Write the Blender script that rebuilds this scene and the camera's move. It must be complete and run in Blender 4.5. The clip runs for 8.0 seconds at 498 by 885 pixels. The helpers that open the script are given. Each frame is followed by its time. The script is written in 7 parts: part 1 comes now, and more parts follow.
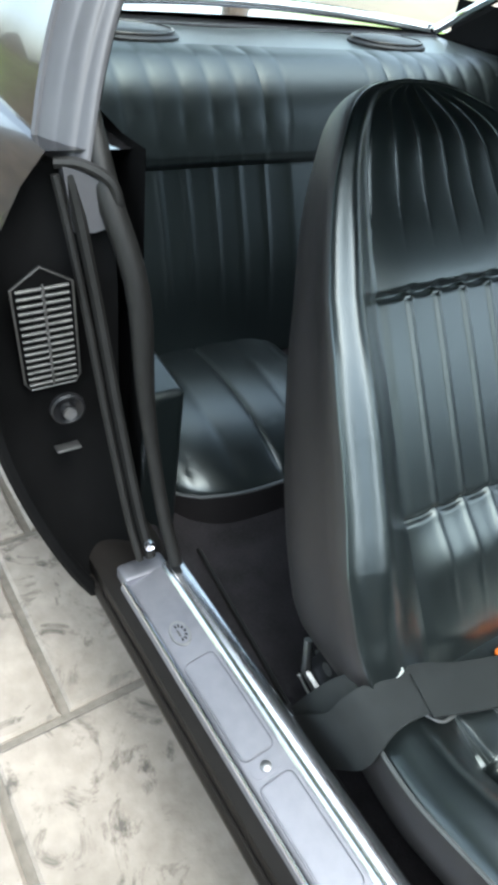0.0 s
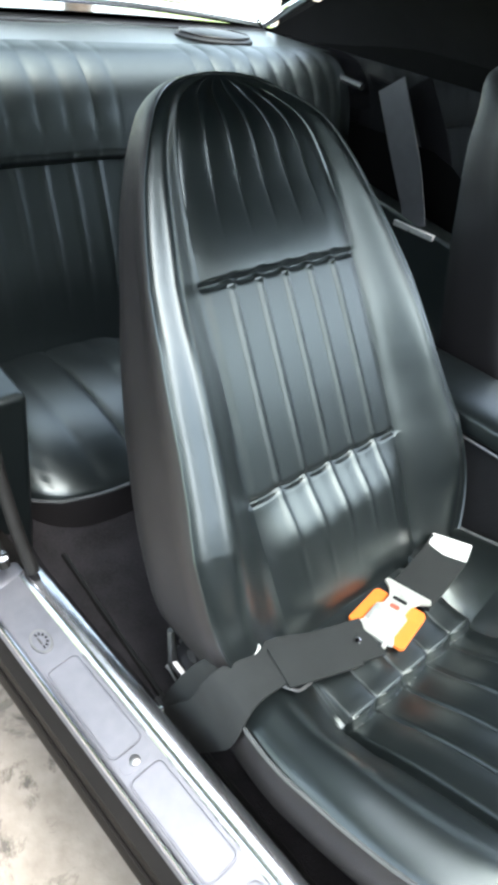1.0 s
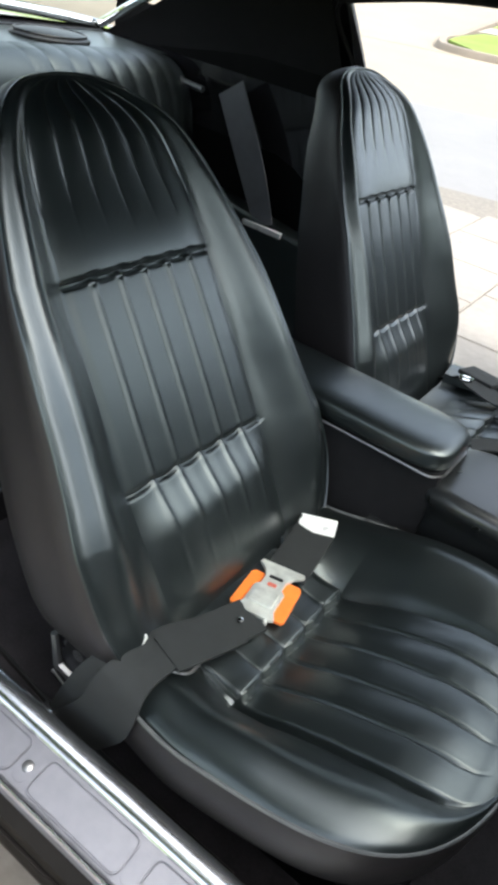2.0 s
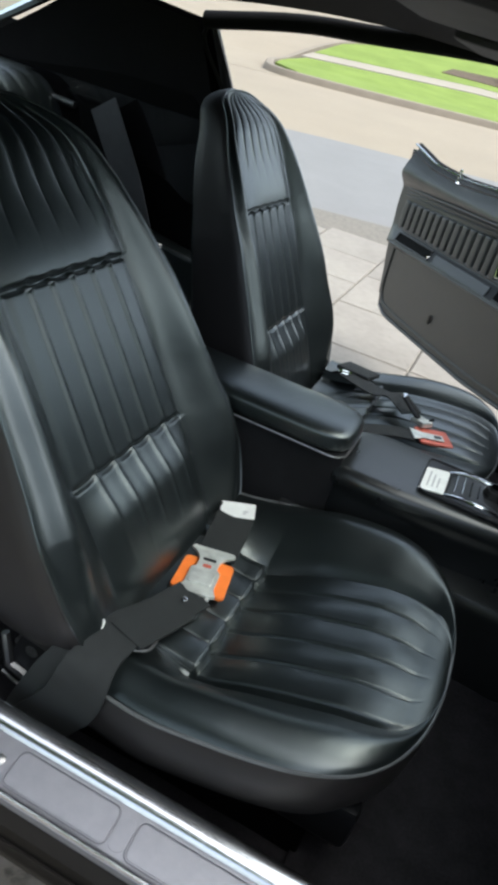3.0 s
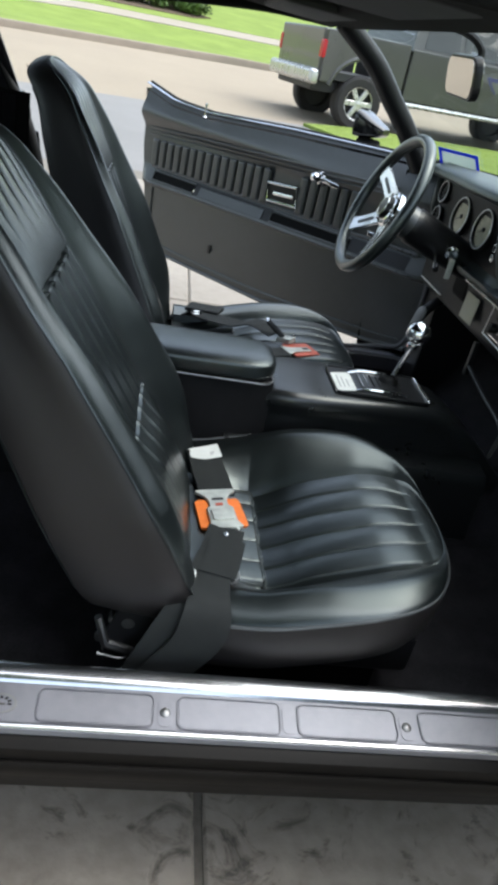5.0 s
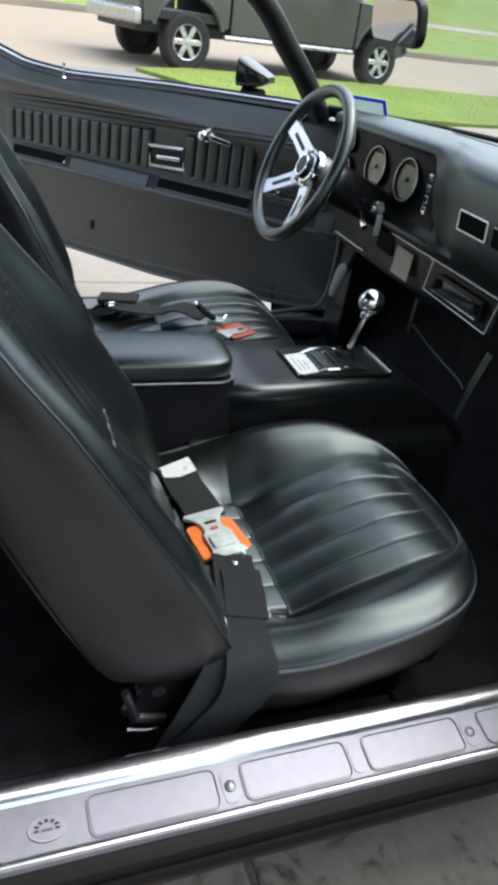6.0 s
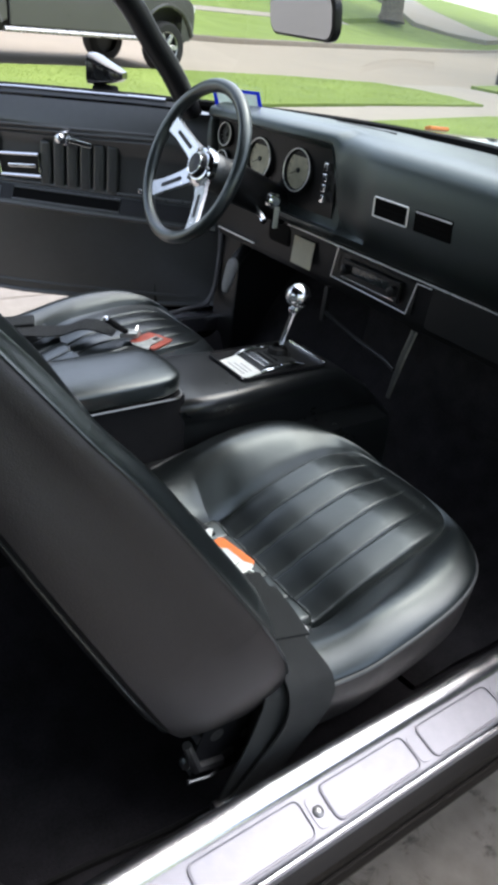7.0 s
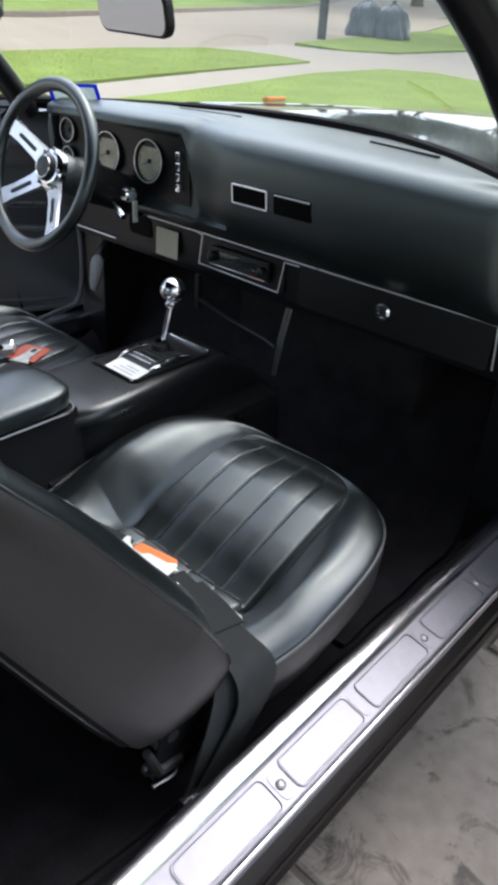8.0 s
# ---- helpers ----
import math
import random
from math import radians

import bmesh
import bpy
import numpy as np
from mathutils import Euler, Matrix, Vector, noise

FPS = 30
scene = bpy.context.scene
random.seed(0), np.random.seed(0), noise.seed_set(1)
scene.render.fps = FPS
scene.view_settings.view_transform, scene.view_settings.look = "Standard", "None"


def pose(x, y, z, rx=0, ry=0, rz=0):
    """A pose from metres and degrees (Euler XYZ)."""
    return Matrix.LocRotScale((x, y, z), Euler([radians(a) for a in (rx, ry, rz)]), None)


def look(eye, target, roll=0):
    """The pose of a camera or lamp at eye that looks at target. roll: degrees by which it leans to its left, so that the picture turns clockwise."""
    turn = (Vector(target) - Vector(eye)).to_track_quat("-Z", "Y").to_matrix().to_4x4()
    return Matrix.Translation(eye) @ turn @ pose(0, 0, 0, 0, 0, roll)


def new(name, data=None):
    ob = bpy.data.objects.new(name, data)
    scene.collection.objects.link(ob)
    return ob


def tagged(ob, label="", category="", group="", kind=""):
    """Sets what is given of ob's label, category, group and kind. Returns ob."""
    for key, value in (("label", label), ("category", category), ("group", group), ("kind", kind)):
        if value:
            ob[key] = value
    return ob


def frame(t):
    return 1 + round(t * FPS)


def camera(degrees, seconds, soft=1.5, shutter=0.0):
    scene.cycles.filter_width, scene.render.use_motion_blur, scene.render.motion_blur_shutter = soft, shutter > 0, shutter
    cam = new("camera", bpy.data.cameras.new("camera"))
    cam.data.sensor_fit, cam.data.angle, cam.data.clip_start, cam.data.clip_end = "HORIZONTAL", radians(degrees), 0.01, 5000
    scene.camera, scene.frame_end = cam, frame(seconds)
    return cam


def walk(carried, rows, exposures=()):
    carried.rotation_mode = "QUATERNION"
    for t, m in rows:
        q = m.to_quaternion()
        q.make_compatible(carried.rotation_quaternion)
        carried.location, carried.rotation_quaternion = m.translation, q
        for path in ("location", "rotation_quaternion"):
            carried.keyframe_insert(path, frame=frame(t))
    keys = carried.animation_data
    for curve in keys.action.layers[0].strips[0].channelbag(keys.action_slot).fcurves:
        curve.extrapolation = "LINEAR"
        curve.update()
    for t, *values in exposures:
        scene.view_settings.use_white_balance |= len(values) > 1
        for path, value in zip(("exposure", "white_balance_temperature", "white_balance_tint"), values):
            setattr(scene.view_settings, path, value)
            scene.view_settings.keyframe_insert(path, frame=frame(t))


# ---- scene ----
cam = camera(38.7, 8.0, soft=4.2)
PATH = [
    (0, (0.558, -1.083, 1.181), (-0.697, -0.103, -0.03), 9.1),
    (0.5, (0.581, -1.059, 1.183), (-0.596, 0.032, -0.01), 9.3),
    (1, (0.605, -1.041, 1.189), (-0.459, 0.176, 0.012), 10.2),
    (1.5, (0.618, -1.044, 1.196), (-0.3, 0.316, 0.052), 12.1),
    (2, (0.617, -1.072, 1.194), (-0.165, 0.397, 0.084), 13.6),
    (3.3, (0.527, -1.243, 1.185), (0.198, 0.474, 0.215), 16.8),
    (3.5, (0.49, -1.266, 1.184), (0.249, 0.469, 0.218), 17.0),
    (4, (0.38, -1.32, 1.183), (0.355, 0.436, 0.227), 16.4),
    (4.5, (0.242, -1.406, 1.18), (0.433, 0.348, 0.238), 14.0),
    (4.7, (0.199, -1.419, 1.17), (0.456, 0.324, 0.224), 13.8),
    (5.8, (0.049, -1.244, 1.168), (0.648, 0.363, 0.14), 9.6),
    (6, (0.003, -1.21, 1.166), (0.687, 0.365, 0.139), 9.5),
    (6.5, (-0.121, -1.132, 1.158), (0.774, 0.346, 0.15), 9.9),
    (7, (-0.177, -1.066, 1.156), (0.9, 0.292, 0.158), 7.5),
    (7.5, (-0.193, -1.048, 1.188), (1.017, 0.179, 0.172), 4.6),
    (8, (-0.2, -1.05, 1.198), (1.094, 0.068, 0.161), 3.5),
]
walk(cam, [(t, look(eye, target, roll)) for t, eye, target, roll in PATH], exposures=[(0, 2.74, 6080, 0), (1, 3.24, 6380, 4), (1.5, 3.08, 6500, 5), (2, 2.34, 6520, 6), (3.5, 1.62, 6240, 3), (6.5, 1.84, 6300, 9), (8, 1.90, 6240, 13)])

# ---- light ----
SUN_UP, SUN_ROUND = 64.0, 90.0
world = bpy.data.worlds.new("sky")
scene.world = world
world.use_nodes = True
wn = world.node_tree.nodes
sky = wn.new("ShaderNodeTexSky")
sky.sky_type = "NISHITA"
sky.sun_disc = False
sky.sun_elevation, sky.sun_rotation = radians(SUN_UP), radians(SUN_ROUND)
sky.air_density, sky.dust_density, sky.ozone_density = 1.0, 3.0, 1.0
wn["Background"].inputs["Strength"].default_value = 0.15
veil = wn.new("ShaderNodeHueSaturation")
veil.inputs["Saturation"].default_value = 0.58
world.node_tree.links.new(sky.outputs["Color"], veil.inputs["Color"])
world.node_tree.links.new(veil.outputs["Color"], wn["Background"].inputs["Color"])
sun = new("sun", bpy.data.lights.new("sun", "SUN"))
sun.data.energy, sun.data.angle, sun.data.color = 0.6, radians(100), (1.0, 0.98, 0.95)
# the sky's rotation turns clockwise from +y
_az = radians(SUN_ROUND)
_d = Vector((math.sin(_az) * math.cos(radians(SUN_UP)), math.cos(_az) * math.cos(radians(SUN_UP)), math.sin(radians(SUN_UP))))
sun.matrix_world = Matrix.Translation(_d * 40) @ _d.to_track_quat("Z", "Y").to_matrix().to_4x4()


# ---- materials ----
def material(name, color, rough=0.5, metal=0.0, vary=0.15, scale=6.0, bump=0.0, bump_scale=400.0, rough_vary=0.1, coat=0.0, coat_rough=0.05, spec=0.5, second=None, island=0.0, detail_scale=60.0, veins=None, wrinkle=0.0):
    """A surface with two scales of variation in colour and gloss, and fine relief."""
    m = bpy.data.materials.new(name)
    m.use_nodes = True
    nt = m.node_tree
    n, l = nt.nodes, nt.links
    b = n["Principled BSDF"]
    geo = n.new("ShaderNodeNewGeometry")
    na, nb = n.new("ShaderNodeTexNoise"), n.new("ShaderNodeTexNoise")
    na.inputs["Scale"].default_value, na.inputs["Detail"].default_value = scale, 5
    nb.inputs["Scale"].default_value, nb.inputs["Detail"].default_value = detail_scale, 4
    l.new(geo.outputs["Position"], na.inputs["Vector"])
    l.new(geo.outputs["Position"], nb.inputs["Vector"])
    mixn = n.new("ShaderNodeMix")
    mixn.data_type = "FLOAT"
    mixn.inputs["Factor"].default_value = 0.4
    l.new(na.outputs["Fac"], mixn.inputs["A"])
    l.new(nb.outputs["Fac"], mixn.inputs["B"])
    ramp = n.new("ShaderNodeValToRGB")
    lo = [c * (1 - vary) for c in color]
    hi = [min(1, c * (1 + vary)) for c in (second or color)]
    ramp.color_ramp.elements[0].position, ramp.color_ramp.elements[1].position = 0.32, 0.68
    ramp.color_ramp.elements[0].color, ramp.color_ramp.elements[1].color = (*lo, 1), (*hi, 1)
    l.new(mixn.outputs["Result"], ramp.inputs["Fac"])
    out = ramp.outputs["Color"]
    if veins:
        nv = n.new("ShaderNodeTexNoise")
        nv.inputs["Scale"].default_value, nv.inputs["Detail"].default_value, nv.inputs["Distortion"].default_value, nv.inputs["Roughness"].default_value = veins[0], 7, 1.6, 0.68
        l.new(geo.outputs["Position"], nv.inputs["Vector"])
        vr = n.new("ShaderNodeValToRGB")
        vr.color_ramp.elements[0].position, vr.color_ramp.elements[1].position = veins[1], veins[2]
        vr.color_ramp.elements[0].color, vr.color_ramp.elements[1].color = (0, 0, 0, 1), (1, 1, 1, 1)
        l.new(nv.outputs["Fac"], vr.inputs["Fac"])
        mv = n.new("ShaderNodeMix")
        mv.data_type = "RGBA"
        l.new(vr.outputs["Color"], mv.inputs["Factor"])
        l.new(out, mv.inputs["A"])
        mv.inputs["B"].default_value = (*veins[3], 1)
        out = mv.outputs["Result"]
    if island:
        info = n.new("ShaderNodeObjectInfo")
        hsv = n.new("ShaderNodeHueSaturation")
        mr = n.new("ShaderNodeMapRange")
        mr.inputs["To Min"].default_value, mr.inputs["To Max"].default_value = 1 - island, 1 + island
        l.new(info.outputs["Random"], mr.inputs["Value"])
        l.new(mr.outputs["Result"], hsv.inputs["Value"])
        l.new(out, hsv.inputs["Color"])
        out = hsv.outputs["Color"]
    l.new(out, b.inputs["Base Color"])
    rr = n.new("ShaderNodeMapRange")
    rr.inputs["To Min"].default_value, rr.inputs["To Max"].default_value = max(0.02, rough - rough_vary), min(1, rough + rough_vary)
    l.new(mixn.outputs["Result"], rr.inputs["Value"])
    l.new(rr.outputs["Result"], b.inputs["Roughness"])
    b.inputs["Metallic"].default_value = metal
    b.inputs["Specular IOR Level"].default_value = spec
    b.inputs["Coat Weight"].default_value = coat
    b.inputs["Coat Roughness"].default_value = coat_rough
    if bump:
        nc = n.new("ShaderNodeTexNoise")
        nc.inputs["Scale"].default_value, nc.inputs["Detail"].default_value = bump_scale, 3
        l.new(geo.outputs["Position"], nc.inputs["Vector"])
        bp = n.new("ShaderNodeBump")
        bp.inputs["Strength"].default_value, bp.inputs["Distance"].default_value = bump, 0.002
        l.new(nc.outputs["Fac"], bp.inputs["Height"])
        l.new(bp.outputs["Normal"], b.inputs["Normal"])
        if wrinkle:
            nd, bq = n.new("ShaderNodeTexNoise"), n.new("ShaderNodeBump")
            nd.inputs["Scale"].default_value, nd.inputs["Detail"].default_value, nd.inputs["Distortion"].default_value = 20, 3, 0.3
            bq.inputs["Strength"].default_value, bq.inputs["Distance"].default_value = wrinkle, 0.012
            l.new(geo.outputs["Position"], nd.inputs["Vector"])
            l.new(nd.outputs["Fac"], bq.inputs["Height"])
            l.new(bq.outputs["Normal"], bp.inputs["Normal"])
    return m


def thin_sheet(name, color):
    """Paper or film that lets part of the light through."""
    m = bpy.data.materials.new(name)
    m.use_nodes = True
    n, l = m.node_tree.nodes, m.node_tree.links
    n.remove(n["Principled BSDF"])
    a, b, mix = n.new("ShaderNodeBsdfDiffuse"), n.new("ShaderNodeBsdfTranslucent"), n.new("ShaderNodeMixShader")
    noise_tex, ramp = n.new("ShaderNodeTexNoise"), n.new("ShaderNodeValToRGB")
    noise_tex.inputs["Scale"].default_value = 40
    ramp.color_ramp.elements[0].color, ramp.color_ramp.elements[1].color = (*[c * 0.85 for c in color], 1), (*color, 1)
    l.new(noise_tex.outputs["Fac"], ramp.inputs["Fac"])
    l.new(ramp.outputs["Color"], a.inputs["Color"])
    l.new(ramp.outputs["Color"], b.inputs["Color"])
    l.new(a.outputs["BSDF"], mix.inputs[1])
    l.new(b.outputs["BSDF"], mix.inputs[2])
    l.new(mix.outputs["Shader"], n["Material Output"].inputs["Surface"])
    return m


def glass(name, tint=(1, 1, 1), rough=0.0):
    m = bpy.data.materials.new(name)
    m.use_nodes = True
    n, l = m.node_tree.nodes, m.node_tree.links
    n.remove(n["Principled BSDF"])
    clear, gloss, mix, lw = n.new("ShaderNodeBsdfTransparent"), n.new("ShaderNodeBsdfGlossy"), n.new("ShaderNodeMixShader"), n.new("ShaderNodeLayerWeight")
    clear.inputs["Color"].default_value = (*tint, 1)
    gloss.inputs["Roughness"].default_value = rough
    lw.inputs["Blend"].default_value = 0.5
    power, scale = n.new("ShaderNodeMath"), n.new("ShaderNodeMath")
    power.operation, scale.operation = "POWER", "MULTIPLY_ADD"
    power.inputs[1].default_value, scale.inputs[1].default_value, scale.inputs[2].default_value = 5.0, 0.8, 0.05
    l.new(lw.outputs["Facing"], power.inputs[0])
    l.new(power.outputs["Value"], scale.inputs[0])
    l.new(scale.outputs["Value"], mix.inputs["Fac"])
    l.new(clear.outputs["BSDF"], mix.inputs[1])
    l.new(gloss.outputs["BSDF"], mix.inputs[2])
    l.new(mix.outputs["Shader"], n["Material Output"].inputs["Surface"])
    return m


VINYL = material("black_vinyl", (0.0050, 0.0070, 0.0073), 0.33, vary=0.12, scale=9, bump=0.14, bump_scale=900, rough_vary=0.06, spec=0.85, coat=0.65, coat_rough=0.25, wrinkle=0.06)
# the teal of sky and foliage light is put into the sheen's tint
VINYL.node_tree.nodes["Principled BSDF"].inputs["Specular Tint"].default_value = (0.86, 0.99, 1.0, 1)
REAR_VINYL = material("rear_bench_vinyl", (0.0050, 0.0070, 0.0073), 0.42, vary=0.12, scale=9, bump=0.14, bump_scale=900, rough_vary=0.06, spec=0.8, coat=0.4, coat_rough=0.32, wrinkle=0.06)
# teal light tinted into the bench's highlights likewise
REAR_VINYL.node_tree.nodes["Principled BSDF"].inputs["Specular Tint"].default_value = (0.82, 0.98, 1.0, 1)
VINYL_SHELL = material("black_vinyl_shell", (0.0150, 0.0135, 0.0140), 0.44, spec=0.5, vary=0.12, scale=7, bump=0.25, bump_scale=700, rough_vary=0.06)
DOOR_VINYL = material("door_vinyl", (0.031, 0.034, 0.035), 0.33, vary=0.16, scale=8, bump=0.2, bump_scale=800, rough_vary=0.08, spec=0.8, coat=0.45, coat_rough=0.22, wrinkle=0.05)
PIPING = material("piping_vinyl", (0.085, 0.090, 0.092), 0.3, bump=0.1, bump_scale=500)
CARPET = material("black_carpet", (0.028, 0.0262, 0.0285), 0.95, vary=0.35, scale=20, bump=1.0, bump_scale=500, rough_vary=0.03, spec=0.1, detail_scale=220)
DASH = material("dash_pad", (0.008, 0.011, 0.012), 0.42, vary=0.12, scale=8, bump=0.2, bump_scale=700, rough_vary=0.05, spec=1.0, coat=0.7, coat_rough=0.34)
# dash highlights tinted teal-green in place of coloured light
DASH.node_tree.nodes["Principled BSDF"].inputs["Specular Tint"].default_value = (0.80, 0.98, 0.95, 1)
PLASTIC = material("black_plastic", (0.011, 0.011, 0.012), 0.36, vary=0.12, scale=10, bump=0.1, bump_scale=300, spec=0.35)
SATIN = material("satin_black", (0.010, 0.010, 0.011), 0.33, vary=0.12, scale=10, spec=0.35)
PAINT = material("black_paint", (0.010, 0.010, 0.011), 0.12, vary=0.1, scale=3, coat=0.6, coat_rough=0.02, rough_vary=0.04)
ROCKER = material("rocker_paint", (0.009, 0.0078, 0.007), 0.5, vary=0.25, scale=5, spec=0.15)
HEADLINER = material("headliner", (0.011, 0.011, 0.012), 0.9, vary=0.2, scale=15, bump=0.4, bump_scale=400, spec=0.2)
VISOR = material("visor_vinyl", (0.030, 0.030, 0.032), 0.6, vary=0.2, scale=12, bump=0.3, bump_scale=500, spec=0.4)
# near-black of the jambs, also colouring in the shade of door pockets and air vents
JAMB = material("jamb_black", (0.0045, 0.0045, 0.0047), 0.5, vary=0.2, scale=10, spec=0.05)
RUBBER = material("rubber", (0.009, 0.0088, 0.0084), 0.55, vary=0.25, scale=15, bump=0.2, bump_scale=300, spec=0.3)
CHROME = material("chrome", (0.82, 0.82, 0.84), 0.09, metal=1.0, vary=0.04, scale=10, rough_vary=0.05)
SCUFF = material("brushed_scuff_plate", (0.27, 0.27, 0.30), 0.52, metal=1.0, vary=0.12, scale=9, rough_vary=0.08, bump=0.05, bump_scale=260)
SCUFF_LIP = material("polished_sill_lip", (0.70, 0.70, 0.72), 0.22, metal=1.0, vary=0.08, scale=12, rough_vary=0.06, bump=0.08, bump_scale=60)
SPOKE = material("polished_spoke", (0.60, 0.60, 0.61), 0.24, metal=1.0, vary=0.08, scale=30)
PILLAR = material("satin_moulding", (0.065, 0.064, 0.070), 0.45, metal=0.0, vary=0.08, scale=20)
TRIM = material("bright_trim", (0.86, 0.86, 0.86), 0.3, metal=0.5, vary=0.05, scale=30)
DUCT = material("grey_duct", (0.22, 0.22, 0.22), 0.6, vary=0.15, scale=20)
CONSOLE = material("glossy_console", (0.012, 0.0135, 0.014), 0.30, vary=0.15, scale=12, spec=0.8)
BELT_GREY = material("grey_belt", (0.10, 0.10, 0.108), 0.6, vary=0.12, scale=25, bump=0.3, bump_scale=900)
DULL_METAL = material("dull_metal", (0.30, 0.30, 0.30), 0.42, metal=1.0, vary=0.2, scale=40)
WEBBING = material("belt_webbing", (0.021, 0.0235, 0.024), 0.72, vary=0.15, scale=30, bump=0.6, bump_scale=900, spec=0.3)
BUCKLE = material("buckle_steel", (0.60, 0.62, 0.58), 0.35, metal=0.45, vary=0.18, scale=60, bump=0.15, bump_scale=200)
ORANGE = material("orange_plastic", (0.85, 0.20, 0.03), 0.5, vary=0.1, scale=40)
RED = material("faded_red_plastic", (0.52, 0.12, 0.08), 0.5, vary=0.15, scale=40)
LABEL = material("white_label", (0.74, 0.75, 0.73), 0.55, vary=0.05, scale=60)
INK = material("grey_ink", (0.40, 0.40, 0.41), 0.6)
TAN = material("tan_card", (0.52, 0.49, 0.38), 0.5, vary=0.06, scale=30)
DIAL = material("dial_face", (0.52, 0.49, 0.36), 0.45, vary=0.3, scale=18)
GRILLE = material("grille_metal", (0.10, 0.098, 0.095), 0.4, metal=0.6, vary=0.2, scale=60)
BLUE = thin_sheet("blue_border", (0.05, 0.10, 0.75))
PALE = thin_sheet("pale_sticker", (0.75, 0.82, 0.80))
AMBER = material("amber_lens", (0.8, 0.25, 0.03), 0.2)
TAIL = material("tail_lens", (0.45, 0.02, 0.03), 0.2)
GLASS = glass("window_glass", (0.85, 0.89, 0.86))
DARK_GLASS = material("dark_glass", (0.02, 0.026, 0.028), 0.06, vary=0.2, scale=2, coat=0.3)
MIRROR = material("mirror", (0.50, 0.49, 0.46), 0.02, metal=1.0, vary=0.01, rough_vary=0.01)
SLAB = material("stamped_concrete", (0.255, 0.220, 0.186), 0.7, vary=0.14, scale=3.5, second=(0.32, 0.28, 0.24), bump=1.0, bump_scale=40, veins=(8.5, 0.54, 0.67, (0.105, 0.092, 0.078)), island=0.07, detail_scale=28)
SLAB_PALE = material("pale_concrete", (0.26, 0.232, 0.20), 0.75, vary=0.08, scale=2.5, second=(0.30, 0.27, 0.233), bump=0.7, bump_scale=50, veins=(5, 0.60, 0.72, (0.225, 0.20, 0.17)), island=0.04, detail_scale=25)
JOINT = material("joint_mortar", (0.19, 0.17, 0.145), 0.9, vary=0.2, scale=30, bump=0.5, bump_scale=150)
APRON = material("grey_concrete", (0.21, 0.205, 0.20), 0.8, vary=0.08, scale=2.5, bump=0.4, bump_scale=80, detail_scale=30)
STREET = material("street_concrete", (0.29, 0.242, 0.18), 0.85, vary=0.08, scale=0.8, bump=0.4, bump_scale=60, detail_scale=14)
KERB = material("kerb_concrete", (0.245, 0.205, 0.16), 0.85, vary=0.12, scale=3, bump=0.4, bump_scale=60)
WALKWAY = material("walk_concrete", (0.32, 0.28, 0.225), 0.85, vary=0.08, scale=1.5, bump=0.4, bump_scale=60)
GRASS = material("lawn", (0.175, 0.235, 0.055), 0.9, vary=0.12, scale=1.2, second=(0.21, 0.275, 0.068), bump=0.4, bump_scale=35, spec=0.15, detail_scale=22)
BLADES = thin_sheet("grass_blades", (0.27, 0.35, 0.085))
MULCH = material("mulch", (0.10, 0.07, 0.045), 0.95, vary=0.35, scale=6, bump=1.0, bump_scale=30)
BARK = material("bark", (0.15, 0.115, 0.085), 0.95, vary=0.4, scale=6, bump=1.0, bump_scale=40, detail_scale=35)
LEAVES = material("leaves", (0.045, 0.095, 0.018), 0.6, vary=0.4, scale=1.5, second=(0.08, 0.14, 0.025), detail_scale=9)
TRUCK_PAINT = material("truck_grey_paint", (0.076, 0.074, 0.072), 0.3, vary=0.06, scale=2, coat=0.5)
TRUCK_TRIM = material("truck_dark_trim", (0.03, 0.03, 0.032), 0.55)
TYRE = material("tyre_rubber", (0.025, 0.024, 0.024), 0.8, vary=0.25, scale=12)
RIM = material("alloy_rim", (0.58, 0.58, 0.58), 0.28, metal=0.7, vary=0.08, scale=10)
BAG = material("rubbish_bag", (0.095, 0.108, 0.118), 0.35, vary=0.2, scale=5)
POST = material("dark_post", (0.05, 0.05, 0.05), 0.6, vary=0.2)
WALL_FAR = material("far_brick", (0.30, 0.20, 0.15), 0.9, vary=0.15, scale=3)
SHINGLE = material("far_shingle", (0.10, 0.09, 0.085), 0.9, vary=0.2, scale=3)


# ---- mesh helpers ----
def part(name, bm, mat, parent, label="", smooth=True, at=None):
    """Links a bmesh, given in world places, as one mesh under its parent."""
    me = bpy.data.meshes.new(name)
    bmesh.ops.recalc_face_normals(bm, faces=bm.faces)
    if smooth:
        for f in bm.faces:
            f.smooth = True
        me_angle = radians(38)
        for e in bm.edges:
            if len(e.link_faces) == 2 and e.calc_face_angle(0) > me_angle:
                e.smooth = False
    root = parent
    origin = Vector((0, 0, 0))
    while root is not None:
        origin += root.location
        root = root.parent
    bmesh.ops.translate(bm, verts=bm.verts, vec=-origin)
    bm.to_mesh(me)
    bm.free()
    me.materials.append(mat)
    ob = new(name, me)
    if smooth and len(me.polygons) < 500:
        ob.modifiers.new("normals", "WEIGHTED_NORMAL").keep_sharp = True
    ob.parent = parent
    if label:
        ob["label"] = label
    return ob


def thing(name, place, label, category, group="", kind=""):
    ob = new(name)
    ob.location = place
    return tagged(ob, label, category, group, kind)


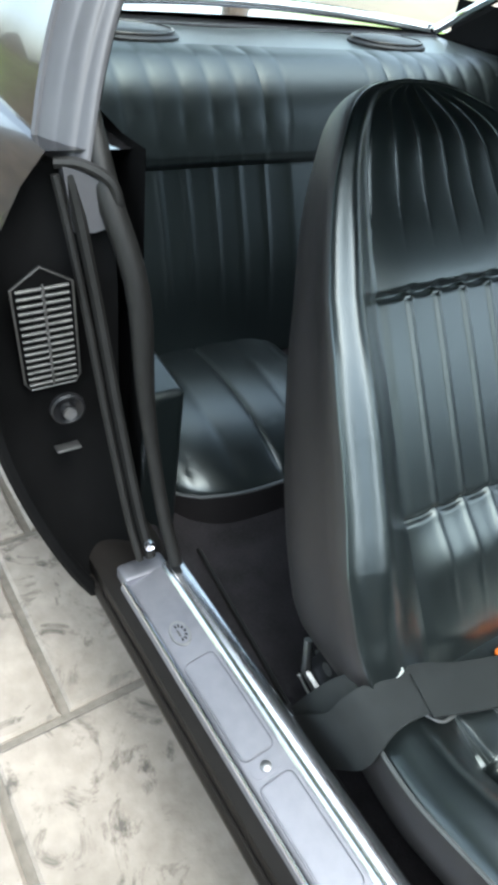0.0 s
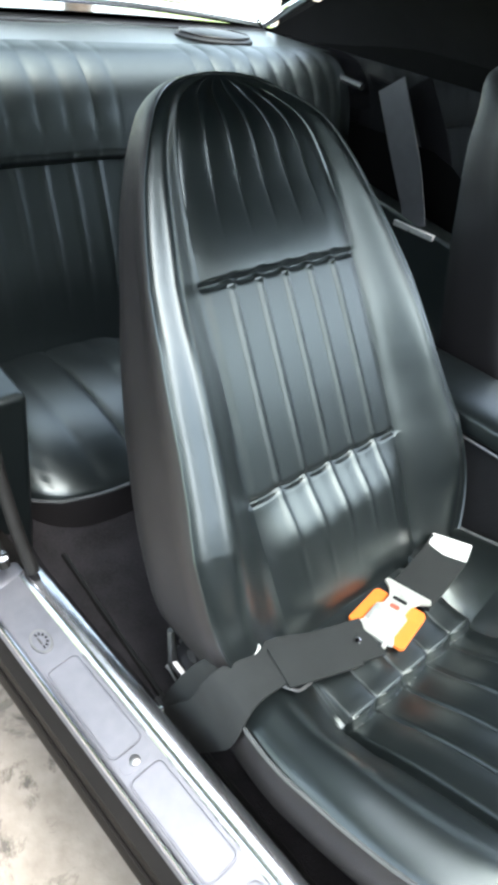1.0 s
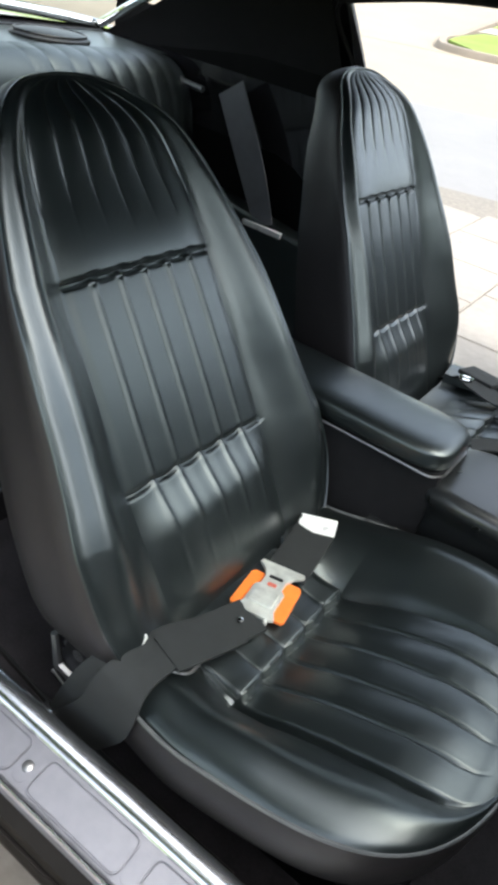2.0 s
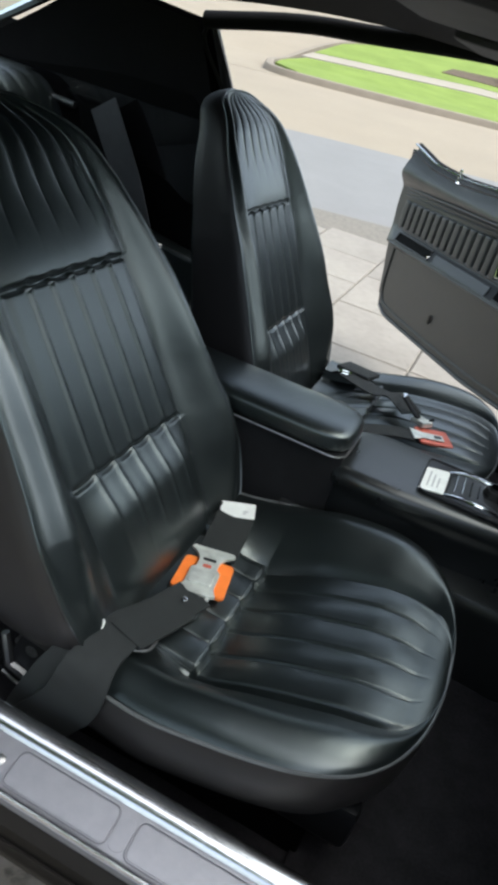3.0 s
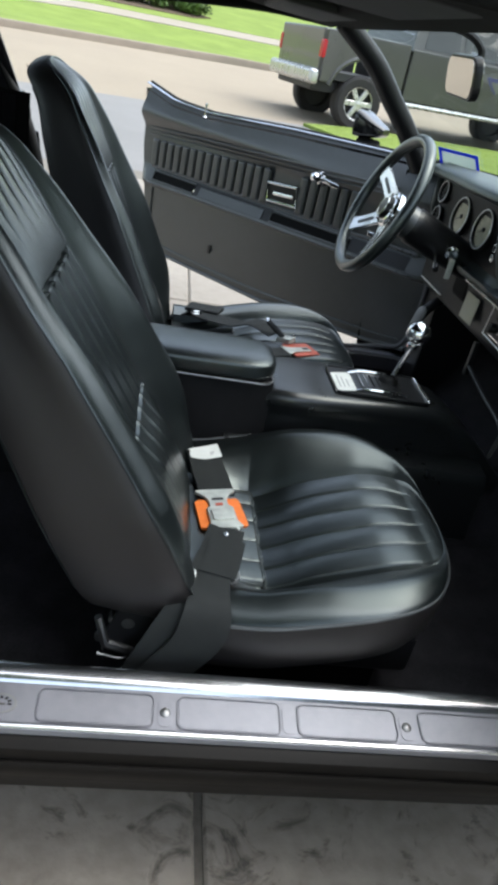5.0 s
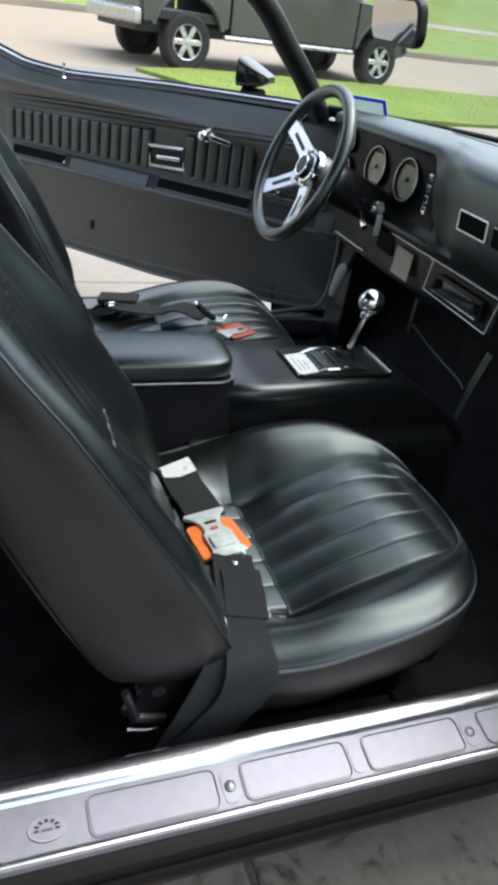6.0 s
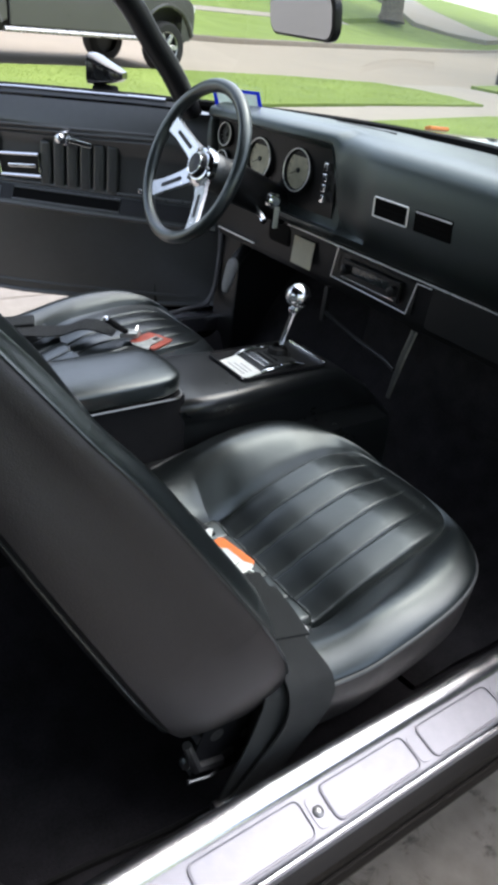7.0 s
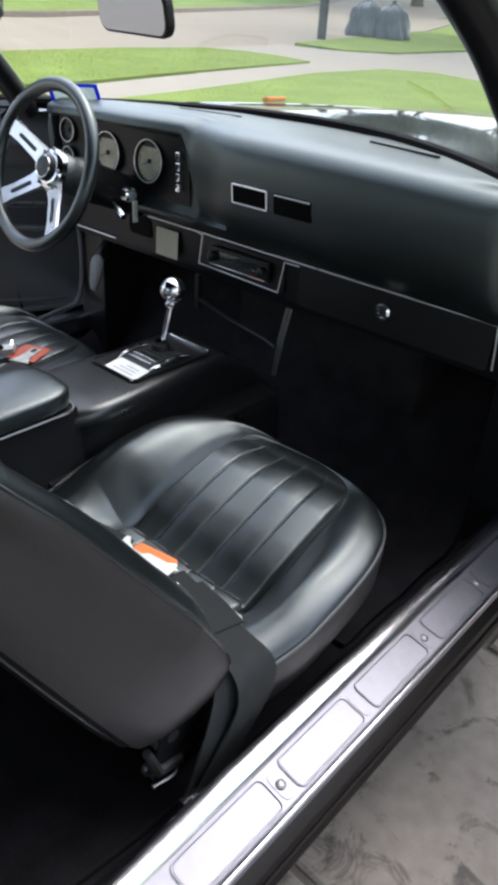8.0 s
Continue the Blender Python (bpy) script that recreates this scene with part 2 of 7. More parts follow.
def sheet(fn, us, vs, pick=None, wrap=False):
    """A grid of faces through fn(u, v); pick(u, v) says which cells are kept."""
    bm = bmesh.new()
    rows = [[bm.verts.new(fn(u, v)) for v in vs] for u in us]
    nu = len(us) if wrap else len(us) - 1
    for i in range(nu):
        j = (i + 1) % len(us)
        for k in range(len(vs) - 1):
            if pick and not pick((us[i] + us[j]) / 2, (vs[k] + vs[k + 1]) / 2):
                continue
            try:
                bm.faces.new((rows[i][k], rows[j][k], rows[j][k + 1], rows[i][k + 1]))
            except ValueError:
                pass
    bmesh.ops.delete(bm, geom=[v for v in bm.verts if not v.link_faces], context="VERTS")
    return bm


def box(x0, x1, y0, y1, z0, z1, bevel=0.0, seg=2, m=None, bm=None):
    own = bmesh.new()
    bmesh.ops.create_cube(own, size=1)
    for v in own.verts:
        v.co = Vector(((x0 + x1) / 2 + v.co.x * (x1 - x0), (y0 + y1) / 2 + v.co.y * (y1 - y0), (z0 + z1) / 2 + v.co.z * (z1 - z0)))
    if bevel:
        bmesh.ops.bevel(own, geom=list(own.edges), offset=bevel, segments=seg, profile=0.5, affect="EDGES")
    if m is not None:
        bmesh.ops.transform(own, matrix=m, verts=own.verts)
    return join(bm, own)


def join(bm, own):
    if bm is None:
        return own
    me = bpy.data.meshes.new("tmp")
    own.to_mesh(me)
    own.free()
    bm.from_mesh(me)
    bpy.data.meshes.remove(me)
    return bm


def loft(rings, closed=True, caps=True, bm=None):
    """Skins rings of places with equal counts."""
    bm = bm or bmesh.new()
    vs = [[bm.verts.new(p) for p in r] for r in rings]
    n = len(rings[0])
    for a, b in zip(vs, vs[1:]):
        for i in range(n if closed else n - 1):
            j = (i + 1) % n
            bm.faces.new((a[i], a[j], b[j], b[i]))
    if caps and closed:
        bm.faces.new(vs[0])
        bm.faces.new(vs[-1])
    return bm


def tube(points, r, seg=8, closed=False, bm=None, flat=1.0):
    """A round bar along places; r may be a list. flat squeezes it across."""
    pts = [Vector(p) for p in points]
    n = len(pts)
    rings, ref = [], None
    for i, p in enumerate(pts):
        a = pts[(i - 1) % n] if closed or i else p
        b = pts[(i + 1) % n] if closed or i < n - 1 else p
        d = (b - a).normalized()
        if ref is None:
            ref = Vector((0, 0, 1)) if abs(d.z) < 0.9 else Vector((1, 0, 0))
        side = d.cross(ref).normalized()
        ref = side.cross(d).normalized()
        rad = float(r[i] if isinstance(r, (list, tuple)) else r)
        rings.append([p + rad * (math.cos(t) * side + flat * math.sin(t) * ref) for t in (2 * math.pi * k / seg for k in range(seg))])
    if closed:
        rings.append(rings[0])
        bm = loft(rings, True, False, bm)
        bmesh.ops.remove_doubles(bm, verts=bm.verts, dist=1e-6)
        return bm
    return loft(rings, True, True, bm)


def curve(points, n=8):
    """Smooth places through the given ones (Catmull-Rom)."""
    p = [Vector(q) for q in points]
    p = [2 * p[0] - p[1]] + p + [2 * p[-1] - p[-2]]
    out = []
    for i in range(1, len(p) - 2):
        for k in range(n):
            t = k / n
            out.append(0.5 * (2 * p[i] + (p[i + 1] - p[i - 1]) * t + (2 * p[i - 1] - 5 * p[i] + 4 * p[i + 1] - p[i + 2]) * t * t + (3 * p[i] - p[i - 1] - 3 * p[i + 1] + p[i + 2]) * t ** 3))
    return out + [p[-2]]


def lathe(profile, m, seg=32, bm=None, caps=True):
    """Turns (radius, height) round the local z of m."""
    rings = [[m @ Vector((r * math.cos(2 * math.pi * k / seg), r * math.sin(2 * math.pi * k / seg), h)) for k in range(seg)] for r, h in profile]
    return loft(rings, True, caps, bm)


def ribbon(points, across, width, thick=0.003, bm=None):
    """A strap through places; across gives its sideways direction at each."""
    rings = []
    pts = [Vector(p) for p in points]
    for i, p in enumerate(pts):
        d = (pts[min(i + 1, len(pts) - 1)] - pts[max(i - 1, 0)]).normalized()
        a = Vector(across[i]) if isinstance(across[0], (tuple, list, Vector)) else Vector(across)
        a = (a - a.dot(d) * d).normalized()
        nrm = d.cross(a).normalized()
        w = (width[i] if isinstance(width, (list, tuple)) else width) / 2
        rings.append([p + a * w + nrm * thick / 2, p - a * w + nrm * thick / 2, p - a * w - nrm * thick / 2, p + a * w - nrm * thick / 2])
    return loft(rings, True, True, bm)


def plate(outline, thick, m, bevel=0.0, bm=None):
    """A flat piece from a 2-d outline, thick along local z of m."""
    own = bmesh.new()
    f = own.faces.new([own.verts.new((x, y, 0)) for x, y in outline])
    r = bmesh.ops.extrude_face_region(own, geom=[f])
    bmesh.ops.translate(own, verts=[v for v in r["geom"] if isinstance(v, bmesh.types.BMVert)], vec=(0, 0, thick))
    if bevel:
        bmesh.ops.bevel(own, geom=list(own.edges), offset=bevel, segments=2, profile=0.5, affect="EDGES")
    bmesh.ops.transform(own, matrix=m, verts=own.verts)
    return join(bm, own)


def round_rect(w, h, r, n=5, cx=0.0, cy=0.0):
    out = []
    for sx, sy, a0 in ((1, 1, 0), (-1, 1, 90), (-1, -1, 180), (1, -1, 270)):
        for k in range(n + 1):
            a = radians(a0 + 90 * k / n)
            out.append((cx + sx * (w / 2 - r) + r * math.cos(a), cy + sy * (h / 2 - r) + r * math.sin(a)))
    return out


def lin(a, b, n):
    return [a + (b - a) * i / n for i in range(n + 1)]


def interp(x, table):
    xs, ys = zip(*table)
    return float(np.interp(x, xs, ys))


def smooth(a, b, x):
    t = min(1, max(0, (x - a) / (b - a)))
    return t * t * (3 - 2 * t)


def bell(x, w):
    return math.exp(-(x / w) ** 2)


def axes(o, xa, ya):
    """A pose with its x along xa, y near ya."""
    xa = Vector(xa).normalized()
    za = xa.cross(Vector(ya)).normalized()
    ya = za.cross(xa)
    return Matrix(((xa.x, ya.x, za.x, o[0]), (xa.y, ya.y, za.y, o[1]), (xa.z, ya.z, za.z, o[2]), (0, 0, 0, 1)))

# ---- the ground: driveway, street and lawns, rising gently away from the car ----
def beyond(x, y):
    """Distance past the far kerb."""
    return (y - 17.4) * 0.94 - (x - 2.6) * 0.34


def ground_z(x, y):
    r = math.hypot(x, y)
    k = 1.0 if r < 60 else 60 / r
    rise = 0.042 * min(70.0, max(0.0, r - 45.0)) * smooth(0.35, 0.65, x / max(r, 1.0))
    return rise + (0.015 * x + 0.0405 * y) * k + 0.11 * min(50.0, max(0.0, beyond(x, y) - 3.0))


def strip_poly(points, lift, mat, name, label="", thick=0.03, kind="structure"):
    """A flat area on the ground from its outline, laid lift above the sheet."""
    bm = bmesh.new()
    f = bm.faces.new([bm.verts.new((x, y, 0)) for x, y in points])
    bmesh.ops.triangulate(bm, faces=[f])
    for _ in range(2):
        bmesh.ops.subdivide_edges(bm, edges=[e for e in bm.edges if e.calc_length() > 4], cuts=1, use_grid_fill=False)
        bmesh.ops.triangulate(bm, faces=bm.faces)
    for v in bm.verts:
        v.co.z = ground_z(v.co.x, v.co.y) + lift
    rim = [e for e in bm.edges if e.is_boundary]
    new_geom = bmesh.ops.extrude_edge_only(bm, edges=rim)["geom"]
    for v in [g for g in new_geom if isinstance(g, bmesh.types.BMVert)]:
        v.co.z -= 0.25
    ob = part(name, bm, mat, None, smooth=False)
    return tagged(ob, label, "", "", kind)


def ring_values(far):
    vals = [0.0]
    step = 2.0
    while vals[-1] < far:
        vals.append(vals[-1] + step)
        step *= 1.18
    return sorted({-v for v in vals} | set(vals))


GV = ring_values(900)
ground = part("ground", sheet(lambda u, v: (u, v, ground_z(u, v) - 0.13 - 0.12 * smooth(-3, 0, beyond(u, v))), GV, GV), GRASS, None, smooth=False)
tagged(ground, "mown green grass ground sheet round the driveway", "ground", kind="structure")

NEAR_KERB = [(-30, -2.0), (-12, 3.4), (-5, 6.0), (-1.8, 7.55), (-0.4, 8.0), (2.0, 8.5), (2.7, 9.0), (4.0, 9.3), (6.3, 9.75), (8.5, 9.95), (10.4, 9.9), (13.4, 10.45), (24, 13.6), (34, 18.0), (60, 29)]
FAR_KERB = [(-30, 3.8), (-12, 10.8), (-4.8, 14.3), (-0.1, 16.3), (2.6, 17.4), (10.5, 17.2), (15, 18.6), (30, 25.0), (60, 38)]
strip_poly(NEAR_KERB + FAR_KERB[::-1], -0.085, STREET, "road", "pale beige concrete residential street")
strip_poly([(-12, -9), (4.6, -9), (4.6, 5.6), (2.4, 6.6), (2.0, 8.6), (-0.4, 8.05), (-1.8, 7.6), (-5, 6.05), (-12, 3.45)], -0.012, APRON, "pavement", "smooth grey concrete driveway apron beside the street")
strip_poly([(4.6, 5.7), (6.3, 5.95), (9.7, 6.7), (11.7, 6.75), (12.3, 6.1), (12.1, 4.8), (11.5, 1.5), (16.5, 0.5), (18.5, 8.6), (15, 8.5), (13.9, 9.2), (13.4, 10.45), (10.9, 10.0), (11.15, 7.8), (7.7, 7.2), (5.7, 6.8), (4.6, 6.5)], 0.0, WALKWAY, "pavement.001", "pale concrete footpath and drive between lawns")
strip_poly([(-6.3, 18.4), (-2.1, 20.9), (2.8, 22.7), (14, 26.9), (30, 33), (30, 34.1), (14, 28), (2.8, 23.75), (-2.2, 21.9), (-6.3, 19.3)], 0.035, WALKWAY, "pavement.002", "narrow pale footpath beyond the street")
strip_poly([(-30, 3.8), (-12, 10.8), (-4.8, 14.3), (-6.1, 15.6), (-6.5, 18), (-6.6, 22), (-5.6, 26), (-5, 40), (-16, 40), (-17, 14), (-30, 8)], -0.080, STREET, "road.001", "pale beige side street joining the main street")
strip_poly([(41.2, 32.6), (39.2, 37.1), (46.4, 48.3), (64, 72), (70, 72), (52, 48), (46, 38), (45.5, 34)], 0.05, WALKWAY, "pavement.003", "pale concrete drive up to a far house")


def kerb_run(points, name, label, side):
    """A kerb with a rounded nose and a real step."""
    rings = []
    pts = curve([(x, y, 0) for x, y in points], 5)
    for i, p in enumerate(pts):
        d = (pts[min(i + 1, len(pts) - 1)] - pts[max(i - 1, 0)]).normalized()
        nrm = Vector((-d.y, d.x, 0)) * side
        z = ground_z(p.x, p.y)
        rings.append([p + nrm * o + Vector((0, 0, z + h)) for o, h in ((-0.02, -0.12), (0.0, 0.02), (0.03, 0.05), (0.18, 0.055), (0.2, -0.10))])
    return tagged(part(name, loft(rings, True, True), KERB, None), label, "kerb", kind="structure")


kerb_run([(-5, 40), (-5.6, 26), (-6.6, 22), (-6.5, 18), (-6.1, 15.6), (-4.8, 14.3)] + FAR_KERB[3:], "kerb", "worn beige concrete kerb along the street", 1)


def lawn(points, name, label, count, lift=0.03):
    """A raised lawn with blades."""
    ob = strip_poly(points, lift, GRASS, name, label)
    xs, ys = [p[0] for p in points], [p[1] for p in points]

    def inside(x, y):
        c = False
        for (x0, y0), (x1, y1) in zip(points, points[1:] + points[:1]):
            if (y0 > y) != (y1 > y) and x < (x1 - x0) * (y - y0) / (y1 - y0) + x0:
                c = not c
        return c
    rng = random.Random(len(points) * 7 + count)
    verts, faces = [], []
    while len(faces) < count:
        x, y = rng.uniform(min(xs), max(xs)), rng.uniform(min(ys), max(ys))
        if not inside(x, y):
            continue
        z = ground_z(x, y) + lift - 0.005
        a, h, w = rng.uniform(0, 6.283), rng.uniform(0.006, 0.016), rng.uniform(0.006, 0.012)
        lean = rng.uniform(-0.03, 0.03)
        c, s = math.cos(a), math.sin(a)
        k = len(verts)
        verts += [(x - w * c, y - w * s, z), (x + w * c, y + w * s, z), (x + lean * s, y - lean * c, z + h)]
        faces.append((k, k + 1, k + 2))
    me = bpy.data.meshes.new("grass")
    me.from_pydata(verts, [], faces)
    me.materials.append(BLADES)
    tagged(new("grass", me), "short green mown lawn grass blades", "grass", kind="stuff")
    return ob


lawn([(1.9, 8.5), (2.6, 7.3), (4.2, 6.75), (5.7, 6.85), (7.7, 7.25), (11.0, 7.75), (11.1, 8.6), (10.9, 9.3), (10.4, 9.85), (8.5, 9.95), (6.3, 9.75), (4.0, 9.3), (2.7, 9.0)], "lawn", "bright green lawn strip beside the street", 26000)
lawn([(4.7, 5.6), (4.7, -3), (11.2, -3), (11.5, 1.5), (12.1, 4.8), (12.3, 6.0), (11.7, 6.6), (9.7, 6.6), (6.3, 5.85)], "lawn.001", "bright green front lawn before the car", 26000)
lawn([(13.9, 10.5), (13.9, 9.2), (15, 8.55), (18.5, 8.7), (24, 10.5), (24, 13.4)], "lawn.002", "green grass island beside the drive", 7000)
lawn([(-6.1, 18.4), (-6.3, 17.2), (-5.9, 15.7), (-4.8, 14.6), (-0.2, 16.65), (2.6, 17.7), (10.5, 17.5), (15, 18.9), (30, 25.3), (30, 32.9), (14, 26.8), (2.8, 22.6), (-2.1, 20.8)], "lawn.003", "green grass verge beyond the street kerb", 16000)
lawn([(-6.3, 19.4), (-2.2, 22.0), (2.8, 23.85), (14, 28.1), (30, 34.2), (38, 38), (40, 58), (10, 58), (-4.8, 40), (-5.4, 26), (-6.4, 22)], "lawn.004", "green lawn rising behind the narrow footpath", 16000)

# planting bed and shrubs beyond the far footpath
strip_poly([(-3.4, 22.5), (-1.5, 23.1), (0.6, 23.9), (1.15, 24.7), (0.2, 25.3), (-1.8, 24.7), (-3.3, 23.7)], 0.05, MULCH, "ground.001", "brown mulch planting bed")


def leaf_cloud(centres, count, size, rng, flat=0.8):
    """Many small leaf quads about clump centres (x, y, z, radius)."""
    verts, faces = [], []
    total = sum(c[3] ** 2 for c in centres)
    for cx, cy, cz, r in centres:
        for _ in range(int(count * r * r / total)):
            d = Vector((rng.gauss(0, 1), rng.gauss(0, 1), rng.gauss(0, 1))).normalized()
            p = Vector((cx, cy, cz)) + Vector((d.x, d.y, d.z * flat)) * r * rng.uniform(0.35, 1.0) ** 0.5
            a = Vector((rng.gauss(0, 1), rng.gauss(0, 1), rng.gauss(0, 0.6))).normalized() * size * rng.uniform(0.6, 1.3)
            b = a.cross(d).normalized() * size * rng.uniform(0.3, 0.55)
            k = len(verts)
            verts += [p - a, p + b, p + a, p - b]
            faces.append((k, k + 1, k + 2, k + 3))
    me = bpy.data.meshes.new("crown")
    me.from_pydata([tuple(v) for v in verts], [], faces)
    me.materials.append(LEAVES)
    return me


def shrub(x, y, r, h, seed):
    rng = random.Random(seed)
    z = ground_z(x, y)
    t = thing("shrub", (x, y, z), "low rounded green shrub in a mulch bed", "shrub", "shrubs in the bed")
    bm = None
    for k in range(5):
        a = k * 1.257 + seed
        bm = tube([(x, y, z - 0.05), (x + 0.3 * r * math.cos(a), y + 0.3 * r * math.sin(a), z + 0.5 * h)], [0.03, 0.012], 5, bm=bm)
    part("stem", bm, BARK, t)
    cs = [(x + rng.uniform(-.6, .6) * r, y + rng.uniform(-.6, .6) * r, z + h * rng.uniform(.35, .75), r * rng.uniform(.35, .6)) for _ in range(9)]
    crown = new("crown", leaf_cloud(cs, 1300, 0.055, rng))
    crown.parent = t
    crown.matrix_parent_inverse = Matrix.Translation((-x, -y, -z))


for i, (sx, sy) in enumerate(((-1.5, 24.1), (-1.05, 24.3), (-0.55, 24.3), (-0.1, 24.5), (0.35, 24.5), (0.75, 24.6))):
    shrub(sx, sy, 0.5, 0.55, i + 3)


def tree(x, y, height, r, trunk, lean, seed, leaves, label, leaf=0.13, clear=0.45):
    rng = random.Random(seed)
    z = ground_z(x, y)
    t = thing("tree", (x, y, z), label, "tree")
    top = Vector((x + lean[0], y + lean[1], z + height * 0.72))
    pts = curve([(x, y, z - 0.1), (x + 0.25 * lean[0], y + 0.25 * lean[1], z + height * 0.2), (x + 0.6 * lean[0], y + 0.6 * lean[1], z + height * clear), top], 6)
    n = len(pts)
    part("trunk", tube(pts, [trunk * (1.25 - 0.95 * i / n) * (1.25 if i == 0 else 1) for i in range(n)], 12), BARK, t)
    cs = []
    limb = None
    base = Vector(pts[int(n * 0.62)])
    for k in range(9):
        a = k * 2.4 + seed
        end = Vector((x + lean[0] + r * rng.uniform(.45, .85) * math.cos(a), y + lean[1] + r * rng.uniform(.45, .85) * math.sin(a), z + height * rng.uniform(.62, .95)))
        mid = base.lerp(end, 0.5) + Vector((0, 0, 0.08 * height))
        limb = tube(curve([base, mid, end], 5), [trunk * f for f in np.linspace(.45, .06, 11)], 7, bm=limb)
        cs += [(*end, r * rng.uniform(.22, .36)), (*(mid + Vector((rng.uniform(-.3, .3), rng.uniform(-.3, .3), .3))), r * rng.uniform(.18, .3))]
    cs.append((*top, r * 0.35))
    part("limb", limb, BARK, t)
    crown = new("crown", leaf_cloud(cs, leaves, leaf, rng))
    crown.parent = t
    crown.matrix_parent_inverse = Matrix.Translation((-x, -y, -z))
    return t


tree(-3.5, -2.0, 8.0, 3.2, 0.30, (-0.9, -1.0), 5, 9000, "leaning grey-brown tree beside the driveway with green leaves")
tree(-2.2, -6.4, 9.5, 4.8, 0.26, (0.3, 0.5), 23, 14000, "dense leafy tree shading the driveway's edge", 0.24, 0.30)
tree(36.8, 36.9, 12, 5.0, 0.62, (0.5, 0.5), 8, 7000, "thick-trunked shade tree on a far lawn", 0.3)
tree(12.5, -9.5, 8.0, 4.2, 0.22, (0.4, 0.6), 11, 9000, "leafy green street tree beside the front lawn", 0.17)
tree(-9, 5.0, 8, 3.5, 0.2, (0.3, -0.4), 17, 7000, "slim tree standing on the grass behind the car", 0.17)

for k, (tx, ty, th) in enumerate(((-14, -13, 9), (20, -16, 9), (44, -6, 17), (27, 9.5, 14), (25, 3.5, 13), (46, 27, 19), (56, 31, 20), (60, 42, 20), (52, 8, 18), (58, 24, 16), (50, -20, 17), (46, 2, 15), (-10, -6, 9), (-18, 47, 17), (-8, 45, 18), (3, 47, 17), (13, 50, 18), (24, 52, 11), (-22, 34, 11), (-30, 6, 10))):
    tree(tx, ty, th, max(4.6, 0.45 * th), 0.28, (0.5 * math.sin(k), 0.5 * math.cos(k)), 30 + k, 5200 if th < 13 else 9000, "broad leafy green tree standing on the grass", 0.26 if th < 13 else 0.62, 0.3)

# ---- the car: shell, floor, pillars, roof ----
car = thing("car", (0.4, 0, 0), "glossy black two-door coupe body with open doors on a driveway", "car")

# floor and tunnel under black carpet
def floor_z(x, y):
    t = 0.17 * bell(y, 0.15) * smooth(-0.5, 0.1, x)
    kick = 0.34 * smooth(0.98, 1.3, x)
    rise = 0.12 * smooth(-0.15, -0.5, x)
    edge = 0.1 * smooth(0.6, 0.67, abs(y))
    return 0.215 + t + kick + rise + edge + 0.003 * math.sin(37 * x + 11 * y)


part("carpet", sheet(lambda u, v: (u, v, floor_z(u, v)), lin(-1.0, 1.3, 60), lin(-0.676, 0.676, 60)), CARPET, car, "black cut-pile carpet")
part("floor_pan", box(-1.0, 1.3, -0.72, 0.72, 0.16, 0.19), ROCKER, car)
bm = sheet(lambda u, v: (u, v, floor_z(u, v) + 0.012 + 0.003 * math.sin(60 * v)), lin(0.62, 1.06, 26), lin(-0.6, -0.17, 26))
r = bmesh.ops.solidify(bm, geom=list(bm.faces), thickness=0.006)
part("carpet_binding", tube([(x, y, floor_z(x, y) + 0.004) for x, y in ((-0.2, -0.568), (-0.087, -0.578), (0.03, -0.59), (0.141, -0.600), (0.3, -0.61), (0.5, -0.62))], 0.005, 6), RUBBER, car)
floor_mat = tagged(part("floor_mat", bm, CARPET, None), "black ribbed mat lying on the passenger floor", "mat")


def side_shell(sg):
    """Sill, rocker and quarter of one side; sg -1 is the passenger's."""
    prof = [(-0.685, 0.30), (-0.685, 0.358), (-0.772, 0.352), (-0.785, 0.346), (-0.794, 0.340), (-0.796, 0.326), (-0.785, 0.285), (-0.75, 0.20), (-0.70, 0.165)]
    part("rocker", loft([[(x, -sg * y, z) for y, z in prof] for x in (-0.24, 0.1, 0.6, 1.22)], True, True), ROCKER, car, "dusty dark rocker panel under the door")
    part("rocker_skirt", loft([[(x, -sg * y, z) for y, z in ((-0.78, 0.318), (-0.799, 0.319), (-0.803, 0.310), (-0.798, 0.288), (-0.77, 0.26))] for x in (-0.22, 0.5, 1.22)], True, True), ROCKER, car, "black lower rocker strip")


for sg in (-1, 1):
    side_shell(sg)


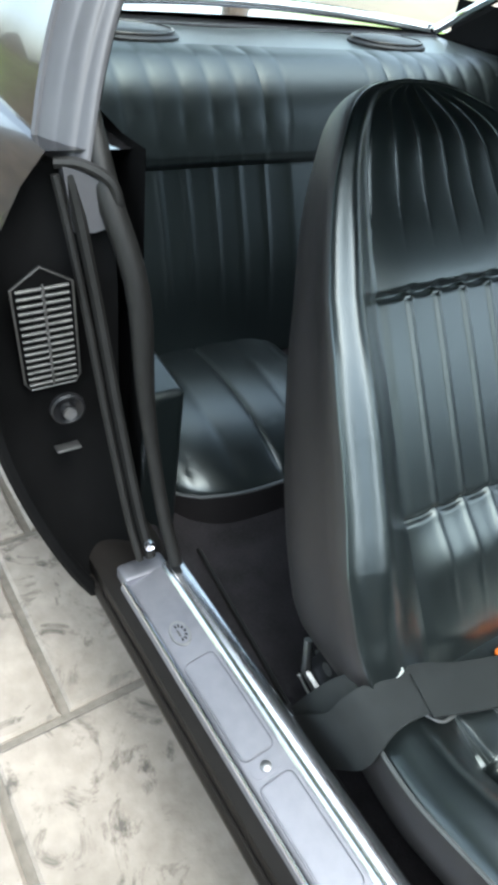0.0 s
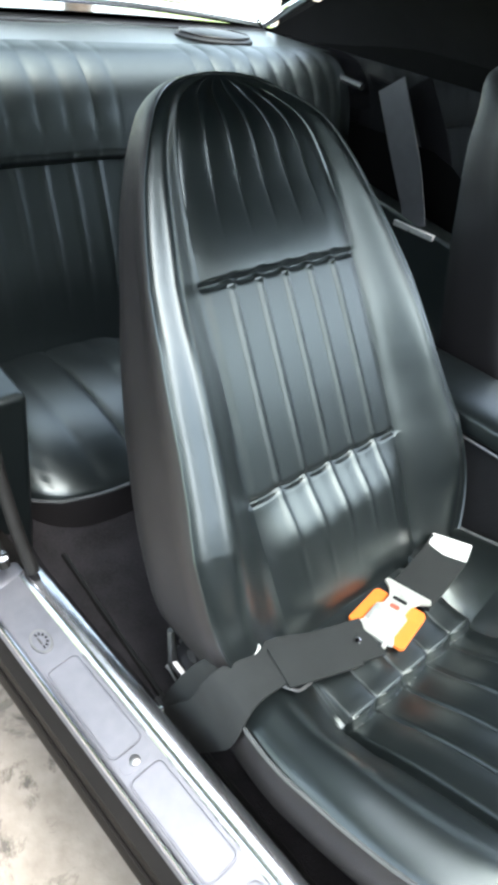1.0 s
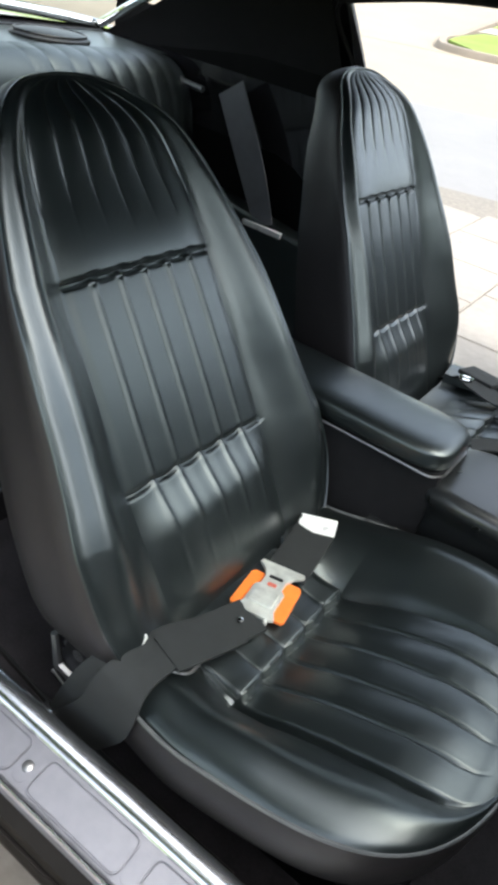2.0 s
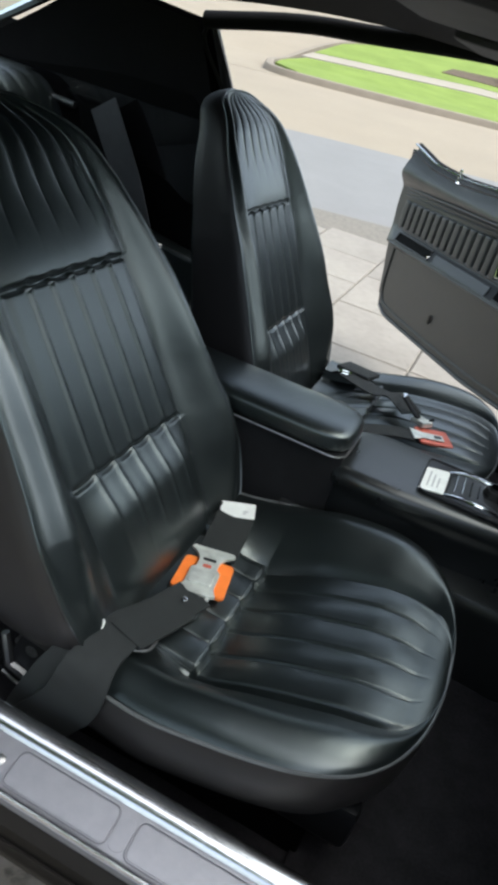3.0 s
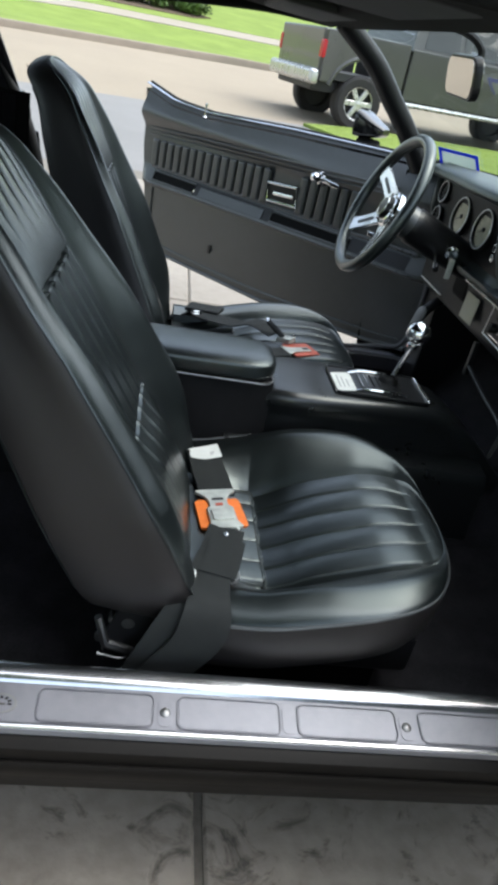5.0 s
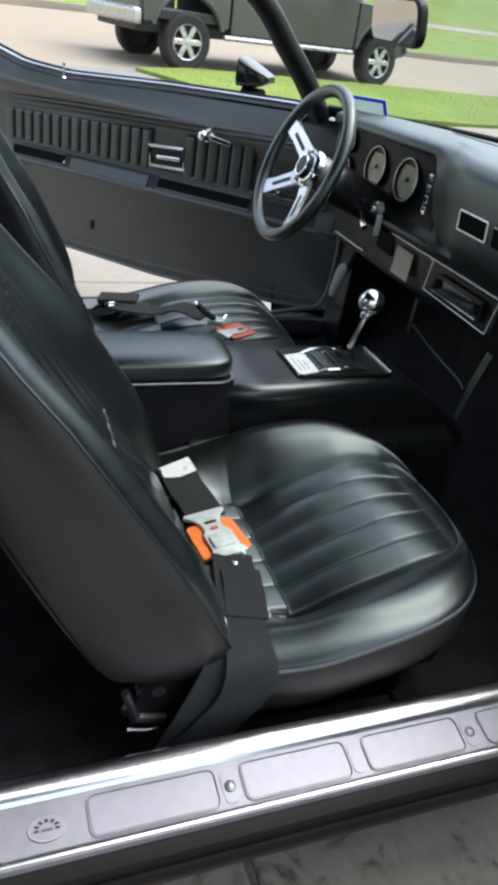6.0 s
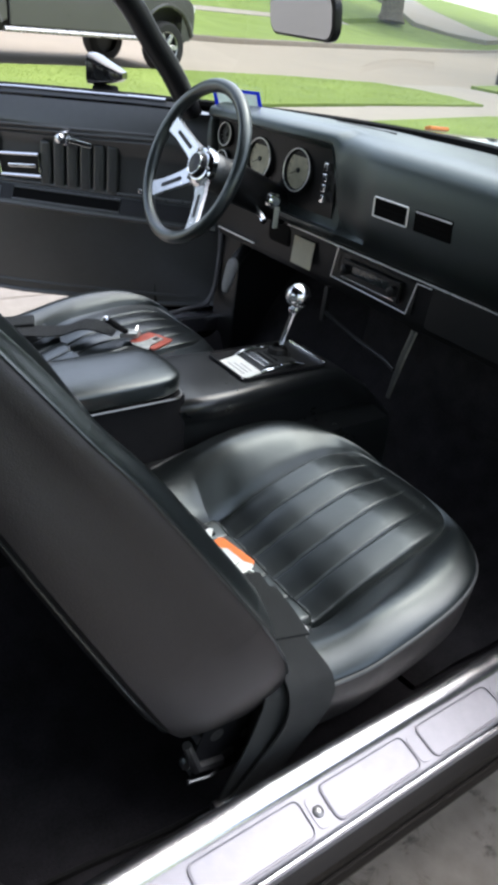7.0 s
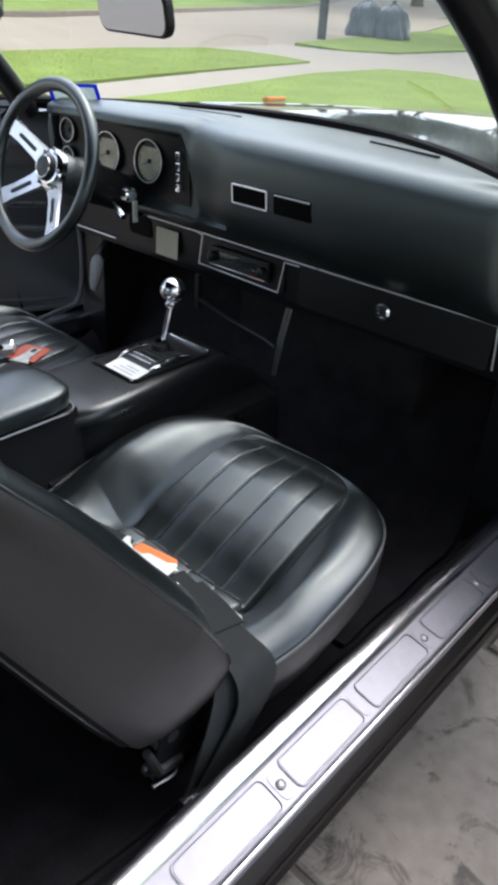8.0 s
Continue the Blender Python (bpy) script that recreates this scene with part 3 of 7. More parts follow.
def scuff_plate(sg):
    """Bright embossed sill plate with screws, raised panels and an oval badge."""
    prof = [(-0.778, 0.347), (-0.781, 0.352), (-0.779, 0.3585), (-0.774, 0.3605), (-0.770, 0.359), (-0.767, 0.3585), (-0.717, 0.3685), (-0.713, 0.3690), (-0.700, 0.3690), (-0.690, 0.360)]
    lip = [(-0.7145, 0.3693), (-0.713, 0.3715), (-0.711, 0.375), (-0.706, 0.378), (-0.698, 0.3795), (-0.690, 0.380), (-0.684, 0.377), (-0.680, 0.366), (-0.680, 0.335), (-0.684, 0.335), (-0.688, 0.36)]
    p = part("sill_plate", loft([[(x, -sg * y, z) for y, z in prof] for x in lin(-0.078, 1.06, 40)], True, True), SCUFF, car, "polished embossed metal door sill plate")
    part("sill_lip", loft([[(x, -sg * y, z) for y, z in lip] for x in lin(-0.078, 1.06, 40)], True, True), SCUFF_LIP, p, "bright rolled inner lip")
    part("sill_edge", tube([(x, sg * 0.7755, 0.3605) for x in lin(-0.078, 1.06, 12)], 0.0032, 8), SCUFF_LIP, p)
    lean = Matrix.Rotation(-sg * math.atan2(0.010, 0.050), 4, "X")
    for x0, x1 in ((0.088, 0.238), (0.275, 0.416), (0.446, 0.59), (0.63, 0.775), (0.80, 0.93)):
        m = Matrix.Translation(((x0 + x1) / 2, sg * 0.7425, 0.3636)) @ lean
        part("raised_panel", plate(round_rect(x1 - x0, 0.043, 0.008, 4), 0.0010, m, 0.0005), SCUFF, p)
        rim = [(m @ Vector((x, y, 0.0014))) for x, y in round_rect(x1 - x0 + 0.004, 0.047, 0.01, 4)]
        part("panel_bead", tube(rim, 0.0011, 6, True), SCUFF, p)
    for x in (0.256, 0.431, 0.607, 0.787):
        m = Matrix.Translation((x, sg * 0.744, 0.3634)) @ lean
        if x != 0.431:
            part("screw", lathe([(0.0075, 0), (0.007, 0.0025), (0.004, 0.0042), (0.001, 0.0045)], m, 16), DULL_METAL, p)
        part("pressed_rib", plate(round_rect(0.020, 0.040, 0.008, 3), 0.0009, m, 0.0004), SCUFF, p)
    m = Matrix.Translation((0.04, sg * 0.745, 0.3632)) @ lean
    ov = [(0.021 * math.cos(a), 0.014 * math.sin(a)) for a in np.linspace(0, 2 * math.pi, 28, endpoint=False)]
    e = part("badge", plate(ov, 0.0022, m, 0.0006), DULL_METAL, p, "small oval maker's badge")
    part("badge_field", plate([(x * 0.82, y * 0.8) for x, y in ov], 0.0007, m @ Matrix.Translation((0, 0, 0.0021))), SCUFF, p)
    for k in range(7):
        a = -0.2 + k * 0.59
        part("badge_dash", box(-0.0012, 0.0012, 0.006, 0.0095, 0.0028, 0.0034, 0, 1, m @ Matrix.Diagonal((1.5, 1, 1, 1)) @ Matrix.Rotation(a - 1.57, 4, "Z")), PLASTIC, p)
    part("badge_mark", plate([(-0.006, -0.003), (0.006, -0.003), (0.006, -0.0005), (-0.006, -0.0005)], 0.0007, m @ Matrix.Translation((0, 0, 0.0027))), GRILLE, p)
    # corner cap at the rear end
    part("corner_cap", box(-0.112, -0.074, -0.775 if sg < 0 else 0.70, -0.70 if sg < 0 else 0.775, 0.340, 0.368, 0.008), SCUFF, p)


scuff_plate(-1)
scuff_plate(1)


def quarter(sg):
    """Rear quarter: jamb face, skin, sail pillar and inner trim of one side."""
    # outer skin from the jamb back to the tail
    xs = [-0.235, -0.5, -0.9, -1.3, -1.7, -2.05]
    def ring(x):
        k = smooth(-1.2, -2.1, x)
        w = 0.905 - 0.07 * k
        hi = 0.93 - 0.03 * k
        lo = 0.20 + 0.12 * k
        return [(x, sg * y, z) for y, z in ((0.70, hi), (w - 0.095, hi + 0.002), (w - 0.065, hi - 0.035), (w - 0.03, hi - 0.10), (w, hi - 0.22), (w, 0.60), (w - 0.045 - 0.03 * smooth(-0.6, -0.24, x), 0.42), (w - 0.08 - 0.03 * smooth(-0.6, -0.24, x), lo + 0.12 * smooth(-0.9, -0.24, x)), (0.70, lo + 0.12 * smooth(-0.9, -0.24, x)))]
    part("quarter_panel", loft([ring(x) for x in xs], True, False), PAINT, car, "glossy black rear quarter")
    # jamb face with its rolled outer edge
    def jamb(u, v):
        z = 0.30 + 0.63 * v
        bow = 0.07 * math.sin(math.pi * min(1, max(0, (z - 0.27) / 0.75)))
        y0, y1 = 0.715 + 0.02 * v, 0.785 + 0.12 * math.sin(math.pi * (0.02 + 0.68 * v)) ** 0.8
        z -= 0.11 * u * u * v
        x = -0.13 - 0.06 * smooth(0.3, 0.6, z) - bow * 0.4 - 0.05 * smooth(0.75, 0.95, z) - 0.035 * math.sin(math.pi * u) 
        return (x, sg * (y0 + (y1 - y0) * u), z)
    part("door_jamb", sheet(jamb, lin(0, 1, 14), lin(0, 1, 26)), JAMB, car, "black painted door jamb")
    part("jamb_edge", tube([jamb(1, v) for v in lin(0, 1, 20)], 0.011, 8), JAMB, car)
    # weatherstrip up the jamb and along the roof rail
    seal = curve([(-0.06, sg * 0.70, 0.385), (-0.10, sg * 0.708, 0.47), (-0.15, sg * 0.715, 0.62), (-0.18, sg * 0.72, 0.78), (-0.236, sg * 0.744, 0.91), (-0.300, sg * 0.726, 1.02), (-0.345, sg * 0.660, 1.148), (-0.12, sg * 0.645, 1.195), (0.083, sg * 0.64, 1.217), (0.354, sg * 0.635, 1.243), (0.534, sg * 0.632, 1.247)], 6)
    wide = [0.010 + 0.006 * smooth(0.50, 0.78, p.z) * smooth(1.02, 0.93, p.z) - 0.005 * smooth(0.90, 0.97, p.z) for p in seal]
    part("weatherstrip", tube(seal, wide, 16), RUBBER, car, "black rubber door seal")
    for off, r in ((0.0, 0.008), (0.017, 0.0055)):
        lip = curve([(-0.238, sg * (0.782 + off), 0.905), (-0.226, sg * (0.772 + off), 0.84), (-0.205, sg * (0.760 + off), 0.74), (-0.168, sg * (0.748 + off), 0.60), (-0.115, sg * (0.738 + off), 0.46), (-0.082, sg * (0.732 + off), 0.395)], 6)
        part("weatherstrip_lip", tube(lip, r, 7), RUBBER, car)
    flap = [(p.x, p.y, p.z) for p in curve([(-0.236, 0.792, 0.915), (-0.232, 0.772, 0.910), (-0.222, 0.752, 0.899), (-0.214, 0.741, 0.880), (-0.215, 0.740, 0.848)], 4)] + [(-0.226, 0.758, 0.838), (-0.238, 0.779, 0.836)]
    part("channel_end", loft([[(x + d, sg * y, z) for x, y, z in flap] for d in (-0.012, 0.004)], True, True), PILLAR, car, "grey rubber end of the window channel")
    # sail pillar between door opening and rear window
    def sail(u, v):
        front = Vector((-0.298, sg * 0.800, 0.93)).lerp(Vector((-0.352, sg * 0.70, 1.165)), v)
        back = Vector((-1.15, sg * 0.775, 0.93)).lerp(Vector((-0.62, sg * 0.62, 1.19)), v)
        p = front.lerp(back, u)
        p.y += sg * (0.012 + 0.018 * smooth(0, 0.5, u)) * math.sin(math.pi * v)
        return p
    part("sail_pillar", sheet(sail, lin(0, 1, 12), lin(0, 1, 8)), PAINT, car, "glossy black rear roof pillar")
    def sail_in(u, v):
        p = Vector(sail(u, v))
        return (p.x, p.y - sg * 0.075, p.z - 0.01)
    part("sail_trim", sheet(sail_in, lin(0.0, 1, 12), lin(-0.1, 1, 8)), HEADLINER, car, "black interior pillar trim")
    # bright drip moulding on the pillar's front edge
    def band(u, v):
        inner = Vector((-0.232, sg * (0.757 + 0.012 * math.sin(math.pi * v)), 0.925)).lerp(Vector((-0.318, sg * (0.640 + 0.012 * math.sin(math.pi * v)), 1.165)), v)
        p = Vector(sail(0, v)).lerp(inner, u)
        return p + Vector((0.010 * math.sin(math.pi * u) + 0.004 * abs(math.sin(3 * math.pi * u)), 0, 0))
    part("pillar_moulding", sheet(band, lin(0, 1, 31), lin(-0.06, 1, 10)), PILLAR, car, "satin grey ribbed pillar moulding")
    part("pillar_bead", tube([sail(0, v) for v in lin(-0.05, 1, 10)], 0.005, 6), PILLAR, car)
    part("pillar_gasket", tube(curve([(-0.243, sg * 0.798, 0.917), (-0.230, sg * 0.770, 0.917), (-0.213, sg * 0.742, 0.902), (-0.206, sg * 0.732, 0.872)], 5), [0.007] * 15 + [0.004], 8), RUBBER, car, "rubber end block of the window channel")
    # inner quarter trim beside the rear seat
    part("quarter_trim", sheet(lambda u, v: (u, sg * (0.69 + 0.015 * v), 0.24 + (0.70 + 0.09 * smooth(-0.30, -0.45, u)) * v), lin(-1.1, -0.2, 14), lin(0, 1, 10)), JAMB, car, "black vinyl rear side trim")
    bmq = box(-0.66, -0.212, min(sg * 0.615, sg * 0.69), max(sg * 0.615, sg * 0.69), 0.25, 0.60, 0.012, 3)
    for vert in bmq.verts:
        if vert.co.z > 0.4:
            vert.co.z += -0.020 + 0.13 * (-0.212 - vert.co.x)
    part("rear_armrest", bmq, VINYL, car, "black padded side armrest")


for sg in (-1, 1):
    quarter(sg)

# vent grille, striker and buffers on the passenger jamb
vent = part("jamb_vent", plate([(-0.030, -0.100), (0.030, -0.100), (0.038, -0.085), (0.038, 0.072), (0.0, 0.100), (-0.038, 0.072), (-0.038, -0.085)], 0.006, axes((-0.222, -0.824, 0.720), (0.12, 1, 0.10), (0.20, -0.11, 1)), 0.002), JAMB, car, "louvred metal air outlet")
mv = axes((-0.222, -0.824, 0.720), (0.12, 1, 0.10), (0.20, -0.11, 1))
for k in range(15):
    h = -0.087 + 0.0112 * k
    part("slat", box(-0.032, 0.032, h - 0.0019, h + 0.0019, 0.006, 0.0105, 0.0008, 1, mv), GRILLE, vent)
part("vent_rim", tube([mv @ Vector((x, y, 0.006)) for x, y in ((-0.030, -0.098), (0.030, -0.098), (0.037, -0.085), (0.037, 0.072), (0.0, 0.099), (-0.037, 0.072), (-0.037, -0.085))], 0.0016, 6, True), GRILLE, vent, "thin steel rim with a pointed top")
part("centre_bar", box(-0.0016, 0.0016, -0.092, 0.078, 0.0105, 0.0118, 0, 1, mv), GRILLE, vent)
striker = part("striker", lathe([(0.024, 0), (0.024, 0.007), (0.021, 0.009), (0.018, 0.006), (0.010, 0.004), (0.0075, 0.010), (0.010, 0.011), (0.010, 0.013), (0.003, 0.014)], axes((-0.212, -0.804, 0.60), (0.1, 1, 0), (0, 0, 1)), 24), SATIN, car, "black door latch striker with steel pin")
part("striker_pin", lathe([(0.0075, 0), (0.0075, 0.012), (0.0095, 0.014), (0.009, 0.018), (0.003, 0.019)], axes((-0.2115, -0.804, 0.60), (0.1, 1, 0), (0, 0, 1)), 16), DULL_METAL, striker)
part("jamb_clip", box(-0.212, -0.196, -0.825, -0.79, 0.535, 0.539, 0.0015), DULL_METAL, car)
part("buffer", lathe([(0.008, 0), (0.008, 0.008), (0.004, 0.01)], axes((-0.085, -0.735, 0.42), (0, 1, 0), (0, 0, 1)), 12), CHROME, car)

# roof, headliner, rails and visors
def roof_pt(u, v, drop=0.0):
    """u from the windscreen header to the rear window, v across."""
    x = 0.52 - 1.12 * u
    w = 0.625 - 0.02 * u
    crown = 0.045 * (1 - v * v) + 0.035 * math.sin(math.pi * min(1, u + 0.12))
    return (x, v * w, 1.238 - 0.05 * u * u + crown - drop)


part("roof", sheet(lambda u, v: roof_pt(u, v), lin(0, 1, 16), lin(-1, 1, 16)), PAINT, car, "glossy black steel roof")
part("headliner", sheet(lambda u, v: roof_pt(u, v, 0.035 - 0.021 * abs(v) ** 5), lin(0, 1, 16), lin(-0.97, 0.97, 24)), HEADLINER, car, "black fabric headliner")
for sg in (-1, 1):
    rail = curve([(-0.345, sg * 0.648, 1.165), (-0.1, sg * 0.638, 1.212), (0.1, sg * 0.633, 1.232), (0.354, sg * 0.628, 1.257), (0.53, sg * 0.625, 1.258)], 6)
    part("roof_rail", tube(rail, 0.021, 10), HEADLINER, car)
    part("drip_moulding", tube([p + Vector((0, sg * 0.02, 0.012)) for p in rail], 0.006, 6), CHROME, car, "thin bright drip moulding")
    part("header_rail", box(0.44, 0.585, -0.635, 0.635, 1.243, 1.266, 0.010), HEADLINER, car) if sg < 0 else None
    pil = curve([(0.555, sg * 0.614, 1.258), (0.66, sg * 0.632, 1.185), (0.735, sg * 0.65, 1.11), (0.80, sg * 0.663, 1.045), (0.875, sg * 0.68, 0.955)], 6)
    part("windscreen_pillar", tube(pil, 0.033, 12, flat=0.8), SATIN, car, "black windscreen pillar")
    vis = plate(round_rect(0.15, 0.40, 0.03), 0.018, axes((0.415, sg * 0.33, 1.243), (1, 0, -0.03), (0, 1, 0)), 0.007)
    part("sun_visor", vis, VISOR, car, "folded-up black sun visor")

# rear window, parcel shelf
def rear_glass(u, v):
    p = Vector((-1.12, 0, 0.945)).lerp(Vector((-0.60, 0, 1.205)), v)
    w = 0.66 - 0.10 * v
    return (p.x - 0.05 * (1 - u * u), u * w, p.z + 0.03 * (1 - u * u))


gl = part("rear_window", sheet(rear_glass, lin(-1, 1, 10), lin(0, 1, 6)), GLASS, car, "curved rear window glass")
gl.visible_shadow = False
rim = [rear_glass(u, 0) for u in lin(-1, 1, 12)] + [rear_glass(1, v) for v in lin(0, 1, 6)][1:] + [rear_glass(u, 1) for u in lin(1, -1, 12)][1:] + [rear_glass(-1, v) for v in lin(1, 0, 6)][1:-1]
part("rear_window_moulding", tube(rim, 0.014, 8, True), CHROME, car, "bright rear window moulding")
shelf = part("parcel_shelf", sheet(lambda u, v: (-0.845 - 0.295 * u, v * 0.66, 0.926 + 0.004 * u + 0.002 * math.sin(9 * v)), lin(0, 1, 8), lin(-1, 1, 16)), DASH, car, "black vinyl parcel shelf")
for y in (-0.375, 0.34):
    sp = part("speaker", lathe([(0.112, 0), (0.112, 0.008), (0.10, 0.016), (0.06, 0.02), (0.005, 0.021)], Matrix.Translation((-0.965, y, 0.925)) @ Matrix.Diagonal((0.75, 1, 1, 1)), 28), PLASTIC, car, "oval black shelf speaker")
    part("speaker_ring", tube([(-0.965 + 0.075 * math.cos(a), y + 0.1 * math.sin(a), 0.941) for a in np.linspace(0, 6.283, 26, endpoint=False)], 0.003, 6, True), SATIN, sp)
part("shelf_trim", box(-1.17, -1.09, -0.66, 0.66, 0.90, 0.935, 0.01), SATIN, car)

# tail, bonnet, wings, cowl, windscreen
part("boot_lid", sheet(lambda u, v: (-1.13 - 1.0 * u, v * 0.80, 0.93 + 0.02 * (1 - v * v) - 0.08 * u * u), lin(0, 1, 10), lin(-1, 1, 12)), PAINT, car)
part("tail_panel", box(-2.16, -2.03, -0.82, 0.82, 0.42, 0.855, 0.05, 3), PAINT, car)


def bonnet(u, v):
    x = 1.255 - 0.26 * v * v * (1 - u) + 1.62 * u
    z = 0.955 - 0.115 * u ** 1.6 + 0.03 * (1 - v * v) + 0.022 * bell(v, 0.35) * smooth(0, 0.2, u)
    return (x, v * (0.74 - 0.05 * u), z)


part("bonnet", sheet(bonnet, lin(0, 1, 24), lin(-1, 1, 28)), PAINT, car, "glossy black bonnet mirroring the trees")
for sg in (-1, 1):
    def wing(u, v):
        x = 0.90 + 2.04 * u
        prof = [(0.745, 0.945), (0.80, 0.955), (0.86, 0.925), (0.895, 0.80), (0.90, 0.60), (0.875, 0.38), (0.82, 0.24)]
        k = v * (len(prof) - 1)
        i = min(int(k), len(prof) - 2)
        y = prof[i][0] + (prof[i + 1][0] - prof[i][0]) * (k - i)
        z = prof[i][1] + (prof[i + 1][1] - prof[i][1]) * (k - i)
        t = smooth(0.75, 1, u)
        return (x, sg * (y - 0.08 * t * u), z - 0.10 * u ** 1.6 * smooth(0.5, 0.9, z))
    w = part("wing", sheet(wing, lin(0, 1, 14), lin(0, 1, 18)), PAINT, car, "glossy black front wing")
    part("side_lamp", plate(round_rect(0.16, 0.045, 0.012), 0.012, axes((2.80, sg * 0.50, 0.865), (0, 1, 0), (0.3, 0, 1)), 0.003), AMBER, w, "amber front indicator")
    if sg > 0:
        part("marker_lens", plate(round_rect(0.11, 0.03, 0.01), 0.014, axes((2.02, 0.845, 0.918), (1, 0, -0.03), (0, 1, -0.3)), 0.004), AMBER, w, "amber marker lens on the wing")
    part("cowl_side", box(1.02, 1.26, min(sg * 0.60, sg * 0.72), max(sg * 0.60, sg * 0.72), 0.25, 0.93, 0.01), SATIN, car, "black kick panel and hinge post")
part("nose", box(2.84, 2.98, -0.72, 0.72, 0.40, 0.83, 0.05, 3), PAINT, car)
part("cowl", sheet(lambda u, v: (1.21 - 0.70 * v * v + (0.05 + 0.20 * v * v) * u, v, 0.972 - 0.02 * u - 0.02 * v * v), lin(0, 1, 4), lin(-0.68, 0.68, 24)), SATIN, car, "black cowl below the windscreen")
part("firewall", box(1.29, 1.33, -0.70, 0.70, 0.16, 0.92), SATIN, car)


def screen_base(y):
    return 1.205 - 0.70 * y * y


def screen(u, v):
    w = 0.668 - 0.05 * v
    y = u * w
    a = Vector((screen_base(y), 0, 0.985 - 0.015 * u * u)).lerp(Vector((0.645 - 0.20 * y * y, 0, 1.262 - 0.01 * u * u)), v)
    return (a.x + 0.02 * math.sin(math.pi * v), y, a.z + 0.012 * math.sin(math.pi * v))


ws = part("windscreen", sheet(screen, lin(-1, 1, 18), lin(0, 1, 8)), GLASS, car, "clear laminated windscreen")
ws.visible_shadow = False
part("windscreen_seal", tube([Vector(screen(u, 0)) + Vector((-0.006, 0, 0.006)) for u in lin(-1, 1, 20)], 0.014, 8), JAMB, car, "black seal along the foot of the windscreen")
for x in (-1.28, 2.05):
    for sg in (-1, 1):
        m = Matrix.Translation((x, sg * 0.78, 0.33 + ground_z(x, sg * 0.78))) @ Matrix.Rotation(radians(90), 4, "X")
        wl = part("wheel", lathe([(0.19, -0.1), (0.30, -0.1), (0.325, -0.07), (0.33, 0), (0.325, 0.07), (0.30, 0.1), (0.19, 0.1)], m, 28), TYRE, car, "black road wheel")
        part("rim", lathe([(0.02, -0.09), (0.18, -0.09), (0.195, -0.1), (0.195, 0.1), (0.18, 0.09), (0.02, 0.09)], m, 24), RIM, wl)

# ---- front seats ----
RECLINE = math.atan2(0.546, 0.838)
BACK_W = [(-0.06, 0.20), (-0.03, 0.245), (0.0, 0.268), (0.05, 0.288), (0.1, 0.295), (0.2, 0.290), (0.33, 0.268), (0.42, 0.248), (0.48, 0.230), (0.54, 0.214), (0.60, 0.194), (0.65, 0.170), (0.685, 0.142), (0.71, 0.108), (0.726, 0.066), (0.733, 0.0)]
BACK_W = [(p.x, max(0.0, p.y)) for p in curve([(s, w, 0) for s, w in BACK_W], 6)]


GATHER_TOP, GATHER_LOW = 0.472, 0.190


def welts(y, half, n, width):
    """Narrow sewn ridges on the n - 1 seams across [-half, half]."""
    p = n * (y + half) / (2 * half)
    k = round(p)
    return bell((p - k) * 2 * half / n, width) if 0 < k < n else 0.0


def ribs(y, half, n):
    """Soft ribs between n - 1 stitched grooves across [-half, half]."""
    return abs(math.sin(math.pi * n * (y + half) / (2 * half))) ** 0.55


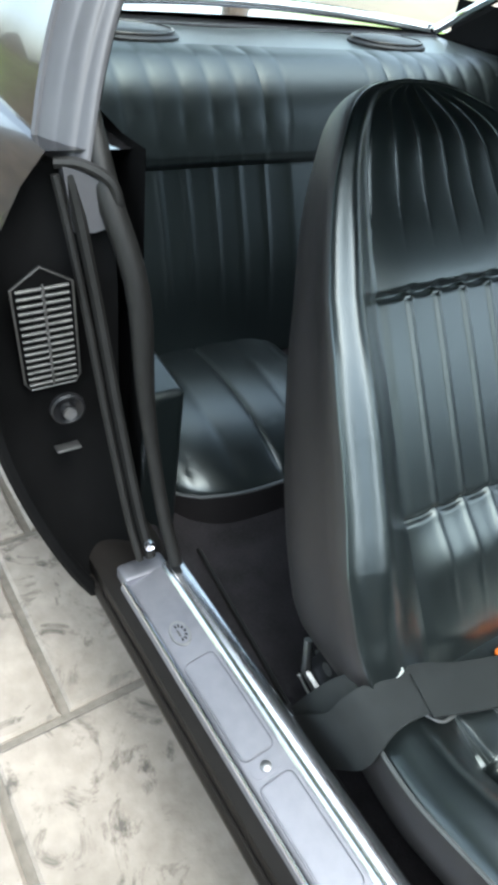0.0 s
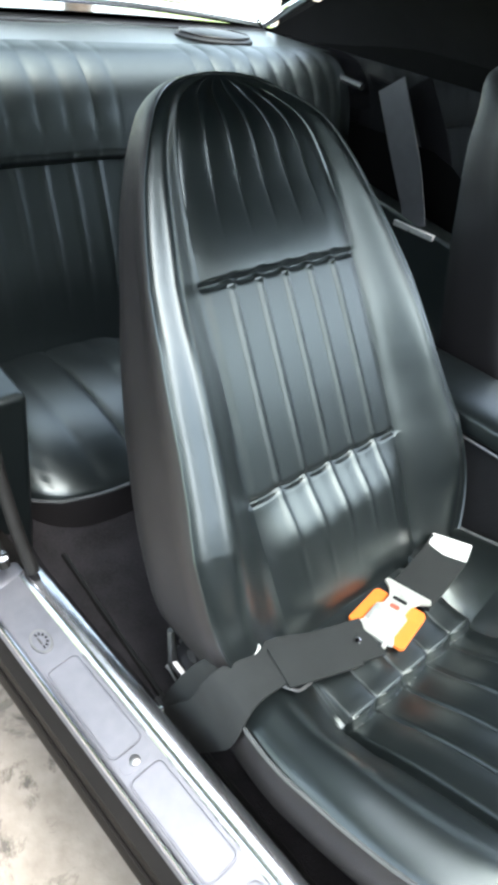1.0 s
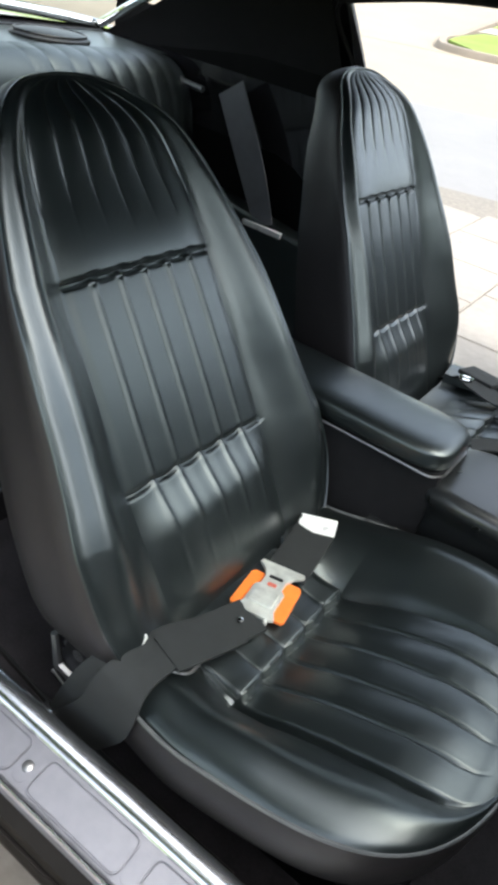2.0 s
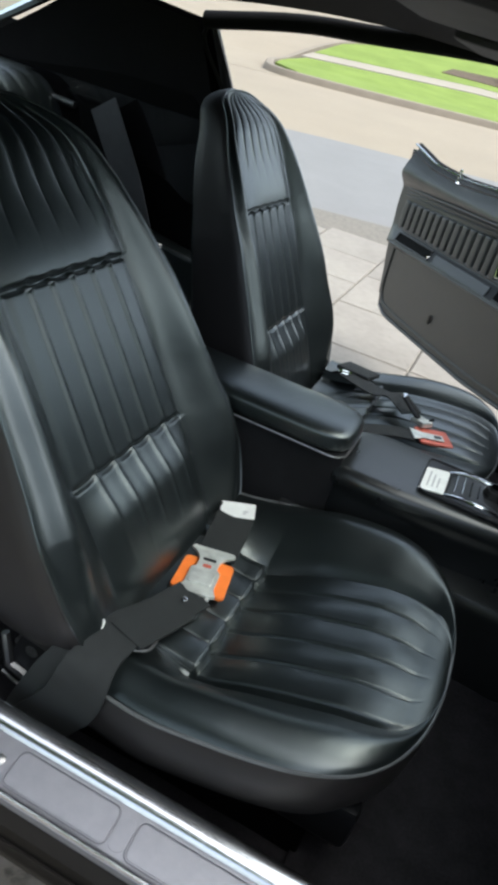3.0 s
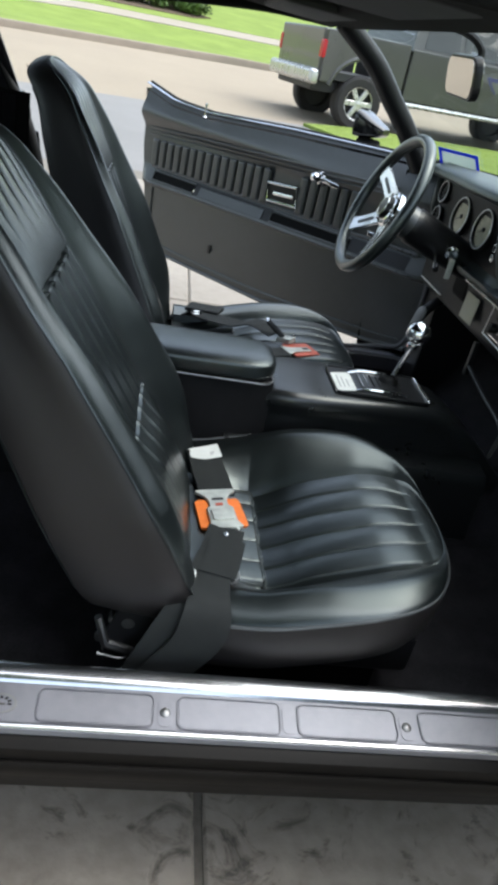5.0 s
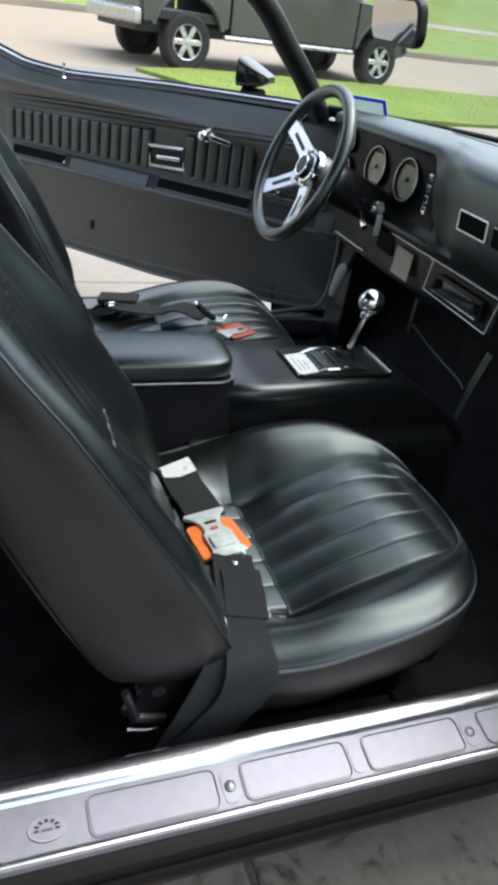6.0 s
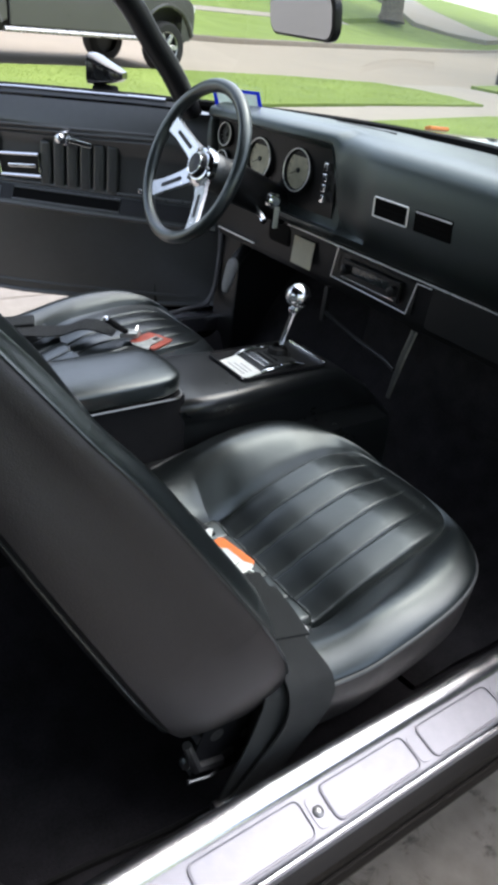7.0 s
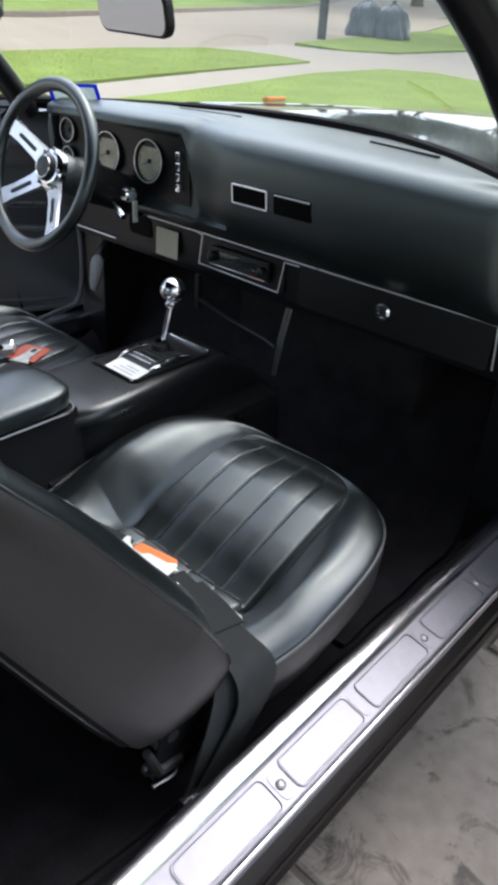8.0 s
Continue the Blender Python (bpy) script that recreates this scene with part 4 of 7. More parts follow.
def front_seat(cy, sg, label, upright=0.0, back=0.0, tall=1.0):
    """High-backed bucket seat; sg -1 has its door on the passenger side."""
    base = Vector((0.275 - back, cy, 0.44))
    tip = RECLINE - upright
    SPINE, SEAT_N = Vector((-math.sin(tip), 0, math.cos(tip))), Vector((math.cos(tip), 0, math.sin(tip)))
    seat = thing("front_seat", (0.45, cy, 0.215), label, "car seat", "front bucket seats")

    INSERT = [(p.x, max(0.0, p.y)) for p in curve([(a, b, 0) for a, b in [(0, 0.142), (0.2, 0.149), (0.48, 0.140), (0.6, 0.125), (0.66, 0.108), (0.70, 0.077), (0.72, 0.045), (0.733, 0.0)]], 6)]

    def insert_half(s):
        return interp(s, INSERT)

    def face_n(y, s, wf):
        """Relief of the backrest's face, out from the spine plane."""
        hi = max(1e-4, insert_half(s))
        t = min(1.0, abs(y) / hi)
        pull = welts(y, hi, 6, 0.010) if abs(y) < hi else 0.0
        g_top, g_low = GATHER_TOP + 0.0022 * pull, GATHER_LOW + 0.004 * pull
        low = smooth(g_low + 0.002, g_low - 0.004, s)
        head = smooth(g_top - 0.002, g_top + 0.006, s)
        lumbar = low * 0.017 * smooth(g_low + 0.006, g_low - 0.075, s) * smooth(-0.06, 0.06, s)
        seam = (1 - 0.9 * head) * (1 - 0.6 * low)
        n = 0.0
        if abs(y) < hi:
            mid = (1 - low) * (1 - head)
            # thin sewn welts on the flat middle panel
            n += mid * 0.0030 * welts(y, hi, 6, 0.0042) * smooth(g_top + 0.002, g_top - 0.012, s)
            # rolled pleats of the head panel, running out above its seam
            n += head * 0.0046 * (ribs(y, hi, 6) ** 0.8 - 0.9) * smooth(0.50, 0.66, s) * smooth(0.731, 0.70, s)
            n += head * 0.0075 * (1 - t ** 5) * smooth(0.60, g_top + 0.004, s)
            n += (1 - t ** 4) * head * 0.004 * math.sin(math.pi * min(1, max(0.02, (s - 0.46) / 0.27))) ** 0.5
            # short creases that fan down from the lumbar seam
            n += low * (0.0022 * welts(y, hi, 6, 0.0045) - 0.0012 * welts(y, hi, 6, 0.016)) * smooth(0.02, 0.165, s)
            n += (1 - t ** 5) * lumbar
            n -= 0.0050 * bell(s - g_top + 0.003, 0.0042) + 0.0042 * bell(s - g_low - 0.003, 0.0045)
            # knotted tuck ends under the head panel
            n += 0.0045 * welts(y, hi, 6, 0.0055) * bell(s - GATHER_TOP + 0.006, 0.0045)
            n -= 0.0018 * smooth(0.90, 1.0, t) * seam
        else:
            q = (abs(y) - hi) / max(1e-4, wf - hi)
            puff = interp(s, [(-0.06, 0.004), (-0.02, 0.011), (0.03, 0.022), (0.08, 0.032), (0.12, 0.038), (0.17, 0.041), (0.24, 0.040), (0.3, 0.038), (0.48, 0.025), (0.6, 0.015), (0.70, 0.006), (0.733, 0.0)])
            n += puff * smooth(0.0, 0.62, q) * (1 - smooth(0.55, 1.12, q) ** 1.4) - 0.0018 * bell(q, 0.07) * seam
            n += 0.0012 * math.sin(31 * s + 17 * y)
        n += 0.006 * math.sin(math.pi * min(1, max(0, s / 0.73)))
        return n

    def place(y, n, s):
        return base + SPINE * (s - 0.012 * smooth(0.3, 0.7, s)) * tall + SEAT_N * (n - 0.03 * smooth(0.62, 0.735, s) ** 2) + Vector((0, y, 0))

    def wf(s):
        return interp(s, BACK_W) * 0.885

    def wrap(s):
        """How far behind the spine plane the welt runs; it lies forward of it along the bolsters."""
        return -interp(s, [(-0.06, 0.004), (-0.02, 0.012), (0.03, 0.021), (0.08, 0.028), (0.13, 0.032), (0.17, 0.033), (0.29, 0.030), (0.41, 0.026), (0.48, 0.018), (0.60, 0.008), (0.70, 0.0), (0.733, 0.0)])

    def wp(s):
        """Half width at the welt."""
        return wf(s) + interp(s, [(-0.06, 0.004), (0.10, 0.010), (0.17, 0.012), (0.23, 0.006), (0.29, 0.006), (0.41, 0.012), (0.48, 0.017), (0.60, 0.010), (0.70, 0.0), (0.733, 0.0)])

    ss = lin(-0.058, 0.10, 14) + lin(0.10, 0.17, 12)[1:] + lin(0.17, 0.21, 26)[1:] + lin(0.21, 0.44, 16)[1:] + lin(0.44, 0.50, 36)[1:] + lin(0.50, 0.68, 18)[1:] + lin(0.68, 0.72, 10)[1:] + [0.7235, 0.7265, 0.729, 0.731, 0.7323, 0.733]
    vs = lin(-1, -0.6, 24) + lin(-0.6, 0.6, 132)[1:] + lin(0.6, 1, 24)[1:]

    def across(s, v):
        """Place across the face; the insert's seam lies at v = 0.6."""
        hi, w = min(insert_half(s), wf(s) * 0.9), wp(s)
        return hi * v / 0.6 if abs(v) <= 0.6 else math.copysign(hi + (w - hi) * (abs(v) - 0.6) / 0.4, v)

    def front(s, v):
        y = across(s, v)
        q = max(0.0, (abs(v) - 0.72) / 0.28)
        return place(y, face_n(y, s, wp(s)) * smooth(1.06, 0.86, abs(v)) - wrap(s) * q ** 1.7, s)
    is_in = lambda s, v: abs(v) < 0.6
    part("backrest_bolster", sheet(front, ss, vs, lambda s, v: not is_in(s, v)), VINYL, seat, "smooth black vinyl side bolsters")
    part("backrest_insert", sheet(front, ss, vs, is_in), VINYL, seat, "pleated black vinyl panel with two gathered seams")

    # side wall and back shell
    SHELL = [(0.0, 0.0), (0.007, -0.04), (0.014, -0.12), (0.0185, -0.24), (0.020, -0.38), (0.0175, -0.54), (0.011, -0.70), (0.0, -0.84), (-0.016, -0.95), (-0.09, -1.05)]

    def shell(s, k):
        """Rounded border of the backrest, swelling out past the welt, then its back."""
        e = -1 if k < 10 else 1
        d, n = (SHELL + [(None, -1.08)] + SHELL[::-1])[k]
        thick = interp(s, [(-0.06, 0.09), (0.0, 0.120), (0.1, 0.130), (0.4, 0.098), (0.6, 0.076), (0.733, 0.055)])
        lift = 0.055 * smooth(0.10, -0.058, s) * smooth(-0.25, -0.95, n)
        w = wf(s) + (wp(s) - wf(s)) * smooth(-0.42, 0.0, n)
        if d is None:
            return place(0.0, n * (thick - wrap(s)) - wrap(s), s + lift)
        slope = (wf(min(0.733, s + 0.004)) - wf(s - 0.004)) / (min(0.733, s + 0.004) - s + 0.004)
        nrm = Vector((1, -slope)).normalized() if s < 0.7329 else Vector((0, 1))
        d *= 0.30 + 0.3 * smooth(0.3, 0.0, s)
        y = w + nrm.x * d if d > -0.05 else w * 0.55
        return place(e * max(0.0, y), n * (thick - wrap(s)) - wrap(s), s + lift + nrm.y * max(d, -0.02))
    sh = part("backrest_shell", sheet(lambda s, k: shell(s, int(k)), ss, list(range(21))), VINYL_SHELL, seat, "plain black vinyl seat back")
    rim_line = [place(-wp(s), 0.001 - wrap(s), s) for s in ss[2:-2]] + [place(wp(s), 0.001 - wrap(s), s) for s in ss[2:-2][::-1]]
    part("backrest_piping", tube(rim_line, 0.0020, 6), VINYL, seat)
    # thin welt round the panel on the seat's back
    def on_back(e, s):
        a, b = shell(s, 8 if e < 0 else 12), shell(s, 9 if e < 0 else 11)
        return a.lerp(b, 0.42) - SEAT_N * 0.001
    back_line = [on_back(-1, s) for s in ss if 0.03 < s < 0.70] + [on_back(1, s) for s in ss[::-1] if 0.03 < s < 0.70]
    part("back_welt", tube(back_line, 0.0018, 6), VINYL, seat)
    part("backrest_base", tube([place(y, -0.055, -0.045) for y in lin(-0.2, 0.2, 6)], 0.052, 12), VINYL_SHELL, seat)

    # cushion
    X0, XF = 0.245, 0.722
    def half_w(x):
        k = max(0.0, (x - 0.40) / (XF - 0.40))
        return 0.281 * (1 - k ** 4.2) ** 0.44 * (1 - 0.08 * smooth(0.42, 0.25, x))
    def pipe_z(x):
        return 0.437 + 0.058 * smooth(0.26, 0.66, x) - 0.004 * smooth(0.68, 0.73, x)
    HOLLOW = [(0.26, 0.0), (0.30, 0.010), (0.34, 0.026), (0.38, 0.046), (0.405, 0.058), (0.45, 0.056), (0.52, 0.036), (0.60, 0.019), (0.68, 0.012), (0.72, 0.0)]

    def over(x, b):
        """Place across the cushion; the insert's seam lies at b = 0.58."""
        w = half_w(x)
        hi, mid = (0.143 ** -6 + (0.7 * w + 1e-4) ** -6) ** (-1 / 6), sg * 0.016 * smooth(0.0, 0.2, w)
        if abs(b) <= 0.58:
            return mid + hi * b / 0.58
        f = (abs(b) - 0.58) / 0.42
        return mid + hi + (w - mid - hi) * f if b > 0 else mid - hi - (w + mid - hi) * f
    def top(x, b):
        w = half_w(x)
        y = over(x, b)
        inside = abs(b) <= 0.58
        d = b / 0.58 * 0.136
        e = y / max(w, 1e-4)
        edge = (1 - abs(e) ** 9) * (1 - max(0.0, (x - 0.5) / (XF - 0.5)) ** 9)
        z = pipe_z(x) + (0.034 - 0.020 * smooth(0.28, 0.64, x)) * max(0, edge) ** 0.6
        fade = smooth(0.705, 0.63, x)
        if inside:
            strip = ribs(d, 0.136, 5)
            brink = 0.400 + 0.007 * strip
            run = smooth(brink, brink + 0.006, x)
            # soft rolls with a double row of stitching between them
            seam = d - 0.0544 * (math.floor(d / 0.0544) + 0.5)
            z += run * fade * (0.0042 * strip ** 0.8 + (0.0005 * bell(abs(seam) - 0.0050, 0.0026) - 0.0016 * bell(seam, 0.0022)) * (1 if abs(d) < 0.12 else 0))
            z -= run * 0.009 * smooth(0.47, brink, x)
            # raised edge and cross seams of the rear panel
            z += (1 - run) * (0.005 + 0.0040 * strip ** 0.6 * smooth(0.28, 0.38, x) + 0.003 * smooth(0.375, brink, x))
            z -= 0.024 * smooth(0.41, 0.27, x)
        z -= 0.010 * smooth(0.50, 0.36, x)
        # the passenger's cushion is worn into a hollow at the rear
        if sg < 0:
            z -= interp(x, HOLLOW) * smooth(0.86, 0.56, abs(b))
            z -= 0.028 * smooth(0.50, 0.29, x) * smooth(0.46, 0.68, b) * max(0, edge)
        g = (abs(b) - 0.58) / 0.42 * 0.13
        z -= 0.012 * bell(g, 0.010 if g > 0 else 0.005) * smooth(0.30, 0.42, x) * fade
        z += 0.008 * bell(g - 0.06, 0.045) * smooth(0.3, 0.45, x) * smooth(0.76, 0.6, x)
        # the rolls towards the driver's side stand fuller
        z += (0.022 if sg > 0 else 0.012) * smooth(0.5, 0.78, b) * max(0, edge) ** 0.6
        z += 0.0013 * math.sin(23 * x + 5 * y) + 0.001 * math.sin(41 * y - 13 * x)
        return (x, cy + sg * 0.010 + y, z)
    xs = lin(X0, 0.385, 12) + lin(0.385, 0.425, 24)[1:] + lin(0.425, 0.65, 22)[1:] + lin(0.65, 0.71, 12)[1:] + [0.714, 0.718, 0.7205, 0.7218]
    bs = lin(-1, -0.58, 24) + lin(-0.58, 0.58, 150)[1:] + lin(0.58, 1, 24)[1:]
    zone = lambda x, b: 0 if abs(b) > 0.58 else (1 if x > 0.405 else 2)
    part("cushion", sheet(top, xs, bs, lambda x, b: zone(x, b) == 0), VINYL, seat, "smooth black vinyl cushion rolls")
    part("cushion_insert", sheet(top, xs, bs, lambda x, b: zone(x, b) == 1), VINYL, seat, "pleated black vinyl cushion panel")
    part("cushion_rear_panel", sheet(top, xs, bs, lambda x, b: zone(x, b) == 2), VINYL, seat, "short cross-stitched panel at the cushion's rear")
    welt = [Vector(top(x, -0.57)) for x in lin(0.31, 0.402, 6)] + [Vector(top(0.402, b)) for b in lin(-0.57, 0.57, 60)] + [Vector(top(x, 0.57)) for x in lin(0.402, 0.31, 6)]
    part("panel_welt", tube(welt, 0.0014, 6), VINYL, seat)
    line = [(x, -1) for x in xs] + [(x, 1) for x in xs[::-1]]
    mid_y = cy + sg * 0.010
    edge = [Vector((x, mid_y + b * half_w(x), pipe_z(x))) for x, b in line]
    part("cushion_piping", tube(edge, 0.0028, 6), PIPING, seat, "thin grey-black welt")
    rings = []
    for off, dz in ((0.0, 0.0), (0.003, -0.02), (0.0, -0.065), (-0.014, -0.095), (-0.045, -0.108)):
        ring = []
        for x, b in line:
            w = half_w(x)
            d = Vector((smooth(0.6, XF, x), b * smooth(0.0, 0.15, w), 0))
            ring.append(Vector((x, mid_y + b * w, pipe_z(x) + dz)) + d * off)
        rings.append(ring)
    part("cushion_skirt", loft(rings, True, False), VINYL_SHELL, seat, "black vinyl cushion side")
    part("seat_frame", box(0.29, 0.68, cy - 0.20, cy + 0.20, 0.29, 0.37, 0.01), SATIN, seat)
    for e in (-1, 1):
        part("seat_rail", box(0.26, 0.63, cy + e * 0.17 - 0.018, cy + e * 0.17 + 0.018, 0.212, 0.30, 0.004), JAMB, seat)
    # recliner bracket and chromed lever on the door side
    o = cy + sg * 0.232
    br = part("hinge_bracket", plate([(-0.05, 0.0), (0.05, -0.005), (0.055, 0.05), (0.02, 0.14), (-0.03, 0.13), (-0.055, 0.05)], 0.006, axes((0.215, o, 0.31), (1, 0, 0), (0, 0, 1)), 0.0015), SATIN, seat, "black steel seat hinge")
    for dx, dz, r in ((0.0, 0.03, 0.012), (0.028, 0.055, 0.009), (-0.02, 0.08, 0.01), (0.03, 0.02, 0.006)):
        part("pivot_bolt", lathe([(r, 0), (r, 0.006), (r * 0.6, 0.010), (0.001, 0.011)], axes((0.215 + dx, o + sg * 0.006, 0.31 + dz), (1, 0, 0), (0, 0, sg)), 14), DULL_METAL, br)
    for dx, dz, r, h in ((-0.048, 0.023, 0.007, 0.012), (-0.058, 0.045, 0.009, 0.008), (-0.044, 0.082, 0.006, 0.016), (-0.030, 0.058, 0.011, 0.006)):
        part("hinge_pin", lathe([(r, 0), (r, h), (r * 0.6, h + 0.004), (0.001, h + 0.005)], axes((0.215 + dx, o + sg * 0.004, 0.31 + dz), (1, 0, 0), (0, 0, sg)), 12), DULL_METAL if r < 0.01 else SATIN, br)
    part("hinge_arm", tube([(0.205, o + sg * 0.006, 0.335), (0.165, o + sg * 0.010, 0.352), (0.150, o + sg * 0.006, 0.40)], [0.009, 0.008, 0.006], 8), DULL_METAL, br)
    part("seat_lever", tube(curve([(0.20, o + sg * 0.010, 0.325), (0.185, o + sg * 0.014, 0.326), (0.155, o + sg * 0.010, 0.329)], 5), [0.0025] * 10 + [0.004], 7), DULL_METAL, seat, "small bright release lever")
    return seat


front_seat(-0.372, -1, "black vinyl high-back bucket seat with pleated insert, passenger side")
front_seat(0.360, 1, "black vinyl high-back bucket seat with pleated insert, driver side", radians(8.2), 0.055, 0.965)

# ---- seat belts ----
belt = thing("seat_belt", (0.195, -0.644, 0.27), "dark grey lap belt with orange-sleeved steel buckle across the seat", "seat belt", "lap belts")
low = curve([(0.342, -0.425, 0.464), (0.324, -0.50, 0.474), (0.306, -0.56, 0.487), (0.300, -0.61, 0.488), (0.299, -0.638, 0.482), (0.298, -0.652, 0.465), (0.294, -0.656, 0.440), (0.284, -0.654, 0.410), (0.262, -0.650, 0.370), (0.232, -0.646, 0.320), (0.210, -0.644, 0.275)], 8)
part("strap", ribbon(low, [(1, -0.28 + 0.28 * smooth(0.1, 0.5, i / len(low)), 0.5 * smooth(0.6, 0.9, i / len(low))) for i in range(len(low))], [0.062 + 0.012 * smooth(0.3, 0.55, i / len(low)) for i in range(len(low))], 0.0026), WEBBING, belt, "dark grey woven webbing")
rear_run = curve([(0.280, -0.575, 0.483), (0.274, -0.615, 0.482), (0.268, -0.636, 0.466), (0.258, -0.644, 0.438), (0.242, -0.646, 0.395), (0.224, -0.644, 0.345), (0.208, -0.642, 0.300), (0.20, -0.642, 0.272)], 8)
part("strap_return", ribbon(rear_run, [(1, -0.10, 0.42 * smooth(0.3, 0.8, i / len(rear_run))) for i in range(len(rear_run))], [0.058 + 0.010 * smooth(0.2, 0.5, i / len(rear_run)) - 0.012 * smooth(0.7, 1.0, i / len(rear_run)) for i in range(len(rear_run))], 0.0026), WEBBING, belt, "second run of webbing down to its anchor")
fold = curve([(0.312, -0.580, 0.4905), (0.326, -0.53, 0.4830), (0.340, -0.470, 0.4735)], 6)
part("strap_fold", ribbon(fold, [(1, -0.28, 0)] * len(fold), 0.058, 0.003), WEBBING, belt)
part("slide", tube([Vector((0.268 + 0.011 * x, -0.598 + 0.013 * x + 0.008 * y, 0.492 + 0.006 * y)) for x, y in round_rect(2, 2, 0.6, 4)], 0.0020, 6, True), BUCKLE, belt, "dull steel wire strap slide")
part("adjuster", tube([Vector((0.338 + 0.010 * x, -0.572 + 0.020 * x * 0.3 + 0.012 * y, 0.4835)) for x, y in round_rect(2, 2, 0.5, 4)], 0.0022, 6, True), DULL_METAL, belt)
mb = axes((0.334, -0.376, 0.459), (0.98, 0.16, 0.08), (-0.16, 0.985, 0.02))
part("orange_sleeve", plate([(-0.043, -0.036), (-0.039, -0.041), (0.039, -0.041), (0.043, -0.036), (0.041, 0.032), (0.036, 0.038), (-0.036, 0.038), (-0.041, 0.032)], 0.007, mb @ Matrix.Translation((0, 0, -0.004)), 0.002), ORANGE, belt, "bright orange plastic sleeve")
bk = part("buckle", plate([(-0.037, 0.054), (-0.024, 0.043), (-0.017, 0.030), (-0.017, 0.012), (-0.024, 0.006), (-0.024, -0.032), (-0.031, -0.047), (-0.024, -0.05), (0.024, -0.05), (0.031, -0.047), (0.024, -0.032), (0.024, 0.006), (0.017, 0.012), (0.017, 0.030), (0.024, 0.043), (0.037, 0.054), (0.034, 0.060), (-0.034, 0.060)], 0.006, mb @ Matrix.Translation((0, 0, 0.003)), 0.0014), BUCKLE, belt, "worn steel lift buckle")
part("lift_flap", plate(round_rect(0.038, 0.030, 0.004, 3, 0, -0.016), 0.004, mb @ Matrix.Translation((0, 0, 0.0088)), 0.0014), BUCKLE, bk)
part("buckle_mark", plate(round_rect(0.014, 0.007, 0.002, 2, 0, 0.014), 0.001, mb @ Matrix.Translation((0, 0, 0.009))), RED, bk)
part("buckle_slot", plate(round_rect(0.022, 0.006, 0.002, 2, 0, 0.03), 0.0008, mb @ Matrix.Translation((0, 0, 0.0088))), PLASTIC, bk)
for x in (-0.018, 0.018):
    part("buckle_ear", tube([mb @ Vector((x, -0.044, 0.005)), mb @ Vector((x * 1.15, -0.056, 0.004))], 0.0035, 6), BUCKLE, bk)
part("rivet", lathe([(0.005, 0), (0.004, 0.002), (0.001, 0.003)], Matrix.Translation((0.3375, -0.452, 0.4715)), 12), CHROME, belt)
inner = curve([(0.330, -0.325, 0.4615), (0.325, -0.285, 0.461), (0.317, -0.235, 0.4605), (0.312, -0.205, 0.464), (0.307, -0.186, 0.472)], 6)
part("strap_end", ribbon(inner, [(1, 0.3, 0.06)] * len(inner), 0.066, 0.005), WEBBING, belt)
down = curve([(0.307, -0.188, 0.470), (0.295, -0.160, 0.45), (0.27, -0.13, 0.36), (0.26, -0.125, 0.235)], 6)
part("strap_anchor", ribbon(down, [(1, 0.3, 0.06)] * len(down), 0.05, 0.003), WEBBING, belt)
ml = axes((0.3105, -0.196, 0.4715), (0.94, 0.31, 0.14), (-0.33, 0.86, 0.40))
lb = part("label", plate(round_rect(0.062, 0.031, 0.002, 2), 0.0006, ml), LABEL, belt, "white sewn label")
for k in range(2):
    part("print_bar", plate(round_rect(0.010 - 0.003 * k, 0.0022, 0.001, 1, 0.014 - 0.002 * k, -0.002 - 0.004 * k), 0.0003, ml @ Matrix.Translation((0, 0, 0.0006))), INK, lb)
part("anchor_bolt", lathe([(0.011, 0), (0.011, 0.005), (0.006, 0.007), (0.001, 0.0075)], axes((0.193, -0.652, 0.315), (1, 0, 0), (0, 0, -1)), 14), CHROME, belt)
part("anchor_foot", box(0.172, 0.222, -0.648, -0.636, 0.262, 0.322, 0.003), SATIN, belt)

belt.location += Vector((0.003, -0.004, -0.013))

dbelt = thing("seat_belt", (0.30, 0.55, 0.30), "black lap belt with faded red buckle lying on the driver seat", "seat belt", "lap belts")
part("strap", box(-0.05, 0.05, -0.03, 0.03, -0.004, 0.008, 0.004, 2, axes((0.330, 0.530, 0.494), (0.92, -0.34, 0.10), (0.34, 0.92, 0.0))), WEBBING, dbelt, "folded black webbing pad")
part("pad_tail", box(-0.045, 0.03, -0.028, 0.028, -0.003, 0.003, 0.002, 1, axes((0.272, 0.555, 0.464), (0.80, -0.30, 0.52), (0.34, 0.92, 0.0))), WEBBING, dbelt)
part("slide", tube([Vector((0.305 + 0.014 * x, 0.487 + 0.004 * x + 0.009 * y, 0.497)) for x, y in round_rect(2, 2, 0.6, 4)], 0.0025, 6, True), CHROME, dbelt, "bright wire strap slide")
run = curve([(0.305, 0.50, 0.492), (0.36, 0.465, 0.496), (0.415, 0.43, 0.504), (0.455, 0.385, 0.532), (0.505, 0.335, 0.528)], 6)
part("strap_loop", ribbon(run, [(0.62, 0.72, 0.12)] * len(run), 0.052, 0.003), WEBBING, dbelt)
run = curve([(0.42, 0.215, 0.495), (0.46, 0.23, 0.507), (0.50, 0.245, 0.512), (0.53, 0.255, 0.514)], 6)
part("strap_end", ribbon(run, [(-0.35, 0.92, 0.0)] * len(run), 0.046, 0.004), WEBBING, dbelt)
mr = axes((0.572, 0.288, 0.509), (0.90, 0.42, 0.0), (-0.42, 0.90, 0))
part("red_sleeve", plate(round_rect(0.078, 0.070, 0.006), 0.006, mr, 0.002), RED, dbelt, "faded red plastic sleeve")
